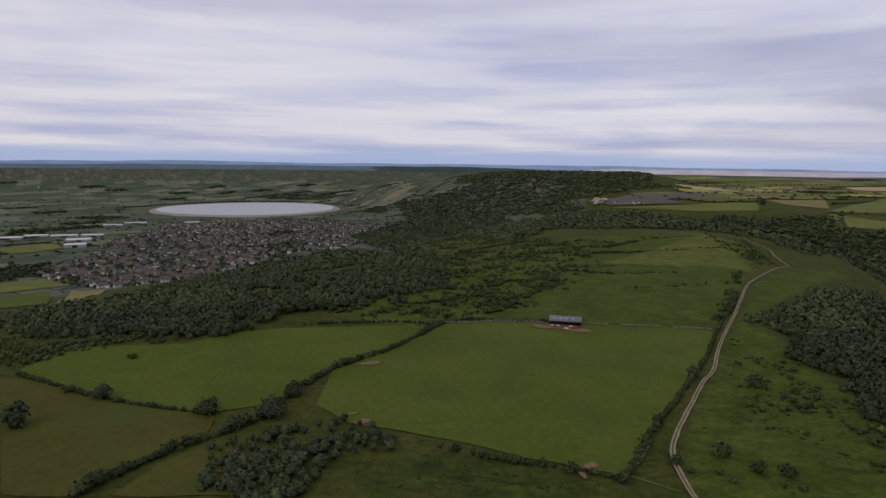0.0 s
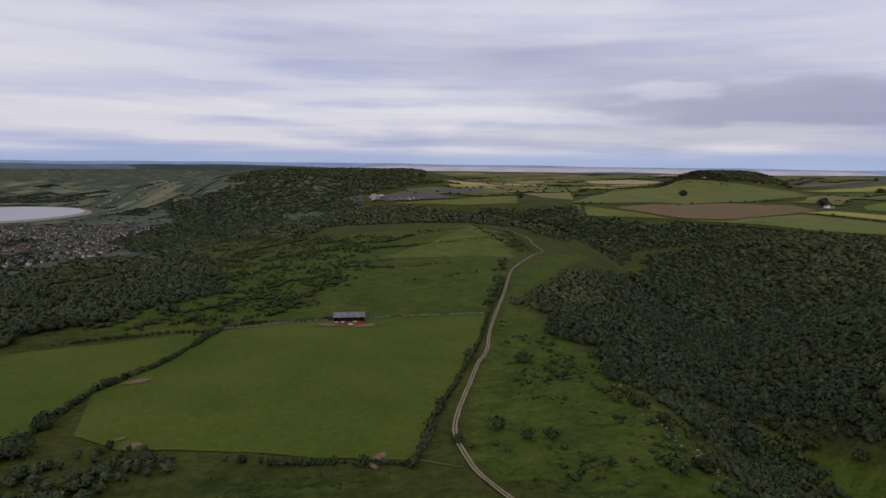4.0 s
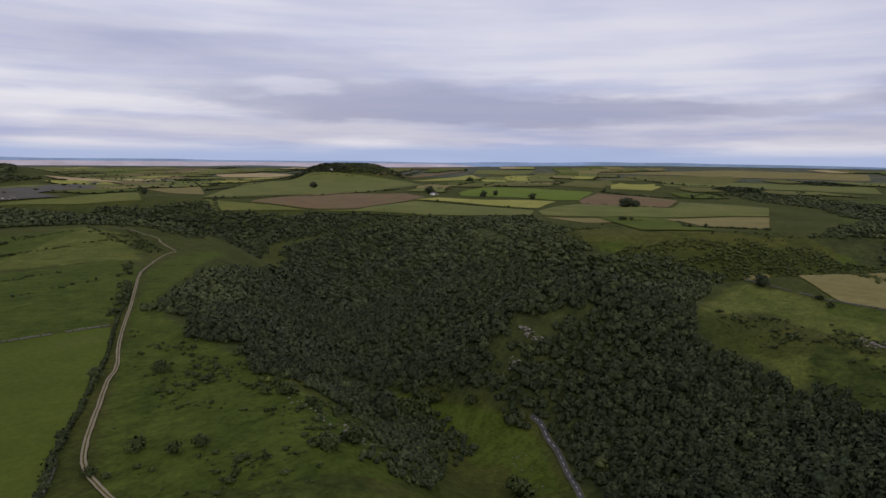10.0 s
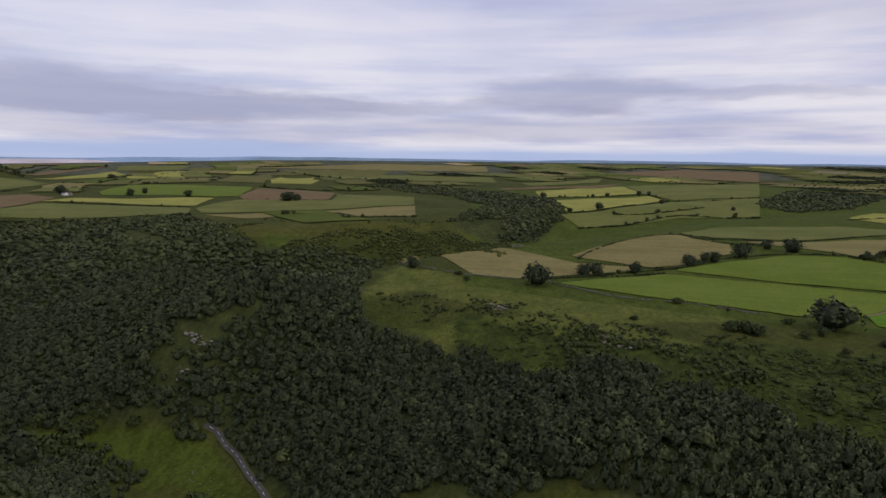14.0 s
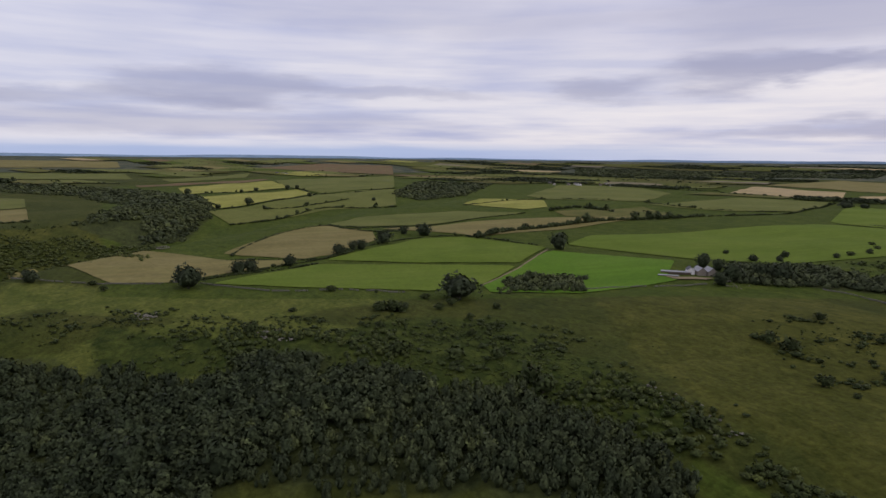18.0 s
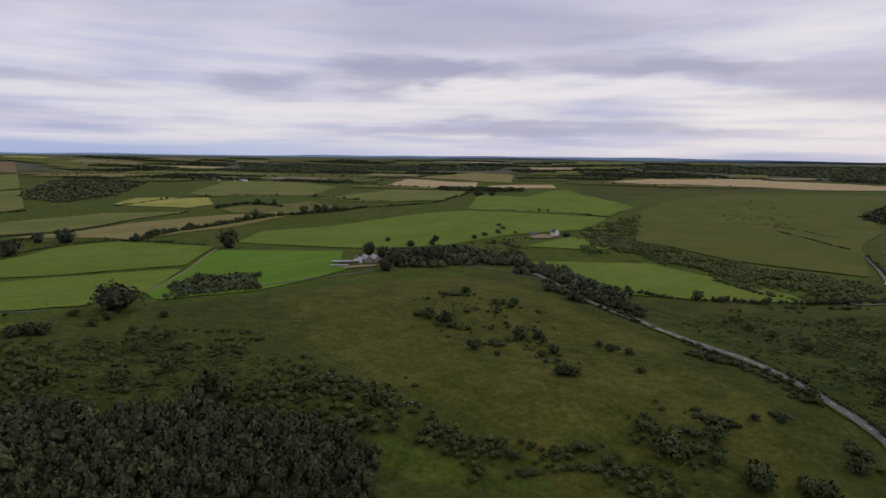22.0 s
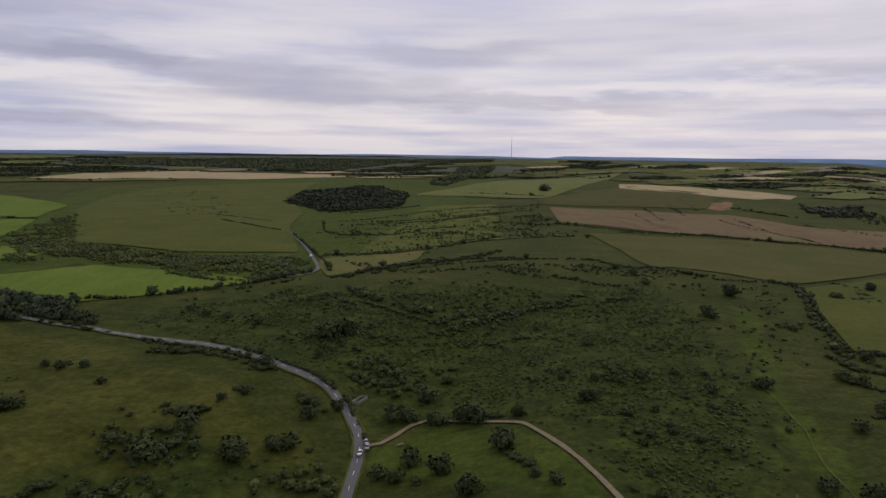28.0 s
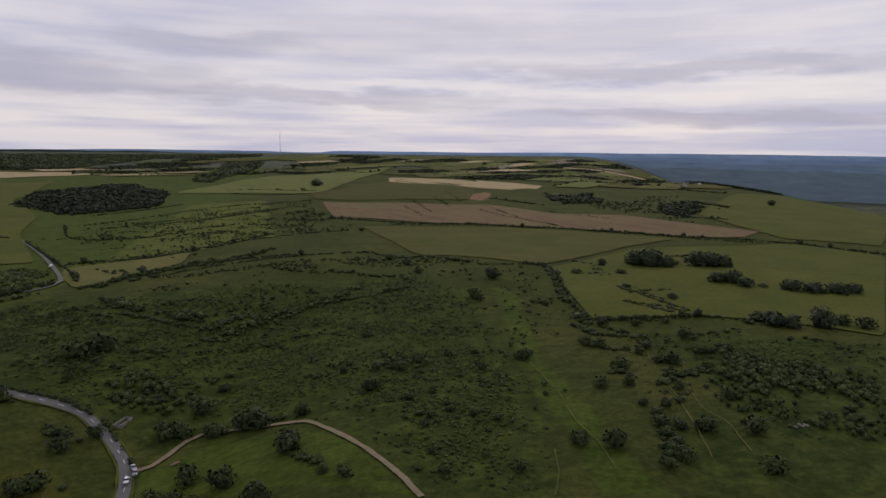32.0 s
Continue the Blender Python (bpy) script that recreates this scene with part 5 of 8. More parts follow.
    p = np.array(spots)
    ob = plant_mesh("hedgerows", np.column_stack([p[:, 0], p[:, 1], height(p[:, 0], p[:, 1]) - 0.2, p[:, 2], p[:, 3], rng.uniform(0, 0.7, len(p))]), TINY, "hedge_leaves")
    tagged(ob, "far dark green hedgerows and hedgerow trees between fields", "hedgerows", kind="stuff")


NO_FARM = [
    [(-30, -300), (300, -900), (-30, -1500), (-900, -1100), (-900, -300)],
    [(909, -2257), (17, -2474), (-228, -2077), (-799, -3663), (-283, -1273), (78, -697), (395, -912)],
    [(-130, -1543), (-449, -1490), (-720, -1234), (-601, -803), (-798, -713), (-718, -523), (-834, -427), (-3688, -1916), (-1453, -1137), (-1269, -1339), (-1125, -1684), (-624, -2069)],
]
farmland(38, 250, 1150, 4600, 250, 120, 0.5, False)
farmland(-42, 30, 1000, 4500, 120, 68, 0.9, True)
farmland(8, 40, 1500, 4400, 200, 110, 0.3, False)


# ---- hedges ----
hedge(3, (-211, 308), (-176, 291), (-146, 279), (-120, 273), (-101, 267))
hedge(5, (-119, 196), (-114, 210), (-102, 229), (-87, 247), (-75, 263))
hedge(3.5, (-76, 266), (-68, 299), (-55, 333), (-30, 368), (0, 431))
hedge(2.5, (0, 434), (-32, 433), (-62, 427), (-91, 418))
hedge(3, (63, 208), (75, 228), (90, 256), (113, 292), (131, 322), (157, 365), (189, 425), (227, 489), (257, 545))
hedge(3, (0, 234), (21, 224), (38, 220), (51, 217), (64, 211))
hedge(2.5, (908, 1508), (1059, 1422), (1346, 1459), (1632, 1484))
hedge(2.5, (1447, 2089), (1119, 1840), (1777, 2385), (1957, 2360), (2090, 2150))
hedge(3, (943, 1137), (939, 948), (941, 796), (997, 705), (1096, 644))
hedge(2, (1284, 1078), (1247, 883), (1235, 727))
hedge(3, (2660, 1888), (2964, 1888), (3303, 1956), (3514, 1858))
hedge(2, (1505, 746), (1515, 639), (1497, 519))
hedge(3, (1113, 487), (1131, 436), (1168, 385), (1081, 339), (1135, 290), (1157, 231))
hedge(4, (2008, 922), (1895, 768), (1873, 622), (2166, 593), (1969, 400))
hedge(4, (3411, 1419), (3102, 1133), (2697, 859), (2800, 731), (2530, 517))
hedge(2.5, (1765, 6), (1860, -126), (1920, -288), (1707, -319))
hedge(2.5, (1351, -51), (1490, -170), (1700, -336), (1756, -451), (1890, -594))
hedge(3, (1402, -151), (1436, -229), (1513, -306), (1576, -374))
hedge(4, (1222, -67), (1283, -149), (1355, -207), (1438, -292), (1441, -373), (1433, -454))
hedge(2, (718, -41), (781, -63), (897, -119), (956, -196), (911, -213), (935, -299))
hedge(2.5, (572, 3), (599, -36), (646, -88), (678, -142), (709, -173))
hedge(2.5, (691, -35), (684, -72), (674, -112), (673, -131))
hedge(3, (956, -196), (911, -213), (872, -241), (863, -277))
hedge(2, (957, -188), (914, -264), (940, -343), (1001, -447), (1081, -602))
hedge(7, (764, -354), (833, -465), (882, -600), (910, -741), (935, -901))
hedge(2.5, (935, -901), (924, -1013), (940, -1149), (1105, -1477))
hedge(6, (1087, -657), (1174, -782), (1045, -778))
hedge(2.5, (1313, -573), (1415, -789), (1409, -886), (1324, -1002))
hedge(2.5, (1282, -1042), (1123, -1012), (1015, -1059), (940, -1149))
hedge(3.5, (1909, -1418), (1818, -1501), (1683, -1564), (1616, -1616))
hedge(2, (574, -2), (606, -52), (647, -123))
hedge(2, (674, -134), (756, -211), (797, -283), (783, -350), (680, -396))
hedge(2, (493, -1072), (608, -1098), (731, -1069))
hedge(4, (191, -477), (163, -483), (122, -504), (81, -533), (39, -573))
hedge(3, (213, -1060), (138, -937), (102, -897))
hedge(2.5, (49, -1003), (35, -870), (-25, -838), (-90, -884))
hedge(2.5, (39, -674), (10, -688), (-32, -684), (-74, -714), (-145, -780), (-192, -843))
hedge(3, (2, -545), (-28, -580), (-71, -592), (-117, -627))
hedge(3, (-314, -984), (-388, -884), (-460, -837), (-519, -774), (-589, -732), (-629, -659), (-665, -593), (-720, -549), (-749, -491), (-766, -391))
hedge(2, (-24, -686), (-68, -717), (-123, -768), (-198, -808), (-295, -825))
hedge(3, (-285, -579), (-302, -504), (-364, -484), (-316, -389), (-290, -347))
hedge(3, (-269, -324), (-284, -314), (-306, -306), (-343, -291), (-362, -276), (-365, -261))
hedge(2.5, (-601, -803), (-595, -740))
hedge(2.5, (-476, -480), (-526, -467), (-576, -466))
hedge(2.5, (-14, -545), (-44, -555), (-92, -579), (-159, -606), (-249, -628))
hedge(2, (-899, -780), (-910, -708))
hedge(2, (123, -374), (93, -355), (74, -347), (55, -331), (40, -319))
hedge(2.2, (81, -362), (58, -344), (36, -326), (22, -316), (11, -304))
hedge(2, (6, -299), (-1, -272), (-3, -260))
hedge(3, (79, -851), (52, -733), (32, -647), (23, -573))
bushline(2.6, (22, -469), (-14, -452), (-41, -419), (-60, -392))
bushline(3, (-60, -390), (-101, -418), (-149, -442), (-201, -437))
bushline(2.6, (-26, -362), (-62, -367), (-98, -377), (-124, -370))
bushline(3.2, (6, -348), (-14, -337), (-33, -327), (-57, -337))
bushline(3, (-89, -335), (-107, -301), (-130, -283), (-145, -286))
bushline(3.4, (10, -635), (-42, -540), (-105, -550), (-173, -580), (-209, -554))
bushline(3, (-136, -559), (-178, -529), (-214, -487), (-211, -459))
bushline(2.6, (22, -832), (-32, -855), (-91, -817), (-185, -880))
bushline(2.4, (5, -1015), (-86, -1041), (-193, -1085), (-342, -1212))
bushline(3.2, (-272, -301), (-284, -269), (-304, -257), (-355, -258))
bushline(3, (-296, -235), (-287, -200), (-283, -173), (-279, -150))
bushline(3, (-366, -227), (-369, -202), (-364, -181))
bushline(3.4, (-258, -235), (-227, -196), (-196, -171), (-175, -149))
bushline(2.6, (94, -390), (68, -406), (35, -373), (7, -365))
bushline(3.2, (11, -444), (-16, -431), (-38, -423), (-52, -405))
bushline(3.2, (-7, -362), (-27, -368), (-55, -383), (-80, -403))
bushline(2.6, (276, -315), (258, -314), (247, -322), (221, -321))
bushline(2.8, (292, -356), (264, -371), (233, -365))
bushline(3, (210, -202), (192, -202), (175, -204), (151, -202), (136, -204))
bushline(2.6, (100, -273), (78, -275), (62, -277))
bushline(3, (182, 246), (189, 219), (193, 193), (218, 195), (255, 200))
bushline(2.4, (189, 354), (181, 284), (176, 237))
bushline(3, (166, 200), (178, 184), (186, 166), (196, 156))
bushline(2.6, (478, 121), (490, 87), (480, 51), (482, 18))
bushline(3, (450, 8), (441, -21), (395, -38), (369, -59))
bushline(3, (408, -52), (384, -78), (372, -103), (350, -117))
bushline(2.6, (446, 87), (452, 63), (475, 33))
bushline(2.6, (482, 41), (462, 12), (431, -16), (413, -34))
bushline(3, (380, -74), (357, -95), (334, -115), (314, -134))
bushline(2.6, (363, -162), (328, -176), (325, -206), (306, -219))
bushline(3, (231, -206), (203, -202), (182, -208), (168, -206))
bushline(3.4, (-57, 446), (-35, 477), (-10, 504), (28, 524), (60, 558), (109, 613))
bushline(3, (-19, 525), (20, 574), (67, 635), (120, 677))
bushline(3, (29, 667), (77, 733), (159, 821), (247, 874))
bushline(2.6, (-63, 497), (-32, 573), (11, 670))
bushline(2, (186, 401), (182, 356), (186, 328), (184, 285))
bushline(2, (131, 272), (144, 258), (153, 242), (157, 221))
bushline(3, (464, 1030), (400, 820), (372, 708))
bushline(3, (376, 911), (391, 834), (362, 714))
clump(3.4, (276, -311), (271, -310), (265, -312))
clump(4, (252, -305), (245, -305), (232, -309))
clump(3, (290, -361), (280, -365), (275, -372))
clump(3, (212, -291), (204, -294), (196, -296))
clump(3, (154, -282), (147, -282), (143, -284))
clump(2.6, (152, -333), (147, -332), (142, -334))
clump(4.2, (97, -253), (89, -249), (81, -250), (73, -251), (68, -250))
clump(3.6, (80, -273), (74, -274), (68, -280))
clump(3, (55, -297), (51, -298))
clump(3.6, (168, -200), (158, -197), (146, -198), (142, -200))
clump(3, (123, -195), (117, -203), (108, -213), (95, -220), (77, -230))
clump(3, (120, -208), (114, -219), (104, -229))
clump(3.4, (104, -348), (93, -346), (84, -345))
clump(3, (77, -342), (69, -337), (61, -332))
clump(3, (52, -320), (44, -322))
clump(3.6, (25, -294), (20, -289))
clump(3.4, (105, -353), (95, -348), (84, -345))
clump(3.2, (53, -324), (46, -323))
clump(3.6, (80, -270), (74, -273), (66, -277))
clump(3, (55, -297), (51, -299))
clump(3.6, (25, -291), (20, -287), (17, -285))
clump(3.6, (85, -259), (76, -258), (65, -254))
clump(3.4, (4, -317), (-5, -313), (-16, -312), (-25, -320))
clump(3, (-6, -441), (-19, -422), (-39, -402), (-53, -397))
clump(3, (-57, -403), (-78, -417), (-101, -415), (-132, -438), (-164, -440))
clump(3, (-44, -603), (-70, -604), (-115, -611), (-163, -622))
clump(3, (19, -536), (-8, -559), (-37, -572))
clump(3.4, (-261, -311), (-260, -297), (-266, -286), (-274, -278), (-283, -271))
clump(3.6, (-244, -278), (-246, -269), (-254, -257))
clump(3.2, (-367, -485), (-331, -422), (-301, -374), (-298, -363))
clump(3, (-249, -620), (-264, -596), (-283, -581))
clump(3.4, (-185, -447), (-192, -441), (-202, -443))
clump(2.6, (-51, -272), (-62, -263))
clump(3, (-85, -304), (-94, -299))
clump(3, (-79, -368), (-88, -363))
clump(3, (-123, -292), (-134, -294))
clump(2.8, (-66, -995), (-160, -1049), (-253, -1124))
clump(2.8, (17, -1163), (-61, -1225), (-133, -1320))
clump(2.8, (-270, -1581), (-345, -1534), (-453, -1560))
clump(3, (112, -349), (108, -352))
clump(3.4, (-217, -235), (-226, -234), (-226, -223))
clump(3.4, (-284, -239), (-292, -233), (-305, -231))
clump(3.4, (-231, -210), (-252, -214), (-269, -213))
clump(3.2, (-203, -188), (-195, -175), (-186, -161), (-181, -150))
clump(3, (-379, -433), (-391, -434))
clump(3, (-363, -378), (-370, -363), (-394, -356))
clump(3, (-342, -335), (-348, -317), (-351, -302))
clump(2.6, (-55, -234), (-58, -221), (-62, -203))
clump(4.2, (-21, 539), (-3, 547), (4, 550))
clump(4.2, (-16, 494), (6, 506), (20, 519))
clump(4.2, (18, 546), (35, 557), (53, 566))
clump(4.2, (26, 527), (48, 515), (58, 507))
clump(4.2, (-51, 453), (-35, 470))
clump(4.2, (-28, 460), (-18, 468))
clump(4.2, (-79, 452), (-63, 467), (-53, 489))
clump(4.2, (54, 582), (75, 589), (99, 597), (110, 587))
clump(4.2, (64, 519), (87, 548), (108, 578))
clump(4.2, (34, 463), (47, 482), (62, 503))
clump(4.2, (10, 617), (39, 635))
clump(4.2, (-3, 580), (7, 593))
clump(4.2, (-14, 701), (1, 750), (26, 713))
clump(4.2, (23, 817), (69, 877), (125, 936))
clump(4.2, (50, 707), (76, 729), (106, 740))
clump(4.2, (112, 758), (144, 779), (161, 779))
clump(4.2, (183, 837), (215, 838), (274, 888))
clump(4.2, (172, 770), (196, 784), (245, 794))
clump(4.2, (114, 644), (140, 647), (170, 634))
clump(4.2, (-88, 650), (-66, 660), (-45, 683))
clump(4.2, (-104, 524), (-78, 537), (-56, 562))
clump(4.2, (-95, 584), (-69, 587))
clump(4.2, (-43, 522), (-29, 535))
clump(4.2, (-100, 792), (-68, 827), (-32, 861))
bushline(3, (-592, -1255), (-557, -1141), (-505, -983))
bushline(3, (-814, -1534), (-778, -1421), (-689, -1221))
bushline(3, (-663, -1055), (-624, -949), (-598, -854))
bushline(3, (-737, -969), (-734, -904), (-735, -801))
clump(7, (-1027, -1366), (-947, -1209), (-929, -1112), (-961, -1075))
clump(8, (-1021, -956), (-983, -883), (-954, -814))
clump(7, (-1141, -967), (-1117, -910), (-1094, -858))
clump(6, (-1567, -1636), (-1514, -1504))
clump(7, (-3100, -2770), (-3244, -2751))
clump(6, (-468, -477), (-469, -451), (-481, -430))
clump(6.5, (-503, -428), (-514, -415), (-522, -405))
clump(5.5, (-444, -360), (-459, -352), (-471, -345))
clump(5, (-477, -316), (-492, -305), (-524, -288))
clump(3.2, (-365, -382), (-363, -359), (-359, -332), (-355, -302))
clump(3, (-336, -345), (-340, -324), (-342, -306))
clump(2.6, (302, -1036), (290, -1026))
clump(3.4, (250, -1147), (201, -1105))
clump(2.6, (185, -1102), (129, -1012))
clump(3.2, (165, -583), (135, -559), (109, -543))
bushline(3, (71, -883), (-5, -866), (-55, -863), (-111, -924), (-184, -971), (-252, -1008))
bushline(2.6, (36, -682), (-22, -696), (-78, -739), (-133, -789), (-193, -841), (-242, -837), (-279, -841))
bushline(5, (9, -538), (-29, -573), (-64, -601), (-100, -615), (-134, -644), (-156, -676))
bushline(4, (-5, -559), (-48, -581), (-87, -595), (-120, -622))
bushline(3, (46, -1005), (-41, -1083), (-130, -1185), (-253, -1294), (-399, -1335))
bushline(3, (11, -961), (-82, -1035), (-181, -1096), (-277, -1147))
bushline(5, (4, -486), (-12, -446), (-27, -429), (-47, -418), (-59, -404))
bushline(4.5, (-1, -476), (-16, -439), (-37, -421), (-53, -412))
bushline(4, (-130, -540), (-145, -521), (-178, -526), (-191, -520))
bushline(4, (-59, -383), (-85, -409), (-119, -431), (-156, -455), (-178, -471))
bushline(3.5, (257, -489), (196, -423), (171, -405), (139, -386), (108, -362))
bushline(3.5, (110, -495), (90, -509), (68, -523), (42, -541))
bushline(3.5, (-372, -868), (-457, -822), (-523, -774), (-594, -737), (-624, -658), (-658, -595), (-697, -545), (-761, -472))
bushline(3, (-684, -1344), (-642, -1207), (-605, -1114))
bushline(3, (-524, -1151), (-470, -963))
bushline(3, (-630, -1068), (-593, -912), (-594, -803))
bushline(3, (-411, -498), (-411, -467), (-389, -419))
bushline(3, (-279, -341), (-290, -315), (-313, -300), (-339, -301), (-361, -277), (-372, -266))
bushline(4, (-265, -367), (-297, -364), (-276, -321), (-263, -295))
bushline(3, (-375, -385), (-366, -358), (-369, -329))
bushline(3.5, (-15, 551), (14, 530), (42, 528), (74, 548), (113, 599))
bushline(3.5, (-19, 517), (4, 506), (35, 494), (61, 487))
bushline(3.5, (-37, 461), (-13, 453), (20, 464), (47, 476))
bushline(3, (85, 637), (125, 665), (159, 677), (193, 687))
bushline(2.5, (130, 863), (203, 872), (293, 902), (367, 940))
bushline(3, (-1, 672), (43, 694), (96, 721), (164, 763))
bushline(3, (-43, 945), (24, 940), (93, 959), (161, 951))
bushline(3, (5, 599), (48, 607), (90, 627))
bushline(2.5, (168, 783), (237, 796), (319, 815), (370, 826))
bushline(4, (400, 956), (373, 833), (367, 769), (361, 711))
bushline(4.5, (308, 656), (253, 548), (218, 481), (197, 447))
bushline(2.2, (162, 557), (201, 564), (247, 585))
bushline(2.2, (167, 636), (203, 637), (243, 649))
hedge(2.6, (-19, 422), (0, 434), (20, 445), (64, 441), (76, 441))
clump(3.6, (105, -349), (91, -347), (77, -345))
clump(3.2, (70, -342), (59, -337))
clump(3.4, (53, -319), (44, -320))
clump(9, (-444, -454), (-465, -462), (-459, -441), (-470, -429))
clump(9, (-508, -437), (-540, -452), (-523, -418), (-533, -414))
clump(6, (-451, -367), (-461, -357), (-474, -347))
clump(8, (-370, -264), (-382, -262), (-388, -255))
clump(8, (-392, -252), (-401, -252))
clump(6, (-484, -321), (-496, -311), (-496, -305))
hedge(6, (-1599, -3749), (-1783, -3590), (-1993, -3399), (-2163, -3228))
hedge(6, (-1805, -3076), (-1914, -2963), (-2016, -2849))
hedge(5, (-829, -3335), (-1116, -3260), (-1438, -3243))
hedge(4, (-1523, -1646), (-1523, -1478), (-1465, -1263), (-1468, -1162))
hedge(3, (-785, -1257), (-778, -1135), (-802, -1070))
hedge(6, (100, -2848), (-174, -3386), (-427, -3117))
hedge(6, (-255, -2117), (-452, -2518), (-725, -3045))
hedge(5, (-1051, -3120), (-1081, -2859), (-1215, -2961))
hedge(3, (-279, -1699), (-388, -1676), (-492, -1648))

# ---- scattered thorn bushes, gorse and bracken tussocks ----
def bushes(spacing, small, big, gather, *pts):
    poly = list(pts)
    x, y = plot(poly, spacing)
    thick = 0.8 * drift(x, y, gather) + 0.5 * drift(x + 50, y, gather * 0.37) + 0.3 * drift(y, x, gather * 2.3)
    k = clear(x, y) & (thick + rng.uniform(0, 0.45, len(x)) > 1.14) & (rng.uniform(size=len(x)) < 0.15 + 0.85 * edge_weight(x, y, poly, 22))
    x, y, thick = x[k], y[k], thick[k]
    if len(x) < 2:
        return
    s = small + (big - small) * rng.uniform(0, 1, len(x)) ** 2.4 * np.clip(thick, 0.4, 1.4)
    spots = np.stack([x, y, height(x, y) - 0.15, s * rng.uniform(1.0, 1.7, len(x)), s * rng.uniform(0.65, 1.0, len(x)), np.clip(0.75 - 0.55 * s / big + rng.normal(0, 0.2, len(x)), 0, 1)], 1)
    far = np.hypot(x, y).mean() > 420
    ob = plant_mesh("bushes", spots, LOWBUSH if far else BUSH, "scrub_leaves")
    tagged(ob, "scattered dark green thorn bushes and gorse on the grass", "bushes", kind="stuff")


bushes(5.0, 1.2, 4.5, 23, (-118.3, 435.4), (-35.2, 483.4), (9.4, 563.4), (107.1, 671.8), (149.8, 736.0), (266.8, 888.6), (388.0, 955.0), (177.7, 918.5), (101.2, 967.7), (-1.3, 769.5), (-49.0, 670.8), (-101.0, 507.6))
bushes(4.5, 1.5, 5.0, 15, (-63.3, 435.8), (40.6, 451.5), (113.9, 609.8), (66.5, 627.3), (-0.5, 524.5), (-42.8, 470.4))
bushes(3.4, 0.6, 3.2, 15, (89.4, 230.8), (188.4, 390.7), (216.4, 404.3), (189.3, 275.3), (184.1, 213.8), (175.1, 165.3), (160.5, 143.0), (87.7, 186.0))
bushes(3.4, 0.8, 3.2, 13, (461.4, 134.4), (520.7, 102.3), (489.6, 9.7), (438.0, -62.1), (420.2, -140.0), (304.4, -104.6), (336.7, -75.0), (373.4, -39.7), (347.0, -4.1), (385.8, 53.2), (426.9, 91.2))
bushes(3.2, 0.8, 3.4, 11, (500.2, 61.6), (401.6, -32.5), (387.1, -79.0), (385.4, -172.2), (376.9, -238.8), (259.9, -215.5), (215.7, -206.7), (191.5, -175.6), (234.0, -161.8), (274.8, -122.8), (304.6, -69.3), (360.6, -1.2))
bushes(4.5, 0.7, 3.2, 17, (315.1, -348.3), (257.7, -389.2), (163.8, -329.9), (140.1, -282.2), (217.4, -282.7), (258.5, -294.0))
bushes(5.0, 0.9, 3.0, 15, (62.3, -477.3), (-1.2, -464.5), (-119.3, -490.3), (-249.2, -452.6), (-269.0, -330.6), (-125.1, -150.0), (-85.6, -168.4), (-88.2, -201.1), (-73.8, -251.1), (-50.6, -276.5), (2.0, -310.2), (46.5, -337.4))
bushes(5.4, 0.9, 3.0, 14, (-267.4, -300.5), (-336.4, -251.4), (-399.9, -198.7), (-248.5, -119.2), (-218.4, -135.6), (-227.0, -180.6), (-205.0, -209.1))
bushes(4.8, 0.9, 3.2, 13, (140.4, -470.7), (39.8, -520.8), (-6.1, -412.8), (-0.1, -307.8), (36.3, -326.3), (80.9, -362.1), (119.2, -399.0))
bushes(5.0, 1.2, 4.0, 25, (-68.8, -846.2), (-358.1, -1190.4), (-316.0, -860.2), (-203.7, -830.2), (-71.5, -746.6))
bushes(5.0, 1.0, 3.6, 21, (-1.8, -503.4), (-100.4, -574.4), (-271.3, -618.2), (-349.6, -464.2), (-269.0, -330.6), (-250.7, -455.4), (-120.0, -493.3), (-1.2, -467.6))
bushes(12.0, 2.5, 6.0, 90, (-1163.5, -1267.5), (-1338.2, -1062.2), (-865.6, -633.3), (-770.6, -745.9), (-927.1, -1156.1))
bushes(8.0, 1.5, 4.0, 40, (1039.6, 472.0), (1078.4, 337.0), (1131.5, 164.7), (1063.0, 173.1), (915.8, 359.0), (908.3, 451.2))
bushes(4.2, 0.6, 2.6, 21, (323.3, -255.3), (246.7, -250.0), (166.4, -207.5), (126.3, -188.7), (66.7, -237.5), (41.4, -227.4), (99.7, -201.1), (165.5, -192.2))
bushes(5.0, 1.2, 4.2, 27, (475.5, -582.7), (456.7, -746.5), (369.8, -628.3), (422.6, -553.9))


bushes(3.6, 0.8, 3.4, 9, (293.1, -359.3), (252.3, -387.8), (205.3, -372.0), (152.5, -289.9), (185.1, -281.1), (238.2, -297.1))
bushes(3.2, 0.8, 3.0, 10, (54.1, -241.4), (18.3, -254.7), (4.5, -235.4), (5.0, -219.9), (48.6, -216.4))


bushes(4.8, 1.2, 4.8, 12, (-42.9, 1930.0), (74.5, 1008.2), (189.7, 852.3), (180.9, 687.1), (114.6, 552.6), (82.7, 485.6), (15.8, 475.7), (-14.4, 470.8))
bushes(6.0, 1.2, 3.8, 13, (32.0, -955.2), (-116.4, -1201.4), (-416.0, -1391.1), (-306.9, -990.6), (-167.5, -795.1), (-66.4, -665.1), (21.3, -660.6))
bushes(6.0, 1.2, 3.6, 17, (571.9, -1626.8), (416.4, -1871.0), (238.5, -1417.9), (200.4, -1075.9), (288.0, -1110.1))


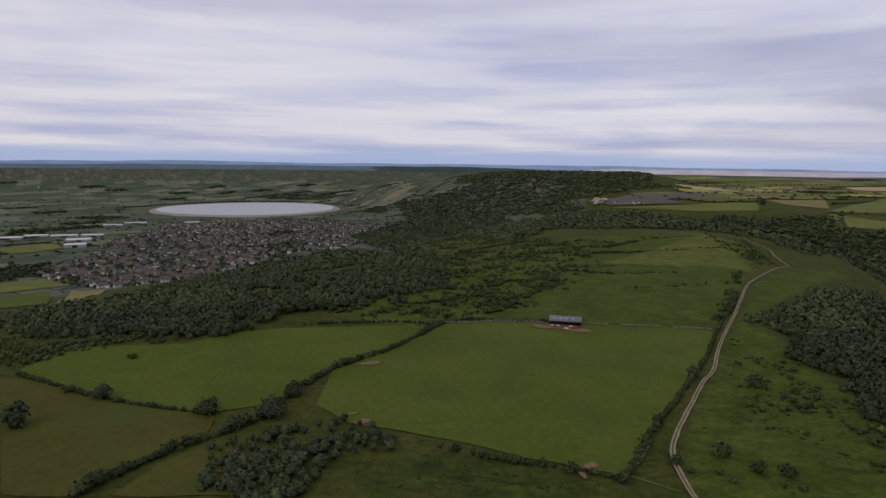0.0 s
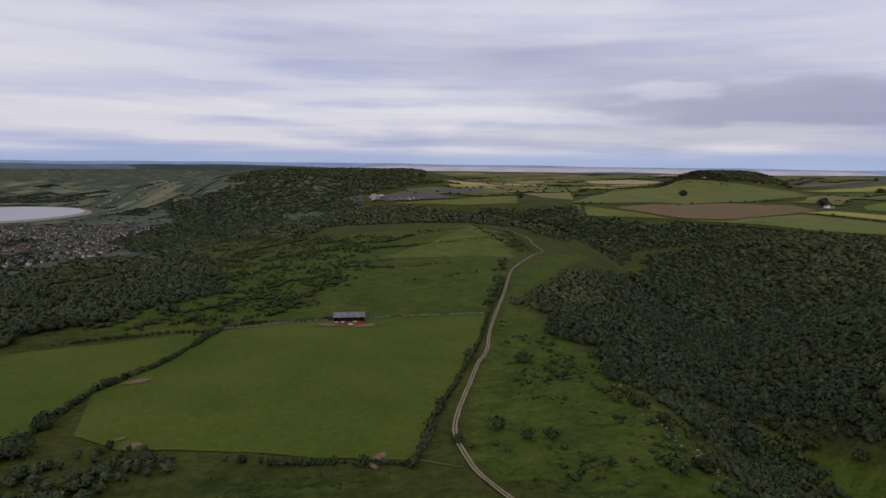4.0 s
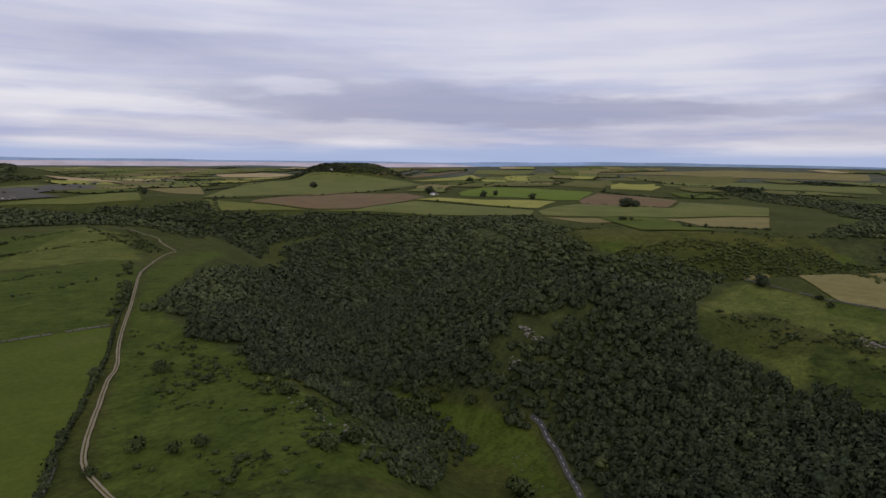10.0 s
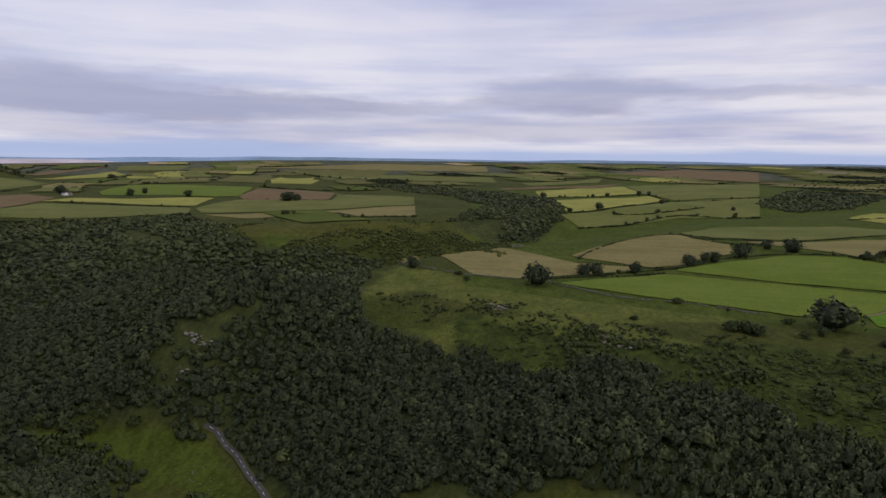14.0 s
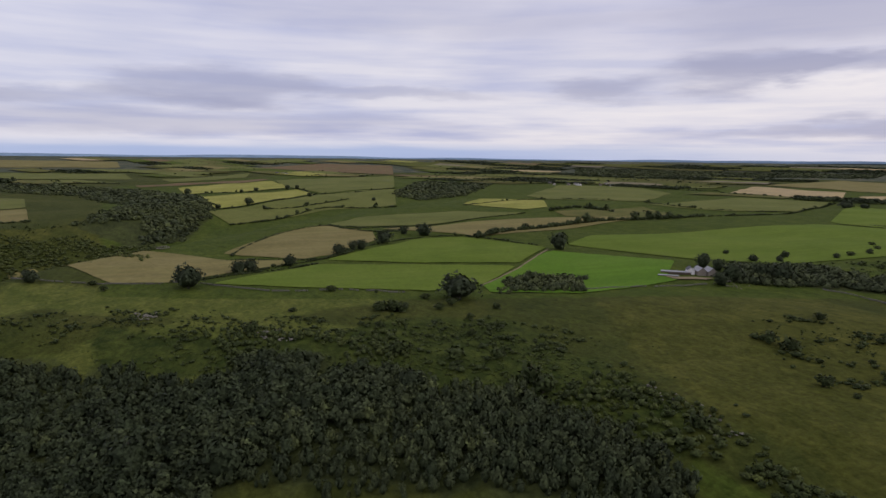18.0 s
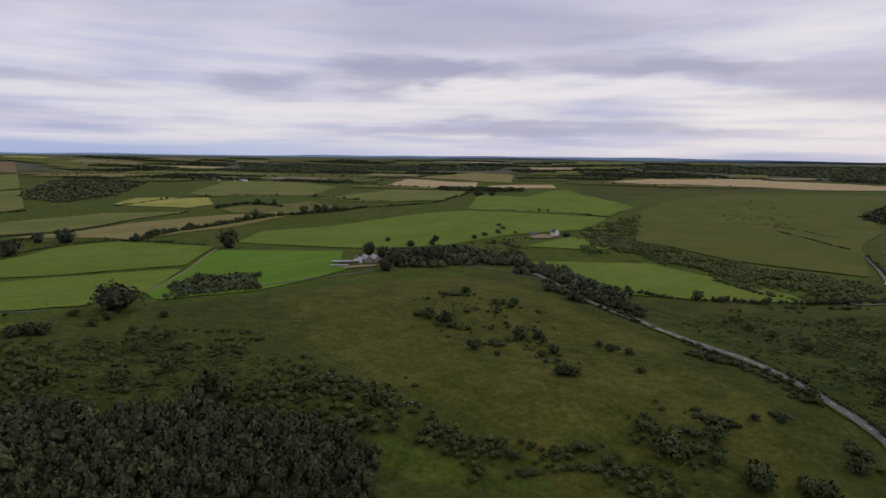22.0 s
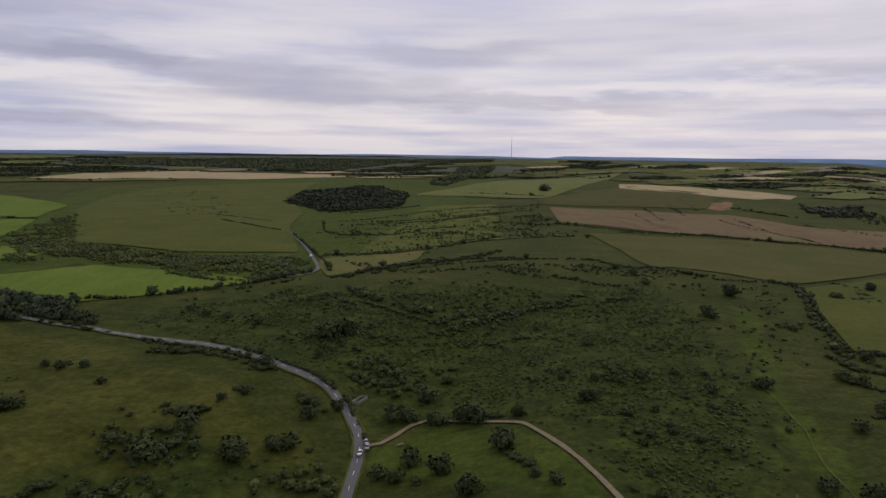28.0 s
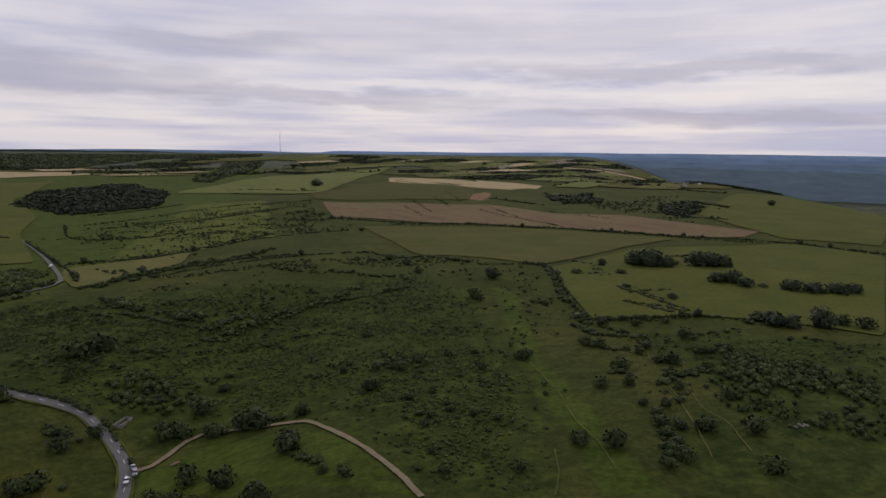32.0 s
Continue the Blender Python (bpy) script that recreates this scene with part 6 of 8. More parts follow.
def tufts(spacing, size, *pts):
    """Bracken fronds and tussocks that make the hillside rough."""
    x, y = plot(list(pts), spacing)
    k = clear(x, y) & (drift(x, y, 13) + rng.uniform(0, 0.8, len(x)) > 0.75) & (rng.uniform(size=len(x)) < edge_weight(x, y, list(pts), 25))
    x, y = x[k], y[k]
    s = size * rng.uniform(0.6, 1.5, len(x))
    spots = np.stack([x, y, height(x, y) - 0.1, s * 1.9, s * 0.8, np.clip(drift(x, y, 14) + rng.normal(0, 0.25, len(x)), 0, 1)], 1)
    tagged(plant_mesh("bracken", spots, TUFT, "bracken_leaves"), "waist-high green bracken covering the hillside", "bracken", kind="stuff")


tufts(2.5, 0.9, (64.3, -494.5), (-1.3, -472.9), (-120.3, -494.3), (-238.0, -493.6), (-236.5, -403.0), (-205.9, -303.8), (-170.8, -223.6), (-123.7, -151.0), (-85.6, -168.4), (-81.4, -217.6), (-70.0, -255.1), (-25.3, -281.0), (-0.7, -290.7), (46.3, -335.2))
tufts(2.6, 0.9, (445.3, 56.0), (392.1, -31.6), (395.8, -120.6), (374.6, -192.4), (291.0, -200.2), (253.2, -210.1), (215.7, -206.7), (187.3, -174.9), (230.2, -159.2), (274.8, -122.8), (355.9, -1.0))
tufts(2.8, 0.9, (158.0, -421.5), (105.3, -471.6), (25.6, -517.8), (-6.1, -412.8), (-2.9, -303.1), (23.4, -316.2), (57.4, -343.0), (96.1, -367.9))
tufts(2.6, 0.8, (-267.4, -300.5), (-334.0, -249.5), (-398.0, -197.7), (-253.3, -121.7), (-222.8, -138.6), (-229.4, -173.7), (-260.4, -234.0))
tufts(2.0, 0.7, (-19.8, 196.9), (-3.7, 225.2), (44.9, 215.4), (61.4, 205.6), (80.1, 201.2))
tufts(2.2, 0.7, (79.3, 206.1), (98.9, 208.8), (130.0, 175.7), (148.3, 148.0), (137.7, 142.5), (85.0, 188.4))
tufts(2.4, 0.8, (112.7, -227.2), (67.8, -241.0), (35.5, -241.6), (21.4, -234.1), (69.3, -216.6), (101.7, -215.2))


# ---- trees that stand alone ----
def tree_model(seed, tint, cards=230, lobes=9, squash=1.0):
    g = random.Random(seed)
    base = new("tree")
    bm = bmesh.new()

    def limb(p, q, r0, r1):
        p, q = Vector(p), Vector(q)
        d = q - p
        m = Matrix.Translation((p + q) / 2) @ d.to_track_quat("Z", "Y").to_matrix().to_4x4()
        bmesh.ops.create_cone(bm, cap_ends=True, segments=7, radius1=r0, radius2=r1, depth=d.length, matrix=m)

    limb((0, 0, -0.05), (0.01, 0.0, 0.34), 0.04, 0.026)
    for k in range(5):
        a = k * 1.257 + g.uniform(-0.3, 0.3)
        limb((0.01, 0, 0.26 + 0.02 * k), (0.26 * math.cos(a), 0.26 * math.sin(a), 0.5 + g.uniform(-0.05, 0.12)), 0.018, 0.006)
    limb((0.01, 0, 0.33), (0.03, 0.02, 0.75), 0.024, 0.006)
    part("trunk", bm, "bark", base)
    v, tri, soft = crown_template(cards, 0.062 if cards > 300 else 0.085, seed, lobes, squash, 1.0 if cards > 300 else 0.72)
    v = v * [1.0, 1.0, 1.06] - [0, 0, 0.15 if cards > 300 else 0.16]
    mesh_object("crown", v, tri, "wood_leaves" if cards > 300 else "scrub_leaves", base, tint=np.full(len(v), tint), normals=soft)
    return base


MODELS = [tree_model(s, t * 0.6, c, l) for s, t, c, l in ((21, 0.1, 620, 15), (22, 0.3, 600, 13), (23, 0.4, 560, 16), (24, 0.15, 520, 12))]
LOW = [tree_model(s, t, 260, 9, 0.9) for s, t in ((31, 0.05), (32, 0.2), (33, 0.3), (34, 0.1))]
TREE_LABEL = "dark green broadleaf tree standing alone on the grass"
for o in MODELS:
    tagged(o, "spreading dark green oak standing at a field edge", "tree")
for o in LOW:
    tagged(o, "rounded dark green hawthorn bush on rough grass", "bush")
USED = set()


def tree(x, y, tall, wide=1.0, low=False):
    pool = LOW if low else MODELS
    k = int(rng.integers(0, len(pool)))
    m = Matrix.Translation((x, y, at_ground(x, y, -0.1))) @ pose(0, 0, 0, 0, 0, float(rng.uniform(0, 360))) @ Matrix.Diagonal((tall * wide, tall * wide, tall, 1))
    src = pool[k]
    if src.name not in USED:
        USED.add(src.name)
        src.matrix_basis = m
        return src
    keep, src.scale = tuple(src.scale), (1, 1, 1)
    made = copy_thing(src, m)
    src.scale = keep
    if low:
        made.name = "bush"
    return made


tree(-174.3, 251.0, 11.9, 1)
tree(160.7, 313.8, 8.5, 1.1, True)
tree(107.7, 231.4, 7.1, 1.1, True)
tree(-68.8, 289.1, 9.3, 1)
tree(-167.5, 337.2, 4.0, 1.3, True)
tree(-173.9, 289.4, 5.2, 1.2, True)
tree(-159.6, 287.4, 5.7, 1.2, True)
tree(-72.7, 263.7, 10.8, 1.2)
tree(-101.0, 267.7, 8.5, 1.2)
tree(124.6, 215.5, 6.5, 1.1, True)
tree(47.2, 217.0, 5.0, 1.2, True)
tree(37.6, 220.4, 3.7, 1.2, True)
tree(87.8, 225.1, 4.9, 1.1, True)
tree(154.1, 176.5, 7.6, 1.2, True)
tree(1538.3, 1273.4, 31.2, 1)
tree(1547.1, 1076.5, 22.5, 1)
tree(1610.1, 1076.7, 19.6, 1)
tree(1534.0, 904.4, 21.3, 1)
tree(1470.9, 609.5, 26.4, 1.6)
tree(1482.6, 591.4, 20.6, 1.2)
tree(612.1, 124.6, 14.0, 1)
tree(1533.6, 1816.6, 26.2, 1.2)
tree(900.9, 1800.1, 20.4, 1)
tree(877.5, 1222.8, 12.5, 1.2, True)
tree(2451.6, 1787.5, 27.9, 1.3)
tree(326.3, 254.8, 8.1, 1.2, True)
tree(314.0, 261.4, 10.5, 1.1, True)
tree(115.2, 218.1, 5.9, 1, True)
tree(551.2, 2.5, 22.7, 1.1)
tree(617.1, 125.8, 10.0, 1)
tree(587.0, 75.9, 5.5, 1.4, True)
tree(561.7, 65.0, 6.3, 1.2, True)
tree(611.8, -41.1, 15.4, 1)
tree(618.0, -52.6, 14.5, 1)
tree(643.9, -92.5, 13.9, 1)
tree(691.7, -152.9, 15.1, 1)
tree(720.7, -175.8, 12.4, 1)
tree(721.2, -186.0, 13.8, 1)
tree(765.7, -225.8, 20.7, 1)
tree(497.6, -104.5, 6.2, 1, True)
tree(423.3, -123.3, 9.2, 1.3, True)
tree(418.4, -132.1, 10.0, 1.2, True)
tree(1457.5, -124.6, 17.5, 1.2)
tree(1364.1, -56.7, 12.6, 1)
tree(1623.3, -286.3, 13.6, 1)
tree(1901.8, -271.3, 15.9, 1)
tree(1897.8, -298.5, 14.1, 1)
tree(1804.7, -0.8, 18.3, 1)
tree(1871.4, -140.7, 12.1, 1)
tree(1904.0, -183.7, 14.1, 1)
tree(1560.4, -434.5, 11.9, 1)
tree(315.9, 256.7, 9.6, 1.2, True)
tree(303.3, 255.0, 15.7, 1, True)
tree(254.9, 244.7, 19.7, 1)
tree(170.7, 179.9, 9.0, 1.3, True)
tree(299.2, 28.8, 18.3, 1)
tree(270.9, -10.0, 19.5, 1)
tree(438.9, -189.1, 22.5, 1.4)
tree(644.6, -404.9, 22.6, 1.1)
tree(819.3, -299.1, 20.2, 1.2)
tree(841.8, -277.1, 13.9, 1)
tree(495.0, -102.0, 7.1, 1, True)
tree(475.8, -134.2, 3.7, 1, True)
tree(421.3, -122.5, 6.6, 1.3, True)
tree(418.7, -130.9, 8.3, 1.1, True)
tree(413.0, -135.1, 7.4, 1.1, True)
tree(411.1, -162.1, 6.3, 1.2, True)
tree(417.5, -174.1, 7.3, 1.1, True)
tree(380.8, -172.2, 6.3, 1, True)
tree(399.9, -201.7, 5.9, 1.2, True)
tree(493.1, -478.8, 16.6, 1)
tree(475.1, -481.0, 13.8, 1)
tree(560.0, -577.5, 6.7, 1.1)
tree(504.4, -559.0, 9.8, 1.1)
tree(516.1, -618.4, 9.7, 1.1)
tree(491.6, -668.4, 7.7, 1)
tree(499.1, -701.5, 7.2, 1.4, True)
tree(500.2, -735.2, 8.2, 1)
tree(520.7, -778.6, 6.9, 1.3, True)
tree(264.6, -311.0, 10.1, 1, True)
tree(251.8, -313.3, 9.2, 1.3, True)
tree(282.8, -375.3, 7.1, 1.2, True)
tree(239.5, -375.0, 5.9, 1.3, True)
tree(197.4, -317.1, 9.3, 1, True)
tree(188.7, -322.5, 7.1, 1.1, True)
tree(167.7, -304.2, 6.7, 1.2, True)
tree(146.7, -278.5, 7.3, 1.4, True)
tree(206.9, -282.7, 7.4, 1.2, True)
tree(403.7, -32.7, 9.3, 1.2, True)
tree(288.7, -98.7, 13.2, 1)
tree(444.0, -64.8, 4.2, 1.5, True)
tree(256.7, -155.5, 11.8, 1.1, True)
tree(412.7, -496.6, 20.4, 1.1)
tree(431.8, -490.7, 18.3, 1.1)
tree(433.8, -458.6, 20.0, 1.1)
tree(423.2, -433.5, 13.6, 1.2)
tree(242.4, -461.6, 12.7, 1.2)
tree(219.6, -446.9, 14.0, 1.1)
tree(198.2, -437.6, 13.5, 1.1)
tree(415.0, -773.8, 8.9, 1.4)
tree(492.6, -584.0, 8.5, 1)
tree(549.6, -810.0, 6.3, 1.4, True)
tree(484.1, -754.3, 5.0, 1.3, True)
tree(1023.7, -1407.5, 19.2, 1.8)
tree(996.4, -1431.8, 14.4, 1.6)
tree(148.8, -277.2, 6.1, 1.3, True)
tree(141.6, -278.8, 6.1, 1.1, True)
tree(197.2, -314.7, 6.4, 1.3, True)
tree(134.7, -329.4, 4.8, 1.3, True)
tree(21.2, -279.2, 7.8, 1.2, True)
tree(8.6, -285.2, 6.8, 1, True)
tree(45.8, -324.1, 6.3, 1.3, True)
tree(69.3, -263.1, 8.1, 1.3, True)
tree(80.6, -242.6, 9.3, 1.5, True)
tree(34.4, -255.7, 5.8, 1, True)
tree(27.8, -256.7, 6.3, 1, True)
tree(47.8, -246.4, 7.7, 1.2, True)
tree(-23.0, -280.3, 7.9, 1.1, True)
tree(-16.5, -276.1, 6.7, 1.1, True)
tree(-36.6, -270.1, 7.1, 1.3, True)
tree(-33.7, -297.1, 8.9, 1.4, True)
tree(-49.7, -268.9, 10.4, 1.4, True)
tree(18.4, -348.2, 5.4, 1.2, True)
tree(5.1, -372.0, 12.8, 1.2, True)
tree(-16.4, -280.8, 7.9, 1.1, True)
tree(-23.6, -275.6, 7.2, 1.1, True)
tree(-34.4, -271.4, 6.6, 1.2, True)
tree(-47.3, -269.1, 8.2, 1.2, True)
tree(-54.1, -263.9, 6.5, 1.3, True)
tree(-56.4, -230.2, 10.1, 1.2, True)
tree(-70.1, -259.6, 7.5, 0.7, True)
tree(-30.5, -222.3, 9.8, 1, True)
tree(-20.7, -235.6, 8.8, 1, True)
tree(-37.5, -200.4, 9.4, 1, True)
tree(-61.5, -202.6, 3.5, 1.2, True)
tree(-66.5, -194.3, 5.6, 1.1, True)
tree(-102.7, -263.1, 8.3, 1, True)
tree(-126.5, -281.2, 6.0, 1.3, True)
tree(-137.4, -284.4, 6.1, 1.2, True)
tree(-191.1, -268.3, 8.3, 1.1, True)
tree(-163.9, -169.1, 9.5, 0.9, True)
tree(-153.7, -177.4, 5.7, 1.2, True)
tree(-206.1, -163.6, 7.3, 1.2, True)
tree(-169.9, -148.8, 5.5, 1.1, True)
tree(-220.9, -152.6, 9.0, 1.1, True)
tree(-199.0, -128.8, 7.7, 1.2, True)
tree(-211.6, -188.5, 5.6, 1.1, True)
tree(-281.4, -442.8, 11.8, 1)
tree(-232.6, -389.7, 9.4, 1.1, True)
tree(-375.5, -251.6, 11.5, 1.4)
tree(-381.5, -244.1, 9.4, 1.1)
tree(-400.7, -236.7, 15.8, 1.1)
tree(-420.8, -235.9, 10.0, 1.2, True)
tree(-427.1, -224.6, 10.9, 1.2, True)
tree(-297.5, -294.6, 6.4, 1.2, True)
tree(-277.4, -303.9, 7.0, 1.1, True)
tree(-302.6, -260.4, 9.1, 1.2, True)
tree(-448.2, -448.4, 16.5, 1.1)
tree(-456.5, -438.4, 20.6, 1.2)
tree(-467.0, -427.2, 13.0, 1.2)
tree(-497.4, -417.3, 16.9, 1.2)
tree(-507.6, -409.5, 16.4, 1.2)
tree(-519.2, -406.1, 14.7, 1.1)
tree(-450.9, -357.0, 10.7, 1.4)
tree(-459.8, -350.2, 13.0, 1.3)
tree(-457.4, -335.0, 9.5, 1.3)
tree(-484.9, -314.3, 11.9, 1.4)
tree(-495.9, -302.5, 10.8, 1.4)
tree(-511.5, -293.8, 11.0, 1.4)
tree(-526.8, -289.3, 10.1, 1.4)
tree(-420.5, -464.8, 8.2, 1.1)
tree(-406.1, -422.7, 6.6, 1.4, True)
tree(-373.5, -334.3, 6.6, 1.4, True)
tree(-370.7, -378.7, 5.0, 1.4, True)
tree(-369.4, -440.6, 6.4, 1.6, True)
tree(-470.3, -329.0, 5.4, 1.5, True)
tree(-249.5, -582.5, 7.1, 1.1, True)
tree(-249.8, -542.6, 8.9, 1.2, True)
tree(-235.4, -488.0, 7.1, 1.2, True)
tree(-1282.8, -894.6, 14.4, 1.5)
tree(-306.8, -813.1, 6.4, 1.2, True)
tree(-549.8, -1823.9, 24.5, 1.5)
tree(-1490.4, -1498.4, 17.5, 2)
tree(-1473.6, -1662.4, 12.2, 2)
tree(235.7, -365.1, 5.7, 1.2, True)
tree(198.5, -317.7, 5.0, 1, True)
tree(182.3, -317.8, 4.2, 1.1, True)
tree(117.9, -304.5, 4.4, 1.3, True)
tree(47.5, -243.9, 8.6, 1.3, True)
tree(33.3, -252.3, 6.7, 1, True)
tree(27.6, -255.5, 6.8, 1, True)
tree(60.5, -287.2, 4.6, 1.1, True)
tree(269.4, -156.0, 12.2, 1.2, True)
tree(311.4, -132.9, 8.5, 1.5, True)
tree(331.2, -106.2, 10.0, 1.2, True)
tree(444.6, -163.7, 6.2, 1.3, True)
tree(426.7, -122.8, 7.5, 1.2, True)
tree(423.8, -132.2, 8.4, 1.1, True)
tree(416.9, -136.8, 8.3, 1, True)
tree(345.5, -157.3, 5.8, 1, True)
tree(302.7, -154.1, 7.2, 1.2, True)
tree(254.0, -170.4, 6.0, 1.2, True)
tree(235.8, -186.3, 7.7, 1.2, True)
tree(200.8, -199.0, 8.4, 1.3, True)
tree(-16.5, -280.9, 5.6, 1.1, True)
tree(-23.6, -276.9, 5.6, 1.1, True)
tree(-34.5, -274.7, 5.0, 1.2, True)
tree(-56.7, -232.3, 7.8, 1.1, True)
tree(-21.2, -239.8, 7.4, 1.1, True)
tree(-30.0, -224.5, 7.0, 1.1, True)
tree(-37.8, -203.5, 7.8, 1, True)
tree(-7.8, -229.8, 7.2, 1.1, True)
tree(-13.6, -225.3, 7.1, 1.1, True)
tree(-21.2, -219.9, 4.2, 1.2, True)
tree(-46.9, -272.6, 6.6, 1.2, True)
tree(-70.1, -260.7, 5.4, 1.2, True)
tree(-33.5, -297.0, 5.3, 1.2, True)
tree(-194.2, -270.0, 6.4, 1.2, True)
tree(-157.5, -289.6, 3.8, 1.2, True)
tree(-102.0, -296.7, 4.3, 1.2, True)
tree(-105.0, -264.8, 5.6, 1.2, True)
tree(-113.5, -223.1, 3.5, 1.2, True)
tree(-155.2, -179.0, 5.7, 1.2, True)
tree(-164.7, -170.0, 8.6, 1, True)
tree(-207.5, -164.0, 6.3, 1.3, True)
tree(-243.6, -214.9, 5.7, 1.2, True)
tree(-234.3, -385.0, 7.6, 1.1, True)
tree(-283.3, -441.5, 9.8, 1.1, True)
tree(17.0, -367.3, 11.2, 1.3, True)
tree(48.7, -248.6, 9.3, 1.3, True)
tree(28.0, -254.1, 8.8, 1.1, True)
tree(34.1, -254.5, 7.3, 1, True)
tree(97.3, -424.1, 5.8, 1.1, True)
tree(81.7, -413.9, 4.8, 1.2, True)
tree(59.4, -395.7, 4.6, 1.2, True)
tree(-172.7, -286.8, 3.9, 1.2, True)
tree(-47.1, -315.1, 5.0, 1.3, True)
tree(-133.3, -347.2, 5.0, 1.3, True)
tree(-116.5, -184.3, 3.1, 1.2, True)
tree(-121.3, -169.3, 4.3, 1, True)
tree(-123.6, -225.3, 3.6, 1.2, True)
tree(-274.7, -360.2, 5.1, 1.2, True)
tree(-179.5, -149.5, 7.1, 1.1, True)
tree(-193.8, -174.8, 6.2, 1.2, True)
tree(-279.4, -306.2, 6.3, 1.2, True)
tree(181.8, 219.2, 6.2, 1.2, True)
tree(206.1, 222.1, 7.8, 1.1, True)
tree(214.3, 214.4, 9.1, 1.1, True)
tree(313.5, 286.6, 10.0, 1.2, True)
tree(180.7, 234.7, 8.7, 1.1, True)
tree(132.6, 186.1, 3.3, 1.2, True)
tree(175.8, 304.5, 3.4, 1.3, True)
tree(155.9, 179.0, 7.7, 1.4, True)
tree(289.1, 257.0, 15.4, 1.1, True)
tree(325.2, 232.6, 7.1, 1.2, True)
tree(239.7, 194.8, 11.4, 1.3, True)
tree(264.9, 158.2, 12.9, 1.1, True)
tree(-241, -277, 7.1, 1.25, True)
tree(-246, -271, 7.1, 1.15, True)
tree(-319, -290, 5.2, 1.25, True)
tree(-257, -251, 5.2, 1.30, True)
tree(-267, -256, 6.2, 1.30, True)
tree(-254, -234, 5.8, 1.15, True)
tree(-260, -230, 8.4, 1.15, True)
tree(-288, -236, 6.3, 1.20, True)
tree(-268, -214, 5.0, 1.25, True)
tree(-231, -237, 8.0, 1.25, True)
tree(-216, -216, 5.9, 1.15, True)
tree(-233, -201, 4.5, 1.20, True)
tree(-203, -221, 6.5, 1.20, True)
tree(-199, -169, 5.0, 1.15, True)
tree(-188, -168, 4.9, 1.15, True)
tree(-204, -195, 4.1, 1.25, True)
tree(-180, -158, 4.6, 1.20, True)
tree(-243, -182, 5.9, 1.30, True)
tree(-131, -217, 4.3, 1.25, True)
tree(-100, -195, 3.7, 1.15, True)
tree(-108, -216, 3.5, 1.20, True)
tree(-97, -180, 3.9, 1.20, True)
tree(-114, -244, 3.9, 1.15, True)
tree(-127, -247, 4.0, 1.15, True)
tree(-116, -288, 4.5, 1.35, True)
tree(-163, -264, 5.2, 1.25, True)
tree(20, -340, 4.9, 1.15, True)
tree(8, -357, 4.3, 1.15, True)
tree(23, -289, 4.2, 1.35, True)
tree(145, -328, 5.7, 1.20, True)
tree(154, -332, 4.5, 1.20, True)
tree(191, -283, 3.6, 1.20, True)
tree(218, -332, 3.5, 1.20, True)
tree(170, -295, 4.2, 1.20, True)
tree(51, -294, 4.7, 1.20, True)
tree(385, -111, 5.7, 1.20, True)


# ---- dry stone walls ----
def stone_wall(*pts):
    line = spline(pts, 0.75)
    far = sum(math.hypot(*p) for p in pts) / len(pts) > 350
    courses = 2 if far else 3
    d = np.gradient(line, axis=0)
    a = np.arctan2(d[:, 1], d[:, 0])
    ground = height(line[:, 0], line[:, 1]) + lift(line[:, 0], line[:, 1], 0.3)
    vs, fs, n = [], [], 0
    cube = np.array([(-1, -1, -1), (1, -1, -1), (1, 1, -1), (-1, 1, -1), (-1, -1, 1), (1, -1, 1), (1, 1, 1), (-1, 1, 1)], dtype=float)
    quads = np.array([(0, 3, 2, 1), (4, 5, 6, 7), (0, 1, 5, 4), (1, 2, 6, 5), (2, 3, 7, 6), (3, 0, 4, 7)])
    for k in range(len(line)):
        g = float(ground[k])
        if rng.uniform() < 0.16 or drift(line[k, 0], line[k, 1], 5.0) < 0.18:
            continue
        for c in range(courses):
            size = np.array([0.42 * rng.uniform(0.75, 1.15), 0.3 - 0.05 * c, 0.6 / courses * rng.uniform(0.85, 1.1)])
            q = cube * size * rng.uniform(0.82, 1.0, (8, 3))
            ca, sa = math.cos(a[k] + rng.normal(0, 0.1)), math.sin(a[k] + rng.normal(0, 0.1))
            w = np.stack([q[:, 0] * ca - q[:, 1] * sa + line[k, 0], q[:, 0] * sa + q[:, 1] * ca + line[k, 1], q[:, 2] + g + (c + 0.45) * 1.15 / courses], 1)
            vs.append(w)
            fs.append(quads + n)
            n += 8
    ob = mesh_object("stone_wall", np.vstack(vs), np.vstack(fs), "wall_stone")
    tagged(ob, "old grey dry stone wall with lichen and fallen gaps", "wall")


stone_wall((0, 434), (23, 436), (43, 439), (71, 436))
stone_wall((98, 433), (124, 429), (154, 425), (186, 423))
stone_wall((66, 212), (74, 224), (83, 240))
stone_wall((633, 143), (596, 90), (575, 42), (568, 3), (536, -33), (506, -67), (497, -106), (468, -155))
stone_wall((439, -300), (440, -345), (432, -386), (429, -413), (430, -462))
stone_wall((381, -499), (342, -499), (293, -479), (264, -466))


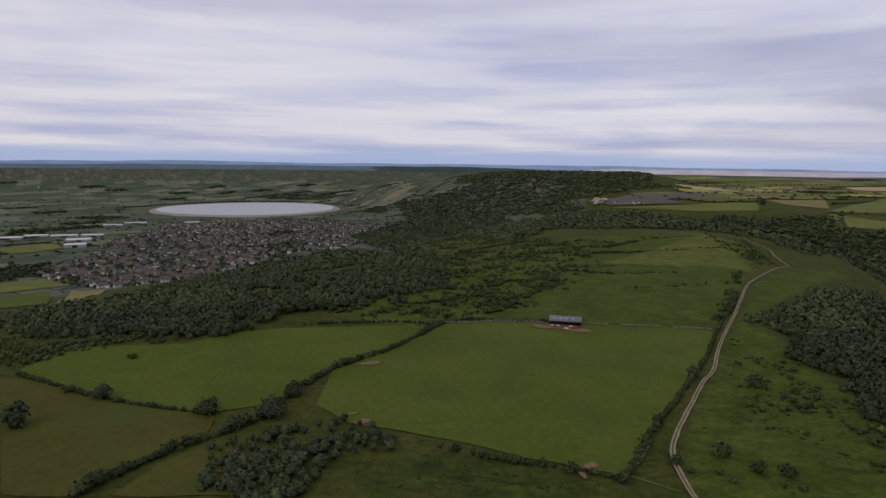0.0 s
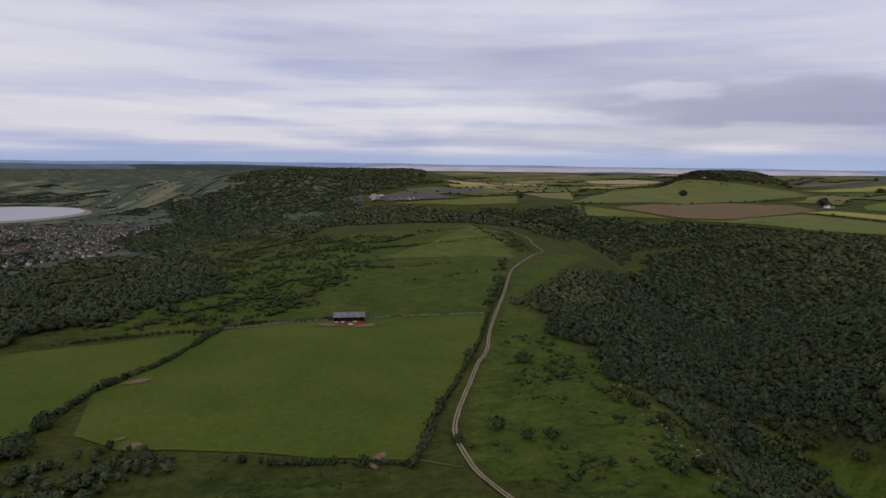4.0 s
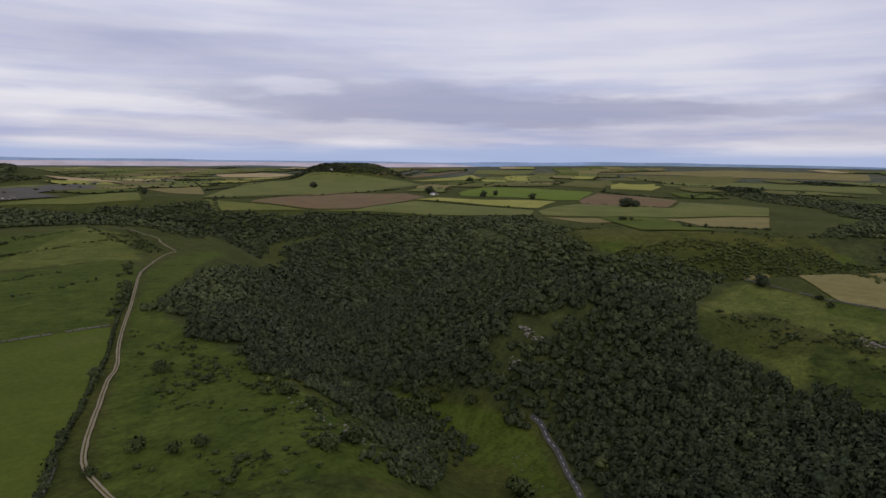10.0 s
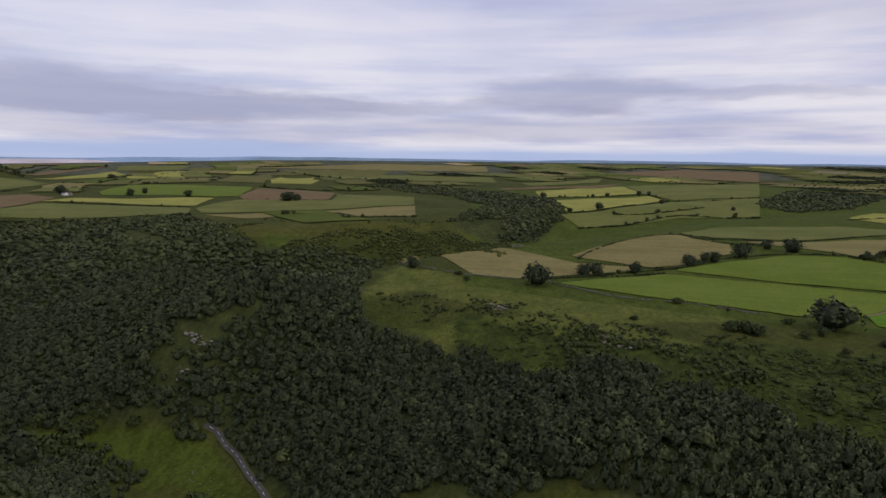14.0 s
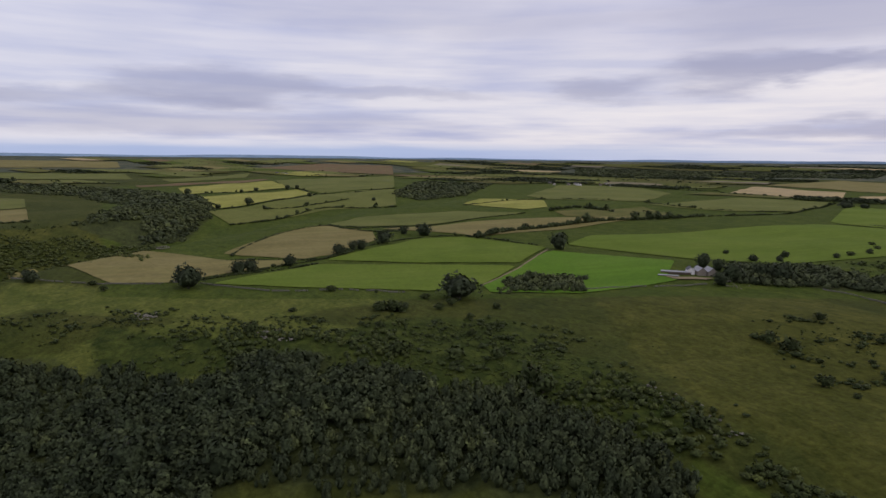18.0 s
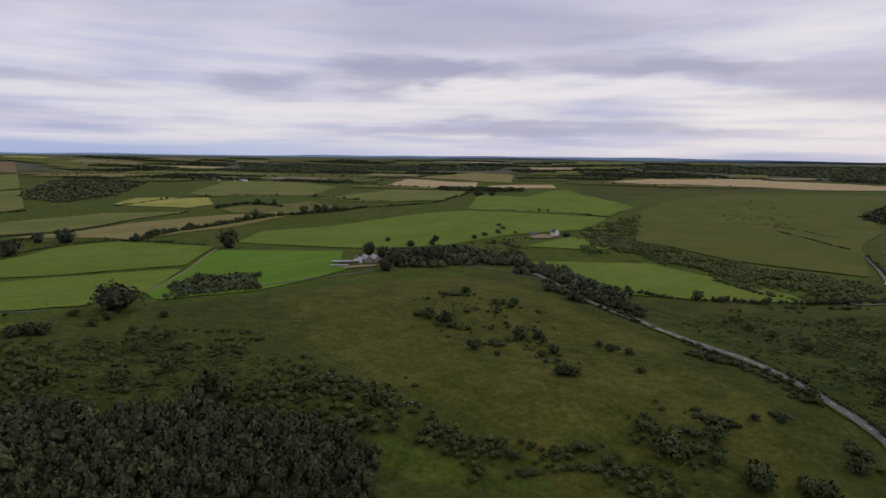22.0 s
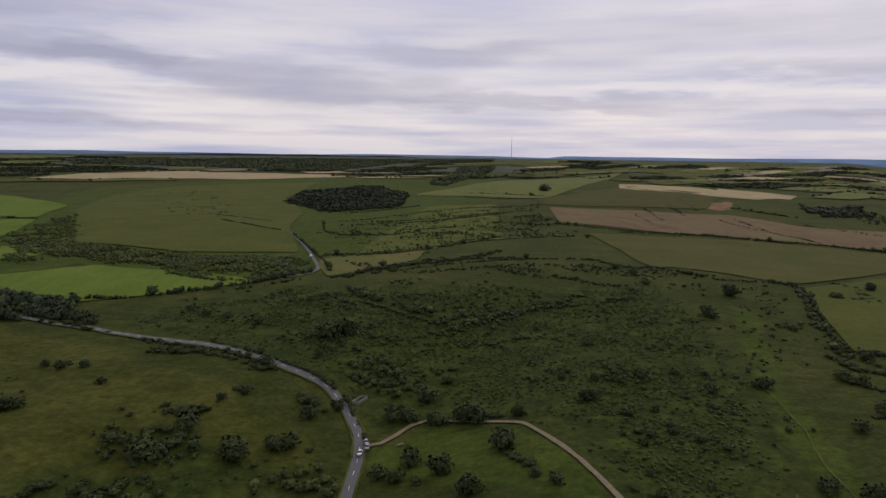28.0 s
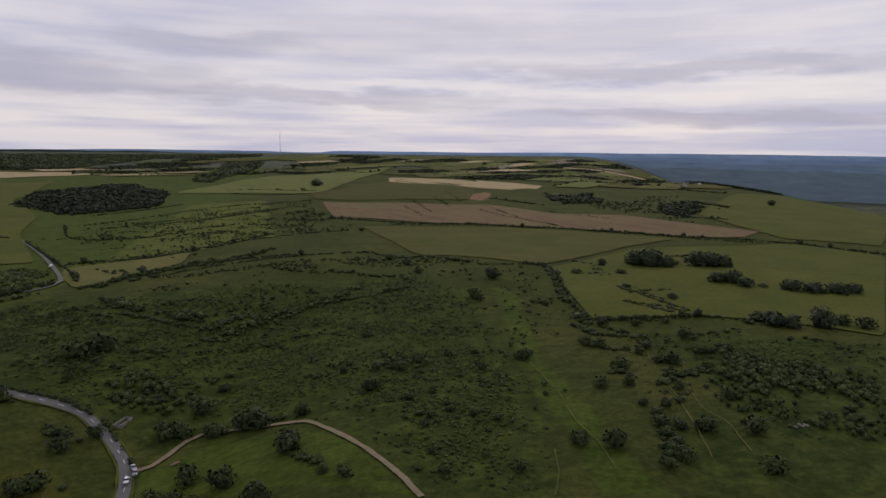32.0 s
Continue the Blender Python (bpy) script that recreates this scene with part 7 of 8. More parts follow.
# ---- bare rock ----
def rock_mesh(name, spots, material):
    """Weathered outcrops: spots of x, y, z, size."""
    t = (1 + 5 ** 0.5) / 2
    ico = np.array([(-1, t, 0), (1, t, 0), (-1, -t, 0), (1, -t, 0), (0, -1, t), (0, 1, t), (0, -1, -t), (0, 1, -t), (t, 0, -1), (t, 0, 1), (-t, 0, -1), (-t, 0, 1)]) / 1.9
    tri = np.array([(0, 11, 5), (0, 5, 1), (0, 1, 7), (0, 7, 10), (0, 10, 11), (1, 5, 9), (5, 11, 4), (11, 10, 2), (10, 7, 6), (7, 1, 8), (3, 9, 4), (3, 4, 2), (3, 2, 6), (3, 6, 8), (3, 8, 9), (4, 9, 5), (2, 4, 11), (6, 2, 10), (8, 6, 7), (9, 8, 1)])
    vs, fs = [], []
    for k, (x, y, z, s) in enumerate(spots):
        q = ico * rng.uniform(0.6, 1.3, (12, 1)) * [s * rng.uniform(0.8, 1.7), s * rng.uniform(0.8, 1.4), s * rng.uniform(0.45, 0.9)]
        vs.append(q + [x, y, z])
        fs.append(tri + 12 * k)
    return mesh_object(name, np.vstack(vs), np.vstack(fs), material)


def outcrop(count, size, *pts):
    poly = list(pts)
    x0, y0 = np.min(poly, axis=0)
    x1, y1 = np.max(poly, axis=0)
    x, y = rng.uniform(x0, x1, count * 6), rng.uniform(y0, y1, count * 6)
    k = inside(x, y, poly)
    x, y = x[k][:count], y[k][:count]
    if len(x) < 1:
        return
    s = size * rng.uniform(0.3, 1.0, len(x)) ** 1.5
    ob = rock_mesh("rocks", np.stack([x, y, height(x, y) + 0.25 * s + 0.3, s], 1), "limestone")
    tagged(ob, "pale grey limestone rocks breaking through the turf", "rocks", kind="stuff")


outcrop(50, 0.9, (175.9, 237.3), (182.8, 212.2), (188.0, 188.0), (177.8, 166.4), (173.8, 177.0), (171.0, 206.1))
outcrop(40, 0.45, (307.1, 190.1), (304.2, 173.8), (272.4, 146.4), (270.3, 171.2))
outcrop(40, 1.2, (480.0, 38.1), (477.5, 23.4), (457.3, 20.3), (460.3, 34.2))
outcrop(40, 1.3, (405.6, -36.0), (396.6, -53.8), (373.1, -54.0), (385.4, -37.6))
outcrop(45, 0.9, (254.4, -204.9), (221.5, -213.2), (187.0, -210.8), (183.8, -196.8), (210.4, -198.9))
outcrop(25, 0.8, (439.5, -450.5), (409.3, -453.6), (397.8, -433.6), (423.2, -433.5))
outcrop(20, 0.7, (171.8, -291.0), (160.4, -302.1), (152.6, -287.5), (164.9, -285.1))
outcrop(12, 1.0, (-239.0, -149.4), (-246.6, -147.3), (-240.3, -143.2), (-235.9, -146.1))
outcrop(60, 0.9, (-238.5, 364.4), (-204.3, 388.3), (-193.6, 367.3), (-211.1, 330.6))


def crag(x, y, wide, tall, face, rows=4):
    """A broken limestone cliff: stacked ledges of angular blocks."""
    spots = []
    a = radians(face)
    for k in range(rows):
        for c in np.arange(-wide / 2, wide / 2, tall * 0.27):
            u = c + rng.normal(0, 0.4)
            back = k * 0.7 + abs(c) * 0.25 + rng.normal(0, 0.5)
            px, py = x + u * math.cos(a) + back * math.sin(a), y - u * math.sin(a) + back * math.cos(a)
            spots.append((px, py, at_ground(px, py) + 0.8 + tall * (k + 0.4) / rows * (1 - 0.5 * abs(c) / wide) * rng.uniform(0.7, 1.1), tall * 0.26))
    ob = rock_mesh("crag", spots, "limestone")
    tagged(ob, "pale grey limestone scree and blocks among the trees", "rocks", kind="stuff")


outcrop(16, 1.6, (354.2, 226.0), (356.8, 217.0), (352.0, 211.4), (348.9, 219.5))
outcrop(46, 1.5, (373.0, 228.5), (372.2, 219.3), (370.8, 201.7), (367.4, 208.3), (366.9, 218.6))
crag(*(782.8, 28.6), 12, 4, 86, 2)


# ---- quarry on the far side of the gorge ----
plain("quarry_rock", (0.36, 0.33, 0.30), 0.95, 0.1, 0.06, 0.6)
plain("quarry_waste", (0.085, 0.08, 0.07), 0.95, 0.1, 0.03, 0.6)
for pts in ([(502.7, 2244.5), (540.3, 2062.0), (669.4, 1931.7), (719.1, 1892.6), (687.2, 2027.9), (565.2, 2151.8)],
            [(563.0, 2144.0), (691.2, 1992.6), (1018.7, 2161.5), (1301.2, 2399.8), (1104.3, 2439.9), (730.4, 2153.2)],
            [(357.2, 2281.3), (480.3, 2203.5), (515.1, 2188.1), (440.9, 2198.5)]):
    tagged(drape("quarry_floor", pts, "quarry_waste", 2.0, 25), "grey-brown stripped quarry ground", "quarry", kind="structure")
x, y = (527.7, 2139.9)
spots = [(x + rng.uniform(-22, 22), y + rng.uniform(-10, 10), at_ground(x, y) + rng.uniform(0, 16), rng.uniform(4, 9)) for k in range(40)]
tagged(rock_mesh("quarry_cliff", spots, "quarry_rock"), "pale cut rock face of a limestone quarry", "quarry", kind="stuff")
x, y = (638.6, 1980.0)
spots = [(x + u + rng.uniform(-8, 8), y - u * 0.1 + rng.uniform(-8, 8), at_ground(x, y) + rng.uniform(-2, 4), rng.uniform(1.2, 3.6)) for u in np.linspace(-110, 110, 36)]
tagged(rock_mesh("quarry_heap", spots, "quarry_rock"), "row of pale stone heaps beside the quarry", "quarry", kind="stuff")


# ---- reservoir ----
def reservoir():
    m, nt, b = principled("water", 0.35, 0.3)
    # pale grey base colour stands in for the reflected sky
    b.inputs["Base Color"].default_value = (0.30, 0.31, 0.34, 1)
    plain("bank_stone", (0.24, 0.225, 0.19), 0.9, 0.1, 0.05)
    cx, cy, rad, n = -893.0, 2965.0, 392.0, 128
    a = np.linspace(0, 2 * np.pi, n, endpoint=False)
    wob = 1 + 0.03 * np.sin(2 * a + 0.5) + 0.02 * np.sin(3 * a)

    def ring(r, z):
        return np.stack([cx + r * wob * np.sin(a), cy + r * wob * np.cos(a), np.full(n, z)], 1)

    v = np.vstack([ring(rad, -115.0), [[cx, cy, -115.0]]])
    f = np.stack([np.arange(n), np.full(n, n), (np.arange(n) + 1) % n], 1)
    tagged(mesh_object("water", v, f, "water"), "round reservoir coloured pale silver like the reflected overcast sky", "water", kind="structure")
    rows = [ring(rad - 6, -117), ring(rad + 4, -113.5), ring(rad + 9, -113.3), ring(rad + 34, -122)]
    i, j = np.meshgrid(np.arange(3), np.arange(n), indexing="ij")
    k = (j + 1) % n
    f = np.stack([i * n + j, i * n + k, (i + 1) * n + k, (i + 1) * n + j], -1).reshape(-1, 4)
    tagged(mesh_object("embankment", np.vstack(rows), f, "bank_stone", smooth_shade=True), "low grey stone embankment round the reservoir", "embankment", kind="structure")


reservoir()


# ---- houses ----
plain("render_white", (0.72, 0.7, 0.68), 0.85, 0.2, 0.4)
plain("render_cream", (0.45, 0.42, 0.36), 0.85, 0.2, 0.4)
plain("brick_red", (0.24, 0.13, 0.095), 0.9, 0.1, 0.6)
plain("house_stone", (0.25, 0.22, 0.185), 0.9, 0.1, 0.6)
plain("tiles_brown", (0.072, 0.063, 0.06), 0.85, 0.2, 0.8)
plain("tiles_red", (0.098, 0.066, 0.058), 0.85, 0.2, 0.8)
plain("slate", (0.06, 0.062, 0.07), 0.6, 0.35, 0.8)
plain("sheet_grey", (0.25, 0.255, 0.27), 0.55, 0.4, 0.3)
plain("sheet_white", (0.46, 0.46, 0.46), 0.6, 0.4, 0.3)
plain("concrete", (0.2, 0.185, 0.16), 0.9, 0.1, 0.3)
plain("red_board", (0.23, 0.045, 0.035), 0.8, 0.2, 0.8)
# near-black that stands for the shade inside the barn; also on shed doors
plain("dark_inside", (0.03, 0.03, 0.032), 0.9, 0.1, 0.5)
plain("timber", (0.12, 0.095, 0.07), 0.85, 0.1, 1.2)
plain("steel", (0.3, 0.31, 0.32), 0.5, 0.4, 1.0, 0.3, 0.6)
m, nt, b = principled("glass_dark", 0.1, 0.5)
b.inputs["Base Color"].default_value = (0.03, 0.035, 0.045, 1)


def box(bm, x0, x1, y0, y1, z0, z1):
    m = Matrix.Translation(((x0 + x1) / 2, (y0 + y1) / 2, (z0 + z1) / 2)) @ Matrix.Diagonal((x1 - x0, y1 - y0, z1 - z0, 1))
    bmesh.ops.create_cube(bm, size=1, matrix=m)
    return bm


def gable_body(w, d, h, rise):
    bm = bmesh.new()
    x, y = w / 2, d / 2
    lo = [bm.verts.new(p) for p in ((-x, -y, -1.5), (x, -y, -1.5), (x, y, -1.5), (-x, y, -1.5))]
    hi = [bm.verts.new(p) for p in ((-x, -y, h), (x, -y, h), (x, y, h), (-x, y, h))]
    a, b = bm.verts.new((-x, 0, h + rise)), bm.verts.new((x, 0, h + rise))
    bm.faces.new(lo[::-1])
    bm.faces.new((lo[0], lo[1], hi[1], hi[0]))
    bm.faces.new((lo[2], lo[3], hi[3], hi[2]))
    bm.faces.new((lo[1], lo[2], hi[2], b, hi[1]))
    bm.faces.new((lo[3], lo[0], hi[0], a, hi[3]))
    return bm


def gable_roof(w, d, h, rise, over=0.4, thick=0.22):
    bm = bmesh.new()
    x, y = w / 2 + over, d / 2 + over
    drop = over * rise / (d / 2)
    rows = []
    for z in (0.02, thick):
        rows.append([bm.verts.new(p) for p in ((-x, -y, h - drop + z), (x, -y, h - drop + z), (x, 0, h + rise + z), (-x, 0, h + rise + z), (x, y, h - drop + z), (-x, y, h - drop + z))])
    a, b = rows
    for q in ((b[0], b[1], b[2], b[3]), (b[3], b[2], b[4], b[5]), (a[3], a[2], a[1], a[0]), (a[5], a[4], a[2], a[3]),
              (a[0], a[1], b[1], b[0]), (a[4], a[5], b[5], b[4]), (a[1], a[2], b[2], b[1]), (a[2], a[4], b[4], b[2]), (a[3], a[0], b[0], b[3]), (a[5], a[3], b[3], b[5])):
        bm.faces.new(q)
    return bm


def house_model(w, d, h, rise, wall, roof, stacks=1):
    base = new("house")
    part("wall", gable_body(w, d, h, rise), wall, base)
    r = part("roof", gable_roof(w, d, h, rise), roof, base)
    for k in range(stacks):
        cx = (w / 2 - 0.6) * (1 if k == 0 else -1)
        part("chimney", box(bmesh.new(), cx - 0.4, cx + 0.4, -0.35, 0.35, h + rise * 0.6, h + rise + 0.9), "brick_red", r)
    for s in (-1, 1):
        for u in (-0.28, 0.28):
            for z in ((0.9, 2.1), (3.4, 4.5)) if h > 4.4 else ((0.9, 2.1),):
                part("window", box(bmesh.new(), u * w - 0.65, u * w + 0.65, s * d / 2 - 0.05, s * d / 2 + 0.05, *z), "glass_dark", base)
    return base


HOUSES = [tagged(house_model(9, 7.5, 5.0, 2.6, "render_white", "tiles_brown"), "white rendered house with a brown tiled roof in the town", "house", "town houses"),
          tagged(house_model(11, 8, 5.2, 2.8, "render_cream", "tiles_red", 2), "cream rendered house with a red tiled roof in the town", "house", "town houses"),
          tagged(house_model(13, 7.5, 5.0, 2.6, "render_cream", "slate"), "cream rendered terrace with a grey slate roof in the town", "house", "town houses"),
          tagged(house_model(12, 9, 2.8, 2.8, "house_stone", "tiles_brown"), "low stone bungalow with a brown tiled roof in the town", "house", "town houses"),
          tagged(house_model(16, 7.5, 5.0, 2.5, "house_stone", "tiles_red", 2), "stone terrace with a red tiled roof in the town", "house", "town houses")]


def town():
    poly = [(-815.2, 1262.2), (-835.2, 1518.2), (-924.4, 1785.8), (-929.0, 2218.4), (-767.2, 2389.4), (-582.0, 2502.9), (-283.5, 2412.8), (-123.4, 2224.9), (-254.6, 1661.1), (-412.8, 1532.8), (-413.4, 1353.4), (-430.7, 1064.4), (-501.9, 1013.9), (-703.4, 1150.6)]
    spots = []
    x, y = plot(poly, 19.5)
    street = 22 * np.sin(x / 150) + 15 * np.sin(y / 110)
    k = (np.mod(x * 0.8 + y * 0.6 + street, 52) > 13) & clear(x, y)
    x, y = x[k], y[k]
    turn = 37 + 25 * np.sin(x / 210) + 20 * np.cos(y / 170)
    order = np.argsort(np.hypot(x, y))
    for n, k in enumerate(order[:300]):
        src = HOUSES[int(rng.integers(0, 5))]
        ang = float(turn[k] + rng.choice([0, 0, 0, 90]) + rng.normal(0, 4))
        m = pose(float(x[k]), float(y[k]), at_ground(x[k], y[k]), 0, 0, ang)
        if src.name not in USED:
            USED.add(src.name)
            src.matrix_basis = m
        else:
            copy_thing(src, m)
    rest = order[300:]
    # farther roofs, joined by colour
    for wall, roof, mod in (("render_white", "tiles_brown", 0), ("render_white", "tiles_red", 1), ("house_stone", "slate", 2)):
        for name, mat, make in (("town_walls", wall, gable_body), ("town_roofs", roof, gable_roof)):
            bm = bmesh.new()
            vs, fs, n = [], [], 0
            src = make(11, 8, 4.6, 2.6)
            bmesh.ops.triangulate(src, faces=src.faces[:])
            src.verts.ensure_lookup_table()
            src.verts.index_update()
            tv = np.array([v.co[:] for v in src.verts])
            tf = np.array([[v.index for v in f.verts] for f in src.faces])
            src.free()
            bm.free()
            for k in rest[mod::3]:
                s = 0.85 + 0.5 * abs(math.sin(k * 12.9))
                a = radians(float(turn[k]) + (90 if k % 4 == 0 else 0))
                ca, sa = math.cos(a), math.sin(a)
                q = tv * [s, 1, 1]
                vs.append(np.stack([q[:, 0] * ca - q[:, 1] * sa + x[k], q[:, 0] * sa + q[:, 1] * ca + y[k], q[:, 2] + at_ground(x[k], y[k])], 1))
                fs.append(tf + n)
                n += len(tv)
            if vs:
                ob = mesh_object(name, np.vstack(vs), np.vstack(fs), mat)
                tagged(ob, "crowded far houses of the town in the valley", "houses", kind="stuff")
    # garden and street trees
    tx, ty = plot(poly, 13.5)
    k = rng.uniform(size=len(tx)) < 0.8
    tx, ty = tx[k], ty[k]
    big = rng.uniform(4, 10, len(tx))
    ob = plant_mesh("garden_trees", np.stack([tx, ty, height(tx, ty), big, big * 0.9, rng.uniform(0, 0.7, len(tx))], 1), FAR, "wood_leaves")
    tagged(ob, "dark green garden trees among the town roofs", "trees", kind="stuff")


town()


def shed(x, y, turn, w, d, h, rise, wall, roof, label, name="shed"):
    base = new(name)
    base.matrix_basis = pose(x, y, at_ground(x, y, 0.4), 0, 0, turn)
    part("wall", gable_body(w, d, h, rise), wall, base)
    part("roof", gable_roof(w, d, h, rise, 0.3, 0.18), roof, base)
    part("door", box(bmesh.new(), -w * 0.12, w * 0.12, -d / 2 - 0.08, -d / 2 + 0.02, -0.5, h * 0.8), "dark_inside", base)
    return tagged(base, label, "shed")


for p, turn, w, d in (((-1198.9, 1757.7), 20, 70, 40), ((-1156.5, 1814.5), 25, 60, 35), ((-1087.1, 1833.4), 22, 70, 30), ((-991.3, 1735.7), 25, 60, 45), ((-949.4, 1648.1), 20, 50, 40), ((-1015.3, 1851.3), 15, 60, 25), ((-1066.4, 2218.1), 20, 70, 10), ((-1103.5, 2136.8), 20, 60, 10), ((-879.5, 2242.8), 20, 50, 10)):
    shed(*p, turn, w, d, 7, 2, "sheet_grey", "sheet_white", "long white-roofed industrial shed beside the town")


def village(n, spread, x, y):
    for k in range(n):
        src = HOUSES[int(rng.integers(0, 5))]
        px, py = x + rng.normal(0, spread), y + rng.normal(0, spread * 0.5)
        bm = gable_body(14, 9, 5, 3)
        base = new("far_house")
        base.matrix_basis = pose(px, py, at_ground(px, py), 0, 0, float(rng.uniform(0, 180)))
        part("wall", bm, ("render_cream", "house_stone", "render_white")[k % 3], base)
        part("roof", gable_roof(14, 9, 5, 3), "tiles_brown" if k % 2 else "slate", base)
        tagged(base, "small far pale-walled house among trees", "house", "far houses")


village(16, 90, *(-412.9, 3272.4))
village(9, 190, *(-2162.5, 3707.9))
village(8, 170, *(-1641.8, 4122.6))
village(7, 120, *(-831.1, 4231.7))
village(8, 60, *(1390.9, 2615.2))
village(5, 40, *(3319.2, -455.6))
village(6, 60, *(2162.8, -1357.7))
village(3, 30, *(2021.1, -1474.2))
village(3, 25, *(2081.7, 2338.7))
village(4, 60, *(838.4, -3239.6))
village(4, 50, *(-1688.1, -1450.4))
village(3, 25, *(1502.7, 1228.4))
village(4, 50, *(-751.4, -4204.2))


# ---- open-fronted cattle barn on the hilltop pasture ----
def barn(x, y, turn):
    base = new("barn")
    base.matrix_basis = pose(x, y, at_ground(x, y, 0.35), 0, 0, turn)
    L, D = 21.0, 9.0
    for s in range(6):
        u = -L / 2 + s * L / 5
        part("post", box(bmesh.new(), u - 0.14, u + 0.14, -D / 2 - 0.14, -D / 2 + 0.14, -1, 4.4), "timber", base)
    part("back_wall", box(bmesh.new(), -L / 2, L / 2, D / 2 - 0.15, D / 2 + 0.15, -1, 5.6), "dark_inside", base, "timber back wall coloured dark as the shade inside")
    for s in (-1, 1):
        part("side_wall", box(bmesh.new(), s * L / 2 - 0.12, s * L / 2 + 0.12, -D / 2, D / 2, -1, 4.3), "timber", base)
    bm = bmesh.new()
    n = 84
    for k in range(n):
        u0, u1 = -L / 2 - 0.4 + (L + 0.8) * k / n, -L / 2 - 0.4 + (L + 0.8) * (k + 1) / n
        up = 0.05 if k % 2 else 0.0
        vs = [bm.verts.new(q) for q in ((u0, -D / 2 - 0.7, 4.45 + up), (u1, -D / 2 - 0.7, 4.45 + up), (u1, D / 2 + 0.5, 6.0 + up), (u0, D / 2 + 0.5, 6.0 + up))]
        bm.faces.new(vs)
    bmesh.ops.solidify(bm, geom=bm.faces[:], thickness=-0.12)
    r = part("roof", bm, "sheet_grey", base, "pale grey corrugated sheet roof")
    for u in (-7.4, -3.2, 1.0, 5.2):
        m = box(bmesh.new(), u - 0.5, u + 0.5, -1.2, 1.2, 5.33, 5.45)
        bmesh.ops.rotate(m, verts=m.verts[:], cent=(u, 0, 5.35), matrix=Matrix.Rotation(math.atan2(1.55, 10.2), 3, "X"))
        part("rooflight", m, "sheet_white", r)
    for s in range(5):
        u = -L / 2 + (s + 0.5) * L / 5
        part("feed_barrier", box(bmesh.new(), u - 1.9, u + 1.9, -D / 2 - 0.35, -D / 2 - 0.2, -0.2, 1.7), "red_board", base, "red painted boarded feed barrier")
        if s in (0, 1, 3):
            part("white_sheet", box(bmesh.new(), u - 1.5, u + 1.0, -D / 2 - 0.42, -D / 2 - 0.36, 1.0, 1.9), "sheet_white", base)
    part("apron", box(bmesh.new(), -L / 2 - 0.5, L / 2 + 0.5, -D / 2 - 2.6, -D / 2, -1, 0.1), "concrete", base, "muddy concrete apron")
    for k, u in enumerate((1.0, 5.5)):
        part("trough", box(bmesh.new(), u - 1.4, u + 1.4, -D / 2 - 4.4, -D / 2 - 3.2, 0.1, 1.1), "red_board" if k else "sheet_white", base)
    tagged(base, "open-fronted cattle barn with grey sheet roof and red boards", "barn")


barn(*(84.7, 425.8), -12)


# ---- farmstead behind the hill ----
def farm():
    lab = "stone farm barn with a pale grey gabled roof"
    shed(*(468.3, -451.7), -25, 15, 8.5, 3.4, 3.4, "house_stone", "sheet_grey", lab, "farm_building")
    shed(*(462.6, -459.0), -25, 15, 8.5, 3.2, 3.4, "house_stone", "sheet_grey", lab, "farm_building")
    shed(*(471.3, -442.8), -30, 9, 6.5, 4.0, 2.6, "render_white", "slate", "white gabled farmhouse beside the barns", "farm_building")
    shed(*(477.4, -431.4), 50, 27, 5, 2.0, 0.8, "timber", "sheet_grey", "long low cattle shed with a pale roof", "farm_building")
    shed(*(469.1, -415.0), 52, 18, 3, 1.2, 0.4, "concrete", "sheet_grey", "low grey store along the farm yard", "farm_building")
    pts = [(471.9, -410.2), (456.4, -433.3), (446.1, -448.1), (443.5, -436.2), (457.1, -411.5)]
    tagged(drape("yard", pts, "path_earth", 0.8, 8), "trodden earth farm yard", "yard", kind="structure")
    pts = [(451.1, -736.9), (451.4, -773.1), (428.2, -774.6), (422.2, -745.7), (434.3, -722.4)]
    tagged(drape("hardstanding", pts, "path_earth", 0.9, 8), "pale gravel hardstanding", "yard", kind="structure")
    shed(*(438.6, -785.1), -25, 9, 8, 3.6, 4.6, "render_white", "slate", "white gabled house by the hardstanding", "farm_building")
    shed(*(463.5, -770.6), 50, 12, 5, 2.0, 0.9, "house_stone", "slate", "low stone outbuilding by the hardstanding", "farm_building")


farm()


# ---- trodden ground ----
def earth_patch():
    """Bare earth that thins out into the turf round it."""
    m, nt, b = principled("earth_patch", 0.95, 0.05)
    at = nt.nodes.new("ShaderNodeAttribute")
    at.attribute_name = "worn"
    n = noise_node(nt, 0.35, 6, 0.75, 0.6)
    calc = nt.nodes.new("ShaderNodeMath")
    calc.operation = "ADD"
    nt.links.new(at.outputs["Fac"], calc.inputs[0])
    nt.links.new(n, calc.inputs[1])
    nt.links.new(ramp_node(nt, [(0.55, (0, 0, 0)), (0.95, (0.9, 0.9, 0.9))], calc.outputs[0]), b.inputs["Alpha"])
    col = ramp_node(nt, [(0.35, (0.11, 0.08, 0.047)), (0.65, (0.19, 0.135, 0.083))], noise_node(nt, 0.9, 5, 0.7))
    nt.links.new(col, b.inputs["Base Color"])


earth_patch()


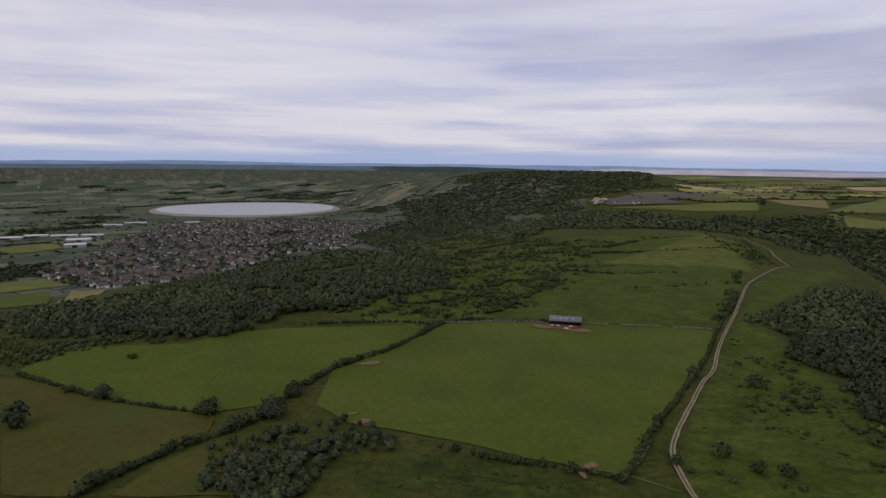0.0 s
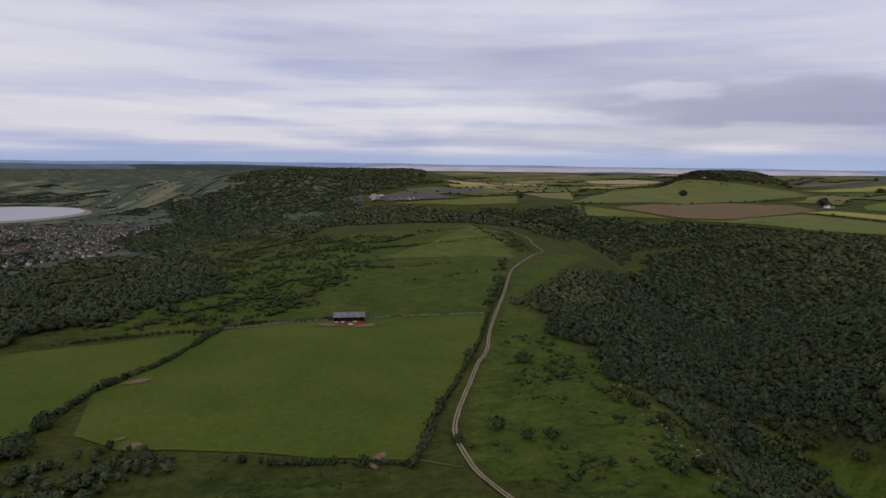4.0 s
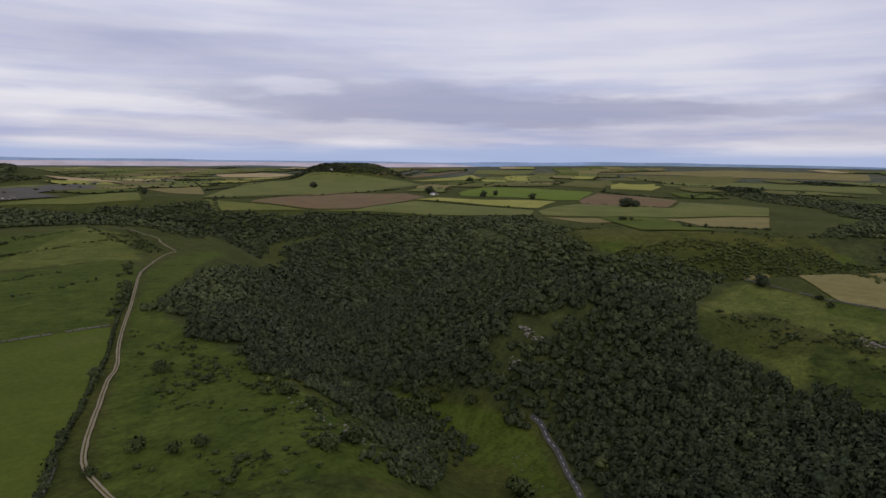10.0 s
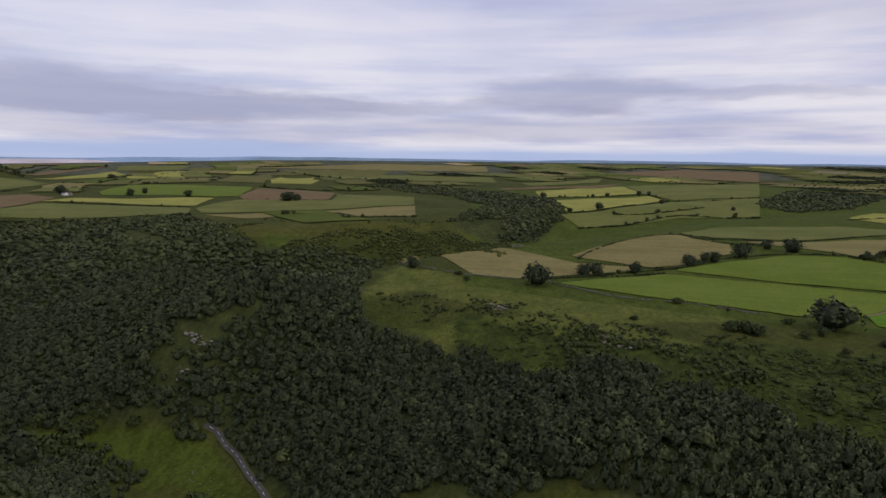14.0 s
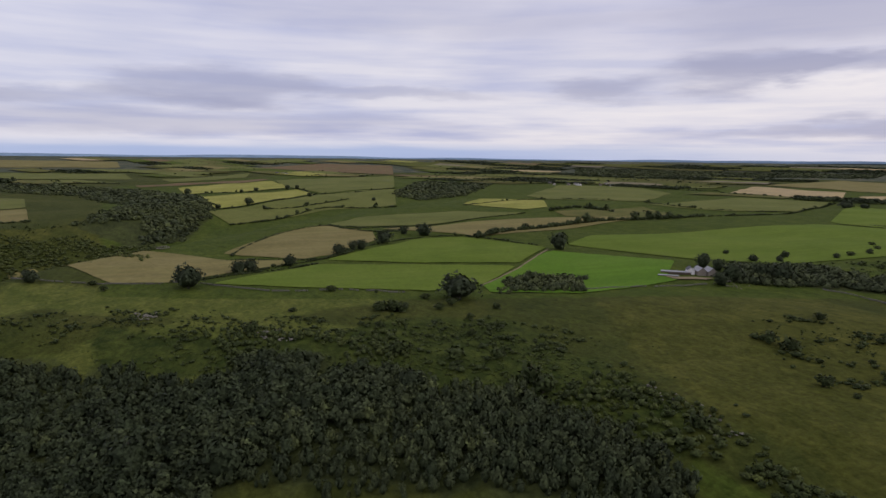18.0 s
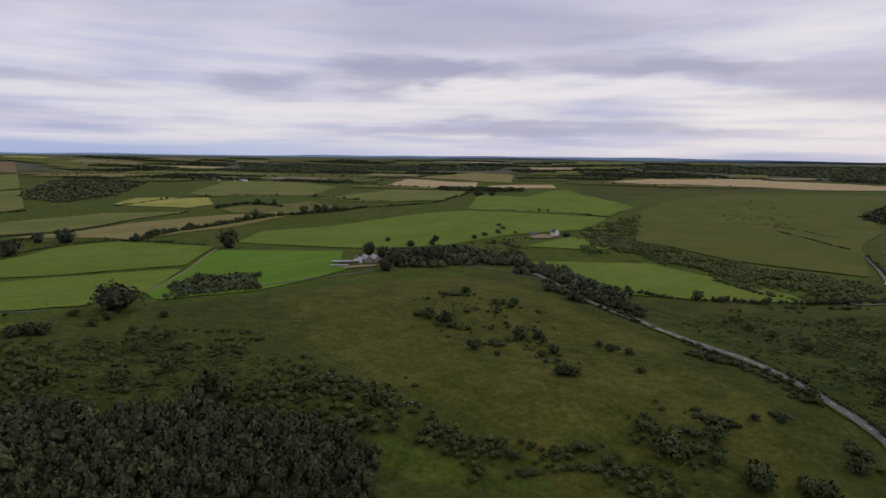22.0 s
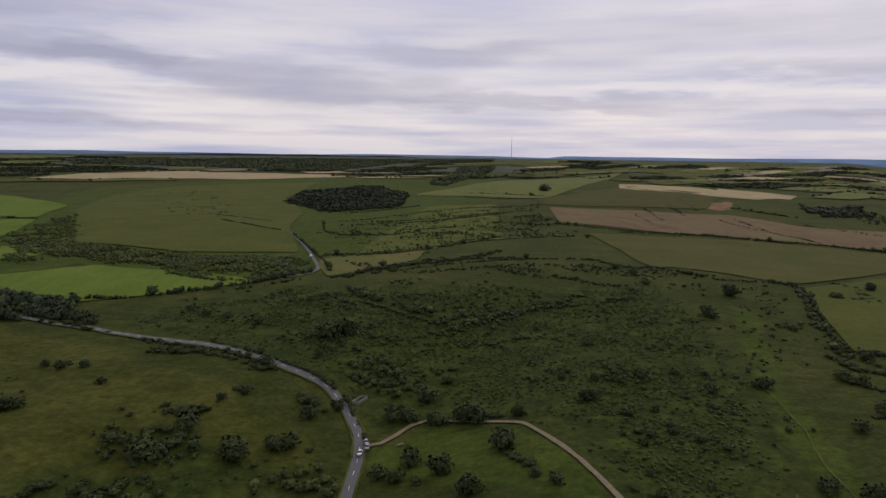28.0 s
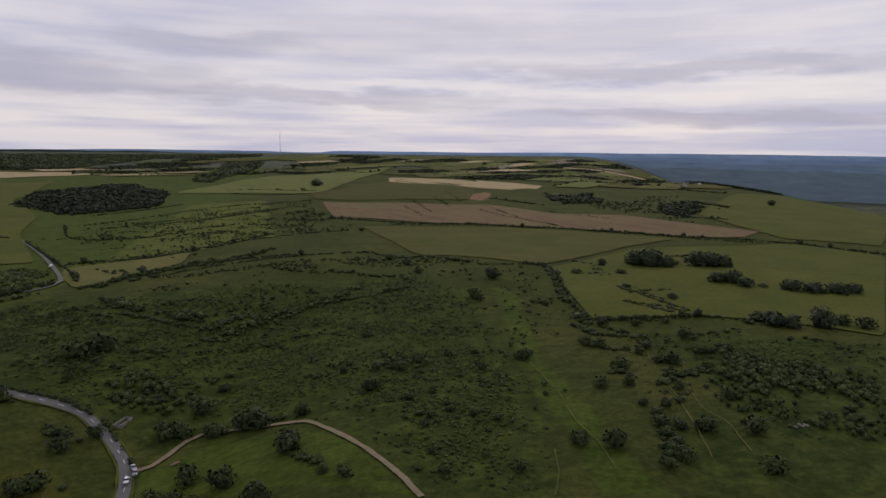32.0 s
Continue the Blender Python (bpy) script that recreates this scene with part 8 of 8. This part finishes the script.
def bare_earth(x, y, along, across, turn):
    n = 22
    a = radians(turn)
    pts = []
    for k in range(n):
        t = k / n * 2 * math.pi
        r = rng.uniform(0.6, 1.15)
        u, v = along * r * math.cos(t), across * r * math.sin(t)
        pts.append((x + u * math.cos(a) - v * math.sin(a), y + u * math.sin(a) + v * math.cos(a)))
    ob = drape("bare_earth", pts, "earth_patch", 0.62, max(0.8, min(along, across) * 0.2))
    co = np.array([v.co[:2] for v in ob.data.vertices])
    u = (co - [x, y]) @ np.array([[math.cos(a), -math.sin(a)], [math.sin(a), math.cos(a)]])
    worn = 1.0 - np.hypot(u[:, 0] / along, u[:, 1] / across)
    ob.data.attributes.new("worn", "FLOAT", "POINT").data.foreach_set("value", worn.astype(np.float32))
    tagged(ob, "trodden bare pale-brown earth in the pasture", "bare earth", kind="structure")


bare_earth(*(-38.6, 339.3), 9, 4, 10)
bare_earth(*(-32.4, 256.9), 5, 4, 20)
bare_earth(*(-37.7, 265.8), 4, 1.5, 30)
bare_earth(*(72.0, 424.0), 15, 8, -12)
bare_earth(*(92.0, 414.5), 13, 6, -12)
bare_earth(*(55.2, 220.8), 5, 3, 40)
bare_earth(*(51.0, 213.8), 1.6, 4, 10)
bare_earth(*(-18.3, -254.6), 3, 1.6, 20)


# ---- cars ----
plain("paint_white", (0.7, 0.7, 0.7), 0.3, 0.5, 1.0, 0.1)
plain("paint_silver", (0.36, 0.37, 0.39), 0.3, 0.5, 1.0, 0.1, 0.4)
plain("rubber", (0.02, 0.02, 0.02), 0.9, 0.1, 1.0)


def car(x, y, turn, paint, label, van=False):
    base = new("car")
    base.matrix_basis = pose(x, y, at_ground(x, y) + float(lift(x, y, 1.0)), 0, 0, turn)
    bm = box(bmesh.new(), -2.1, 2.1, -0.87, 0.87, 0.35, 0.95)
    bmesh.ops.bevel(bm, geom=bm.edges[:], offset=0.16, segments=2, affect="EDGES")
    part("body", bm, paint, base)
    bm = bmesh.new()
    top = 2.0 if van else 1.5
    a, b = (-2.0, 1.1) if van else (-1.5, 0.9)
    lo = [bm.verts.new(p) for p in ((a, -0.8, 0.9), (b, -0.8, 0.9), (b, 0.8, 0.9), (a, 0.8, 0.9))]
    hi = [bm.verts.new(p) for p in ((a + 0.35, -0.66, top), (b - 0.55, -0.66, top), (b - 0.55, 0.66, top), (a + 0.35, 0.66, top))]
    for k in range(4):
        bm.faces.new((lo[k], lo[(k + 1) % 4], hi[(k + 1) % 4], hi[k]))
    bm.faces.new(lo[::-1])
    bm.faces.new(hi)
    part("window_band", bm, paint if van else "glass_dark", base)
    bm = box(bmesh.new(), a + 0.4, b - 0.6, -0.62, 0.62, top, top + 0.06)
    part("roof", bm, paint, base)
    for u in (-1.3, 1.3):
        for s in (-0.84, 0.84):
            w = bmesh.new()
            bmesh.ops.create_cone(w, cap_ends=True, segments=12, radius1=0.33, radius2=0.33, depth=0.22, matrix=Matrix.Translation((u, s, 0.33)) @ Matrix.Rotation(radians(90), 4, "X"))
            part("wheel", w, "rubber", base)
    for s in (-0.6, 0.6):
        part("headlight", box(bmesh.new(), 2.02, 2.12, s - 0.2, s + 0.2, 0.62, 0.8), "sheet_white", base)
    tagged(base, label, "car")


car(*(-1.1, -248.7), 80, "paint_white", "white hatchback car on the asphalt road")
car(*(-3.8, -256.1), 96, "paint_silver", "silver car parked at the path gate")
car(*(-4.2, -252.5), 84, "paint_silver", "silver car parked beside the road")
car(*(46.1, -669.4), 60, "paint_white", "white van parked on the far road", True)


def pen(x, y, turn):
    base = new("stone_pen")
    base.matrix_basis = pose(x, y, at_ground(x, y, 0.5), 0, 0, turn)
    for q in ((-4, 4, -1.8, -1.4), (-4, 4, 1.4, 1.8), (-4.3, -3.9, -1.8, 1.8), (3.9, 4.3, -1.8, 1.8)):
        part("wall", box(bmesh.new(), *q, -1.0, 0.7), "concrete", base)
    tagged(base, "small roofless pale concrete pen beside the road", "pen")


pen(*(-1.5, -295.1), 55)


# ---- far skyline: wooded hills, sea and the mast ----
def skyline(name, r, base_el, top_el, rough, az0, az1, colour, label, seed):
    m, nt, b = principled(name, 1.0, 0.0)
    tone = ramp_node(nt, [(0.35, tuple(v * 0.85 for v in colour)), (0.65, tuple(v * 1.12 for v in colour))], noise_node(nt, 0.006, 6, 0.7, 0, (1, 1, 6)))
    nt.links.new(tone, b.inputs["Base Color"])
    g = np.random.default_rng(seed)
    n = int((az1 - az0) * 4)
    az = np.radians(np.linspace(az0, az1, n))
    t = np.linspace(0, 1, n)
    e = np.zeros(n)
    for k in range(1, 14):
        e += np.sin(t * k * (az1 - az0) / 14 + g.uniform(0, 6.28)) / k ** 0.9
    e = top_el + rough * e * np.minimum(1, np.minimum(t, 1 - t) * 12 + (0 if az1 - az0 < 359 else 1))
    fade = smooth(np.minimum(t, 1 - t) * (az1 - az0) / 9.0)
    e = base_el + (e - base_el) * fade
    rows = [np.stack([rr * np.sin(az), rr * np.cos(az), EYE_Z + rr * np.tan(np.radians(el))], 1) for rr, el in ((r, np.full(n, base_el)), (r + 8, (e + base_el) / 2), (r + 25, e))]
    i, j = np.meshgrid(np.arange(2), np.arange(n - 1), indexing="ij")
    f = np.stack([i * n + j, i * n + j + 1, (i + 1) * n + j + 1, (i + 1) * n + j], -1).reshape(-1, 4)
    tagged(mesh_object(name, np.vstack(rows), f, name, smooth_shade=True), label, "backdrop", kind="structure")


# strip colours hold distance haze, and on the sea the reflected sky
skyline("far_hills", 4930, -0.9, -0.24, 0.06, 58, 222, (0.22, 0.31, 0.43), "hazy blue-grey far hills along the skyline", 3)
skyline("far_coast", 4972, -0.9, -0.26, 0.06, -44, 78, (0.26, 0.36, 0.53), "hazy pale blue far coast beyond the sea", 5)
skyline("wooded_hills", 4920, -1.5, -0.36, 0.09, -13, 14, (0.060, 0.085, 0.088), "hazy dark blue-green wooded hills beyond the vale", 23)
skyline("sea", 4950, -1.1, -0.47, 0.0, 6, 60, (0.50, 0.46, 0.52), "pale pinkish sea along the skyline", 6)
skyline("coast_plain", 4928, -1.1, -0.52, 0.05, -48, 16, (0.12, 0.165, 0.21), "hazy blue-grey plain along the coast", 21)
skyline("near_skyline", 4935, -1.1, -0.78, 0.05, -44, 62, (0.09, 0.12, 0.15), "low hazy dark blue-green land along the coast", 9)
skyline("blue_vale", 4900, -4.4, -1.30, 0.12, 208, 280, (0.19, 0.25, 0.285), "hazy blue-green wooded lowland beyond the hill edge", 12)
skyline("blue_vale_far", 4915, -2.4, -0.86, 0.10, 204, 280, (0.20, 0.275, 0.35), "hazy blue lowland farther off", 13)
skyline("blue_plain", 4940, -2.0, -0.45, 0.06, 200, 280, (0.23, 0.32, 0.43), "hazy pale blue far plain", 15)
skyline("blue_hills", 4960, -1.6, -0.16, 0.05, 190, 276, (0.27, 0.38, 0.53), "hazy pale blue far hills beyond the lowland", 14)
skyline("wooded_skyline", 4885, -1.3, -0.42, 0.10, 128, 203, (0.045, 0.062, 0.062), "hazy dark blue-green wooded skyline of the plateau", 17)


def mast(x, y):
    base = new("radio_mast")
    base.matrix_basis = pose(x, y, at_ground(x, y), 0, 0, 0)
    bm = bmesh.new()
    bmesh.ops.create_cone(bm, cap_ends=True, segments=6, radius1=1.7, radius2=1.2, depth=150, matrix=Matrix.Translation((0, 0, 75)))
    part("shaft", bm, "steel", base)
    bm = bmesh.new()
    bmesh.ops.create_cone(bm, cap_ends=True, segments=6, radius1=0.8, radius2=0.5, depth=22, matrix=Matrix.Translation((0, 0, 160)))
    part("aerial", bm, "sheet_white", base)
    tagged(base, "tall thin grey radio mast on the far plateau", "mast")


mast(*(-1132.7, -4614.8))
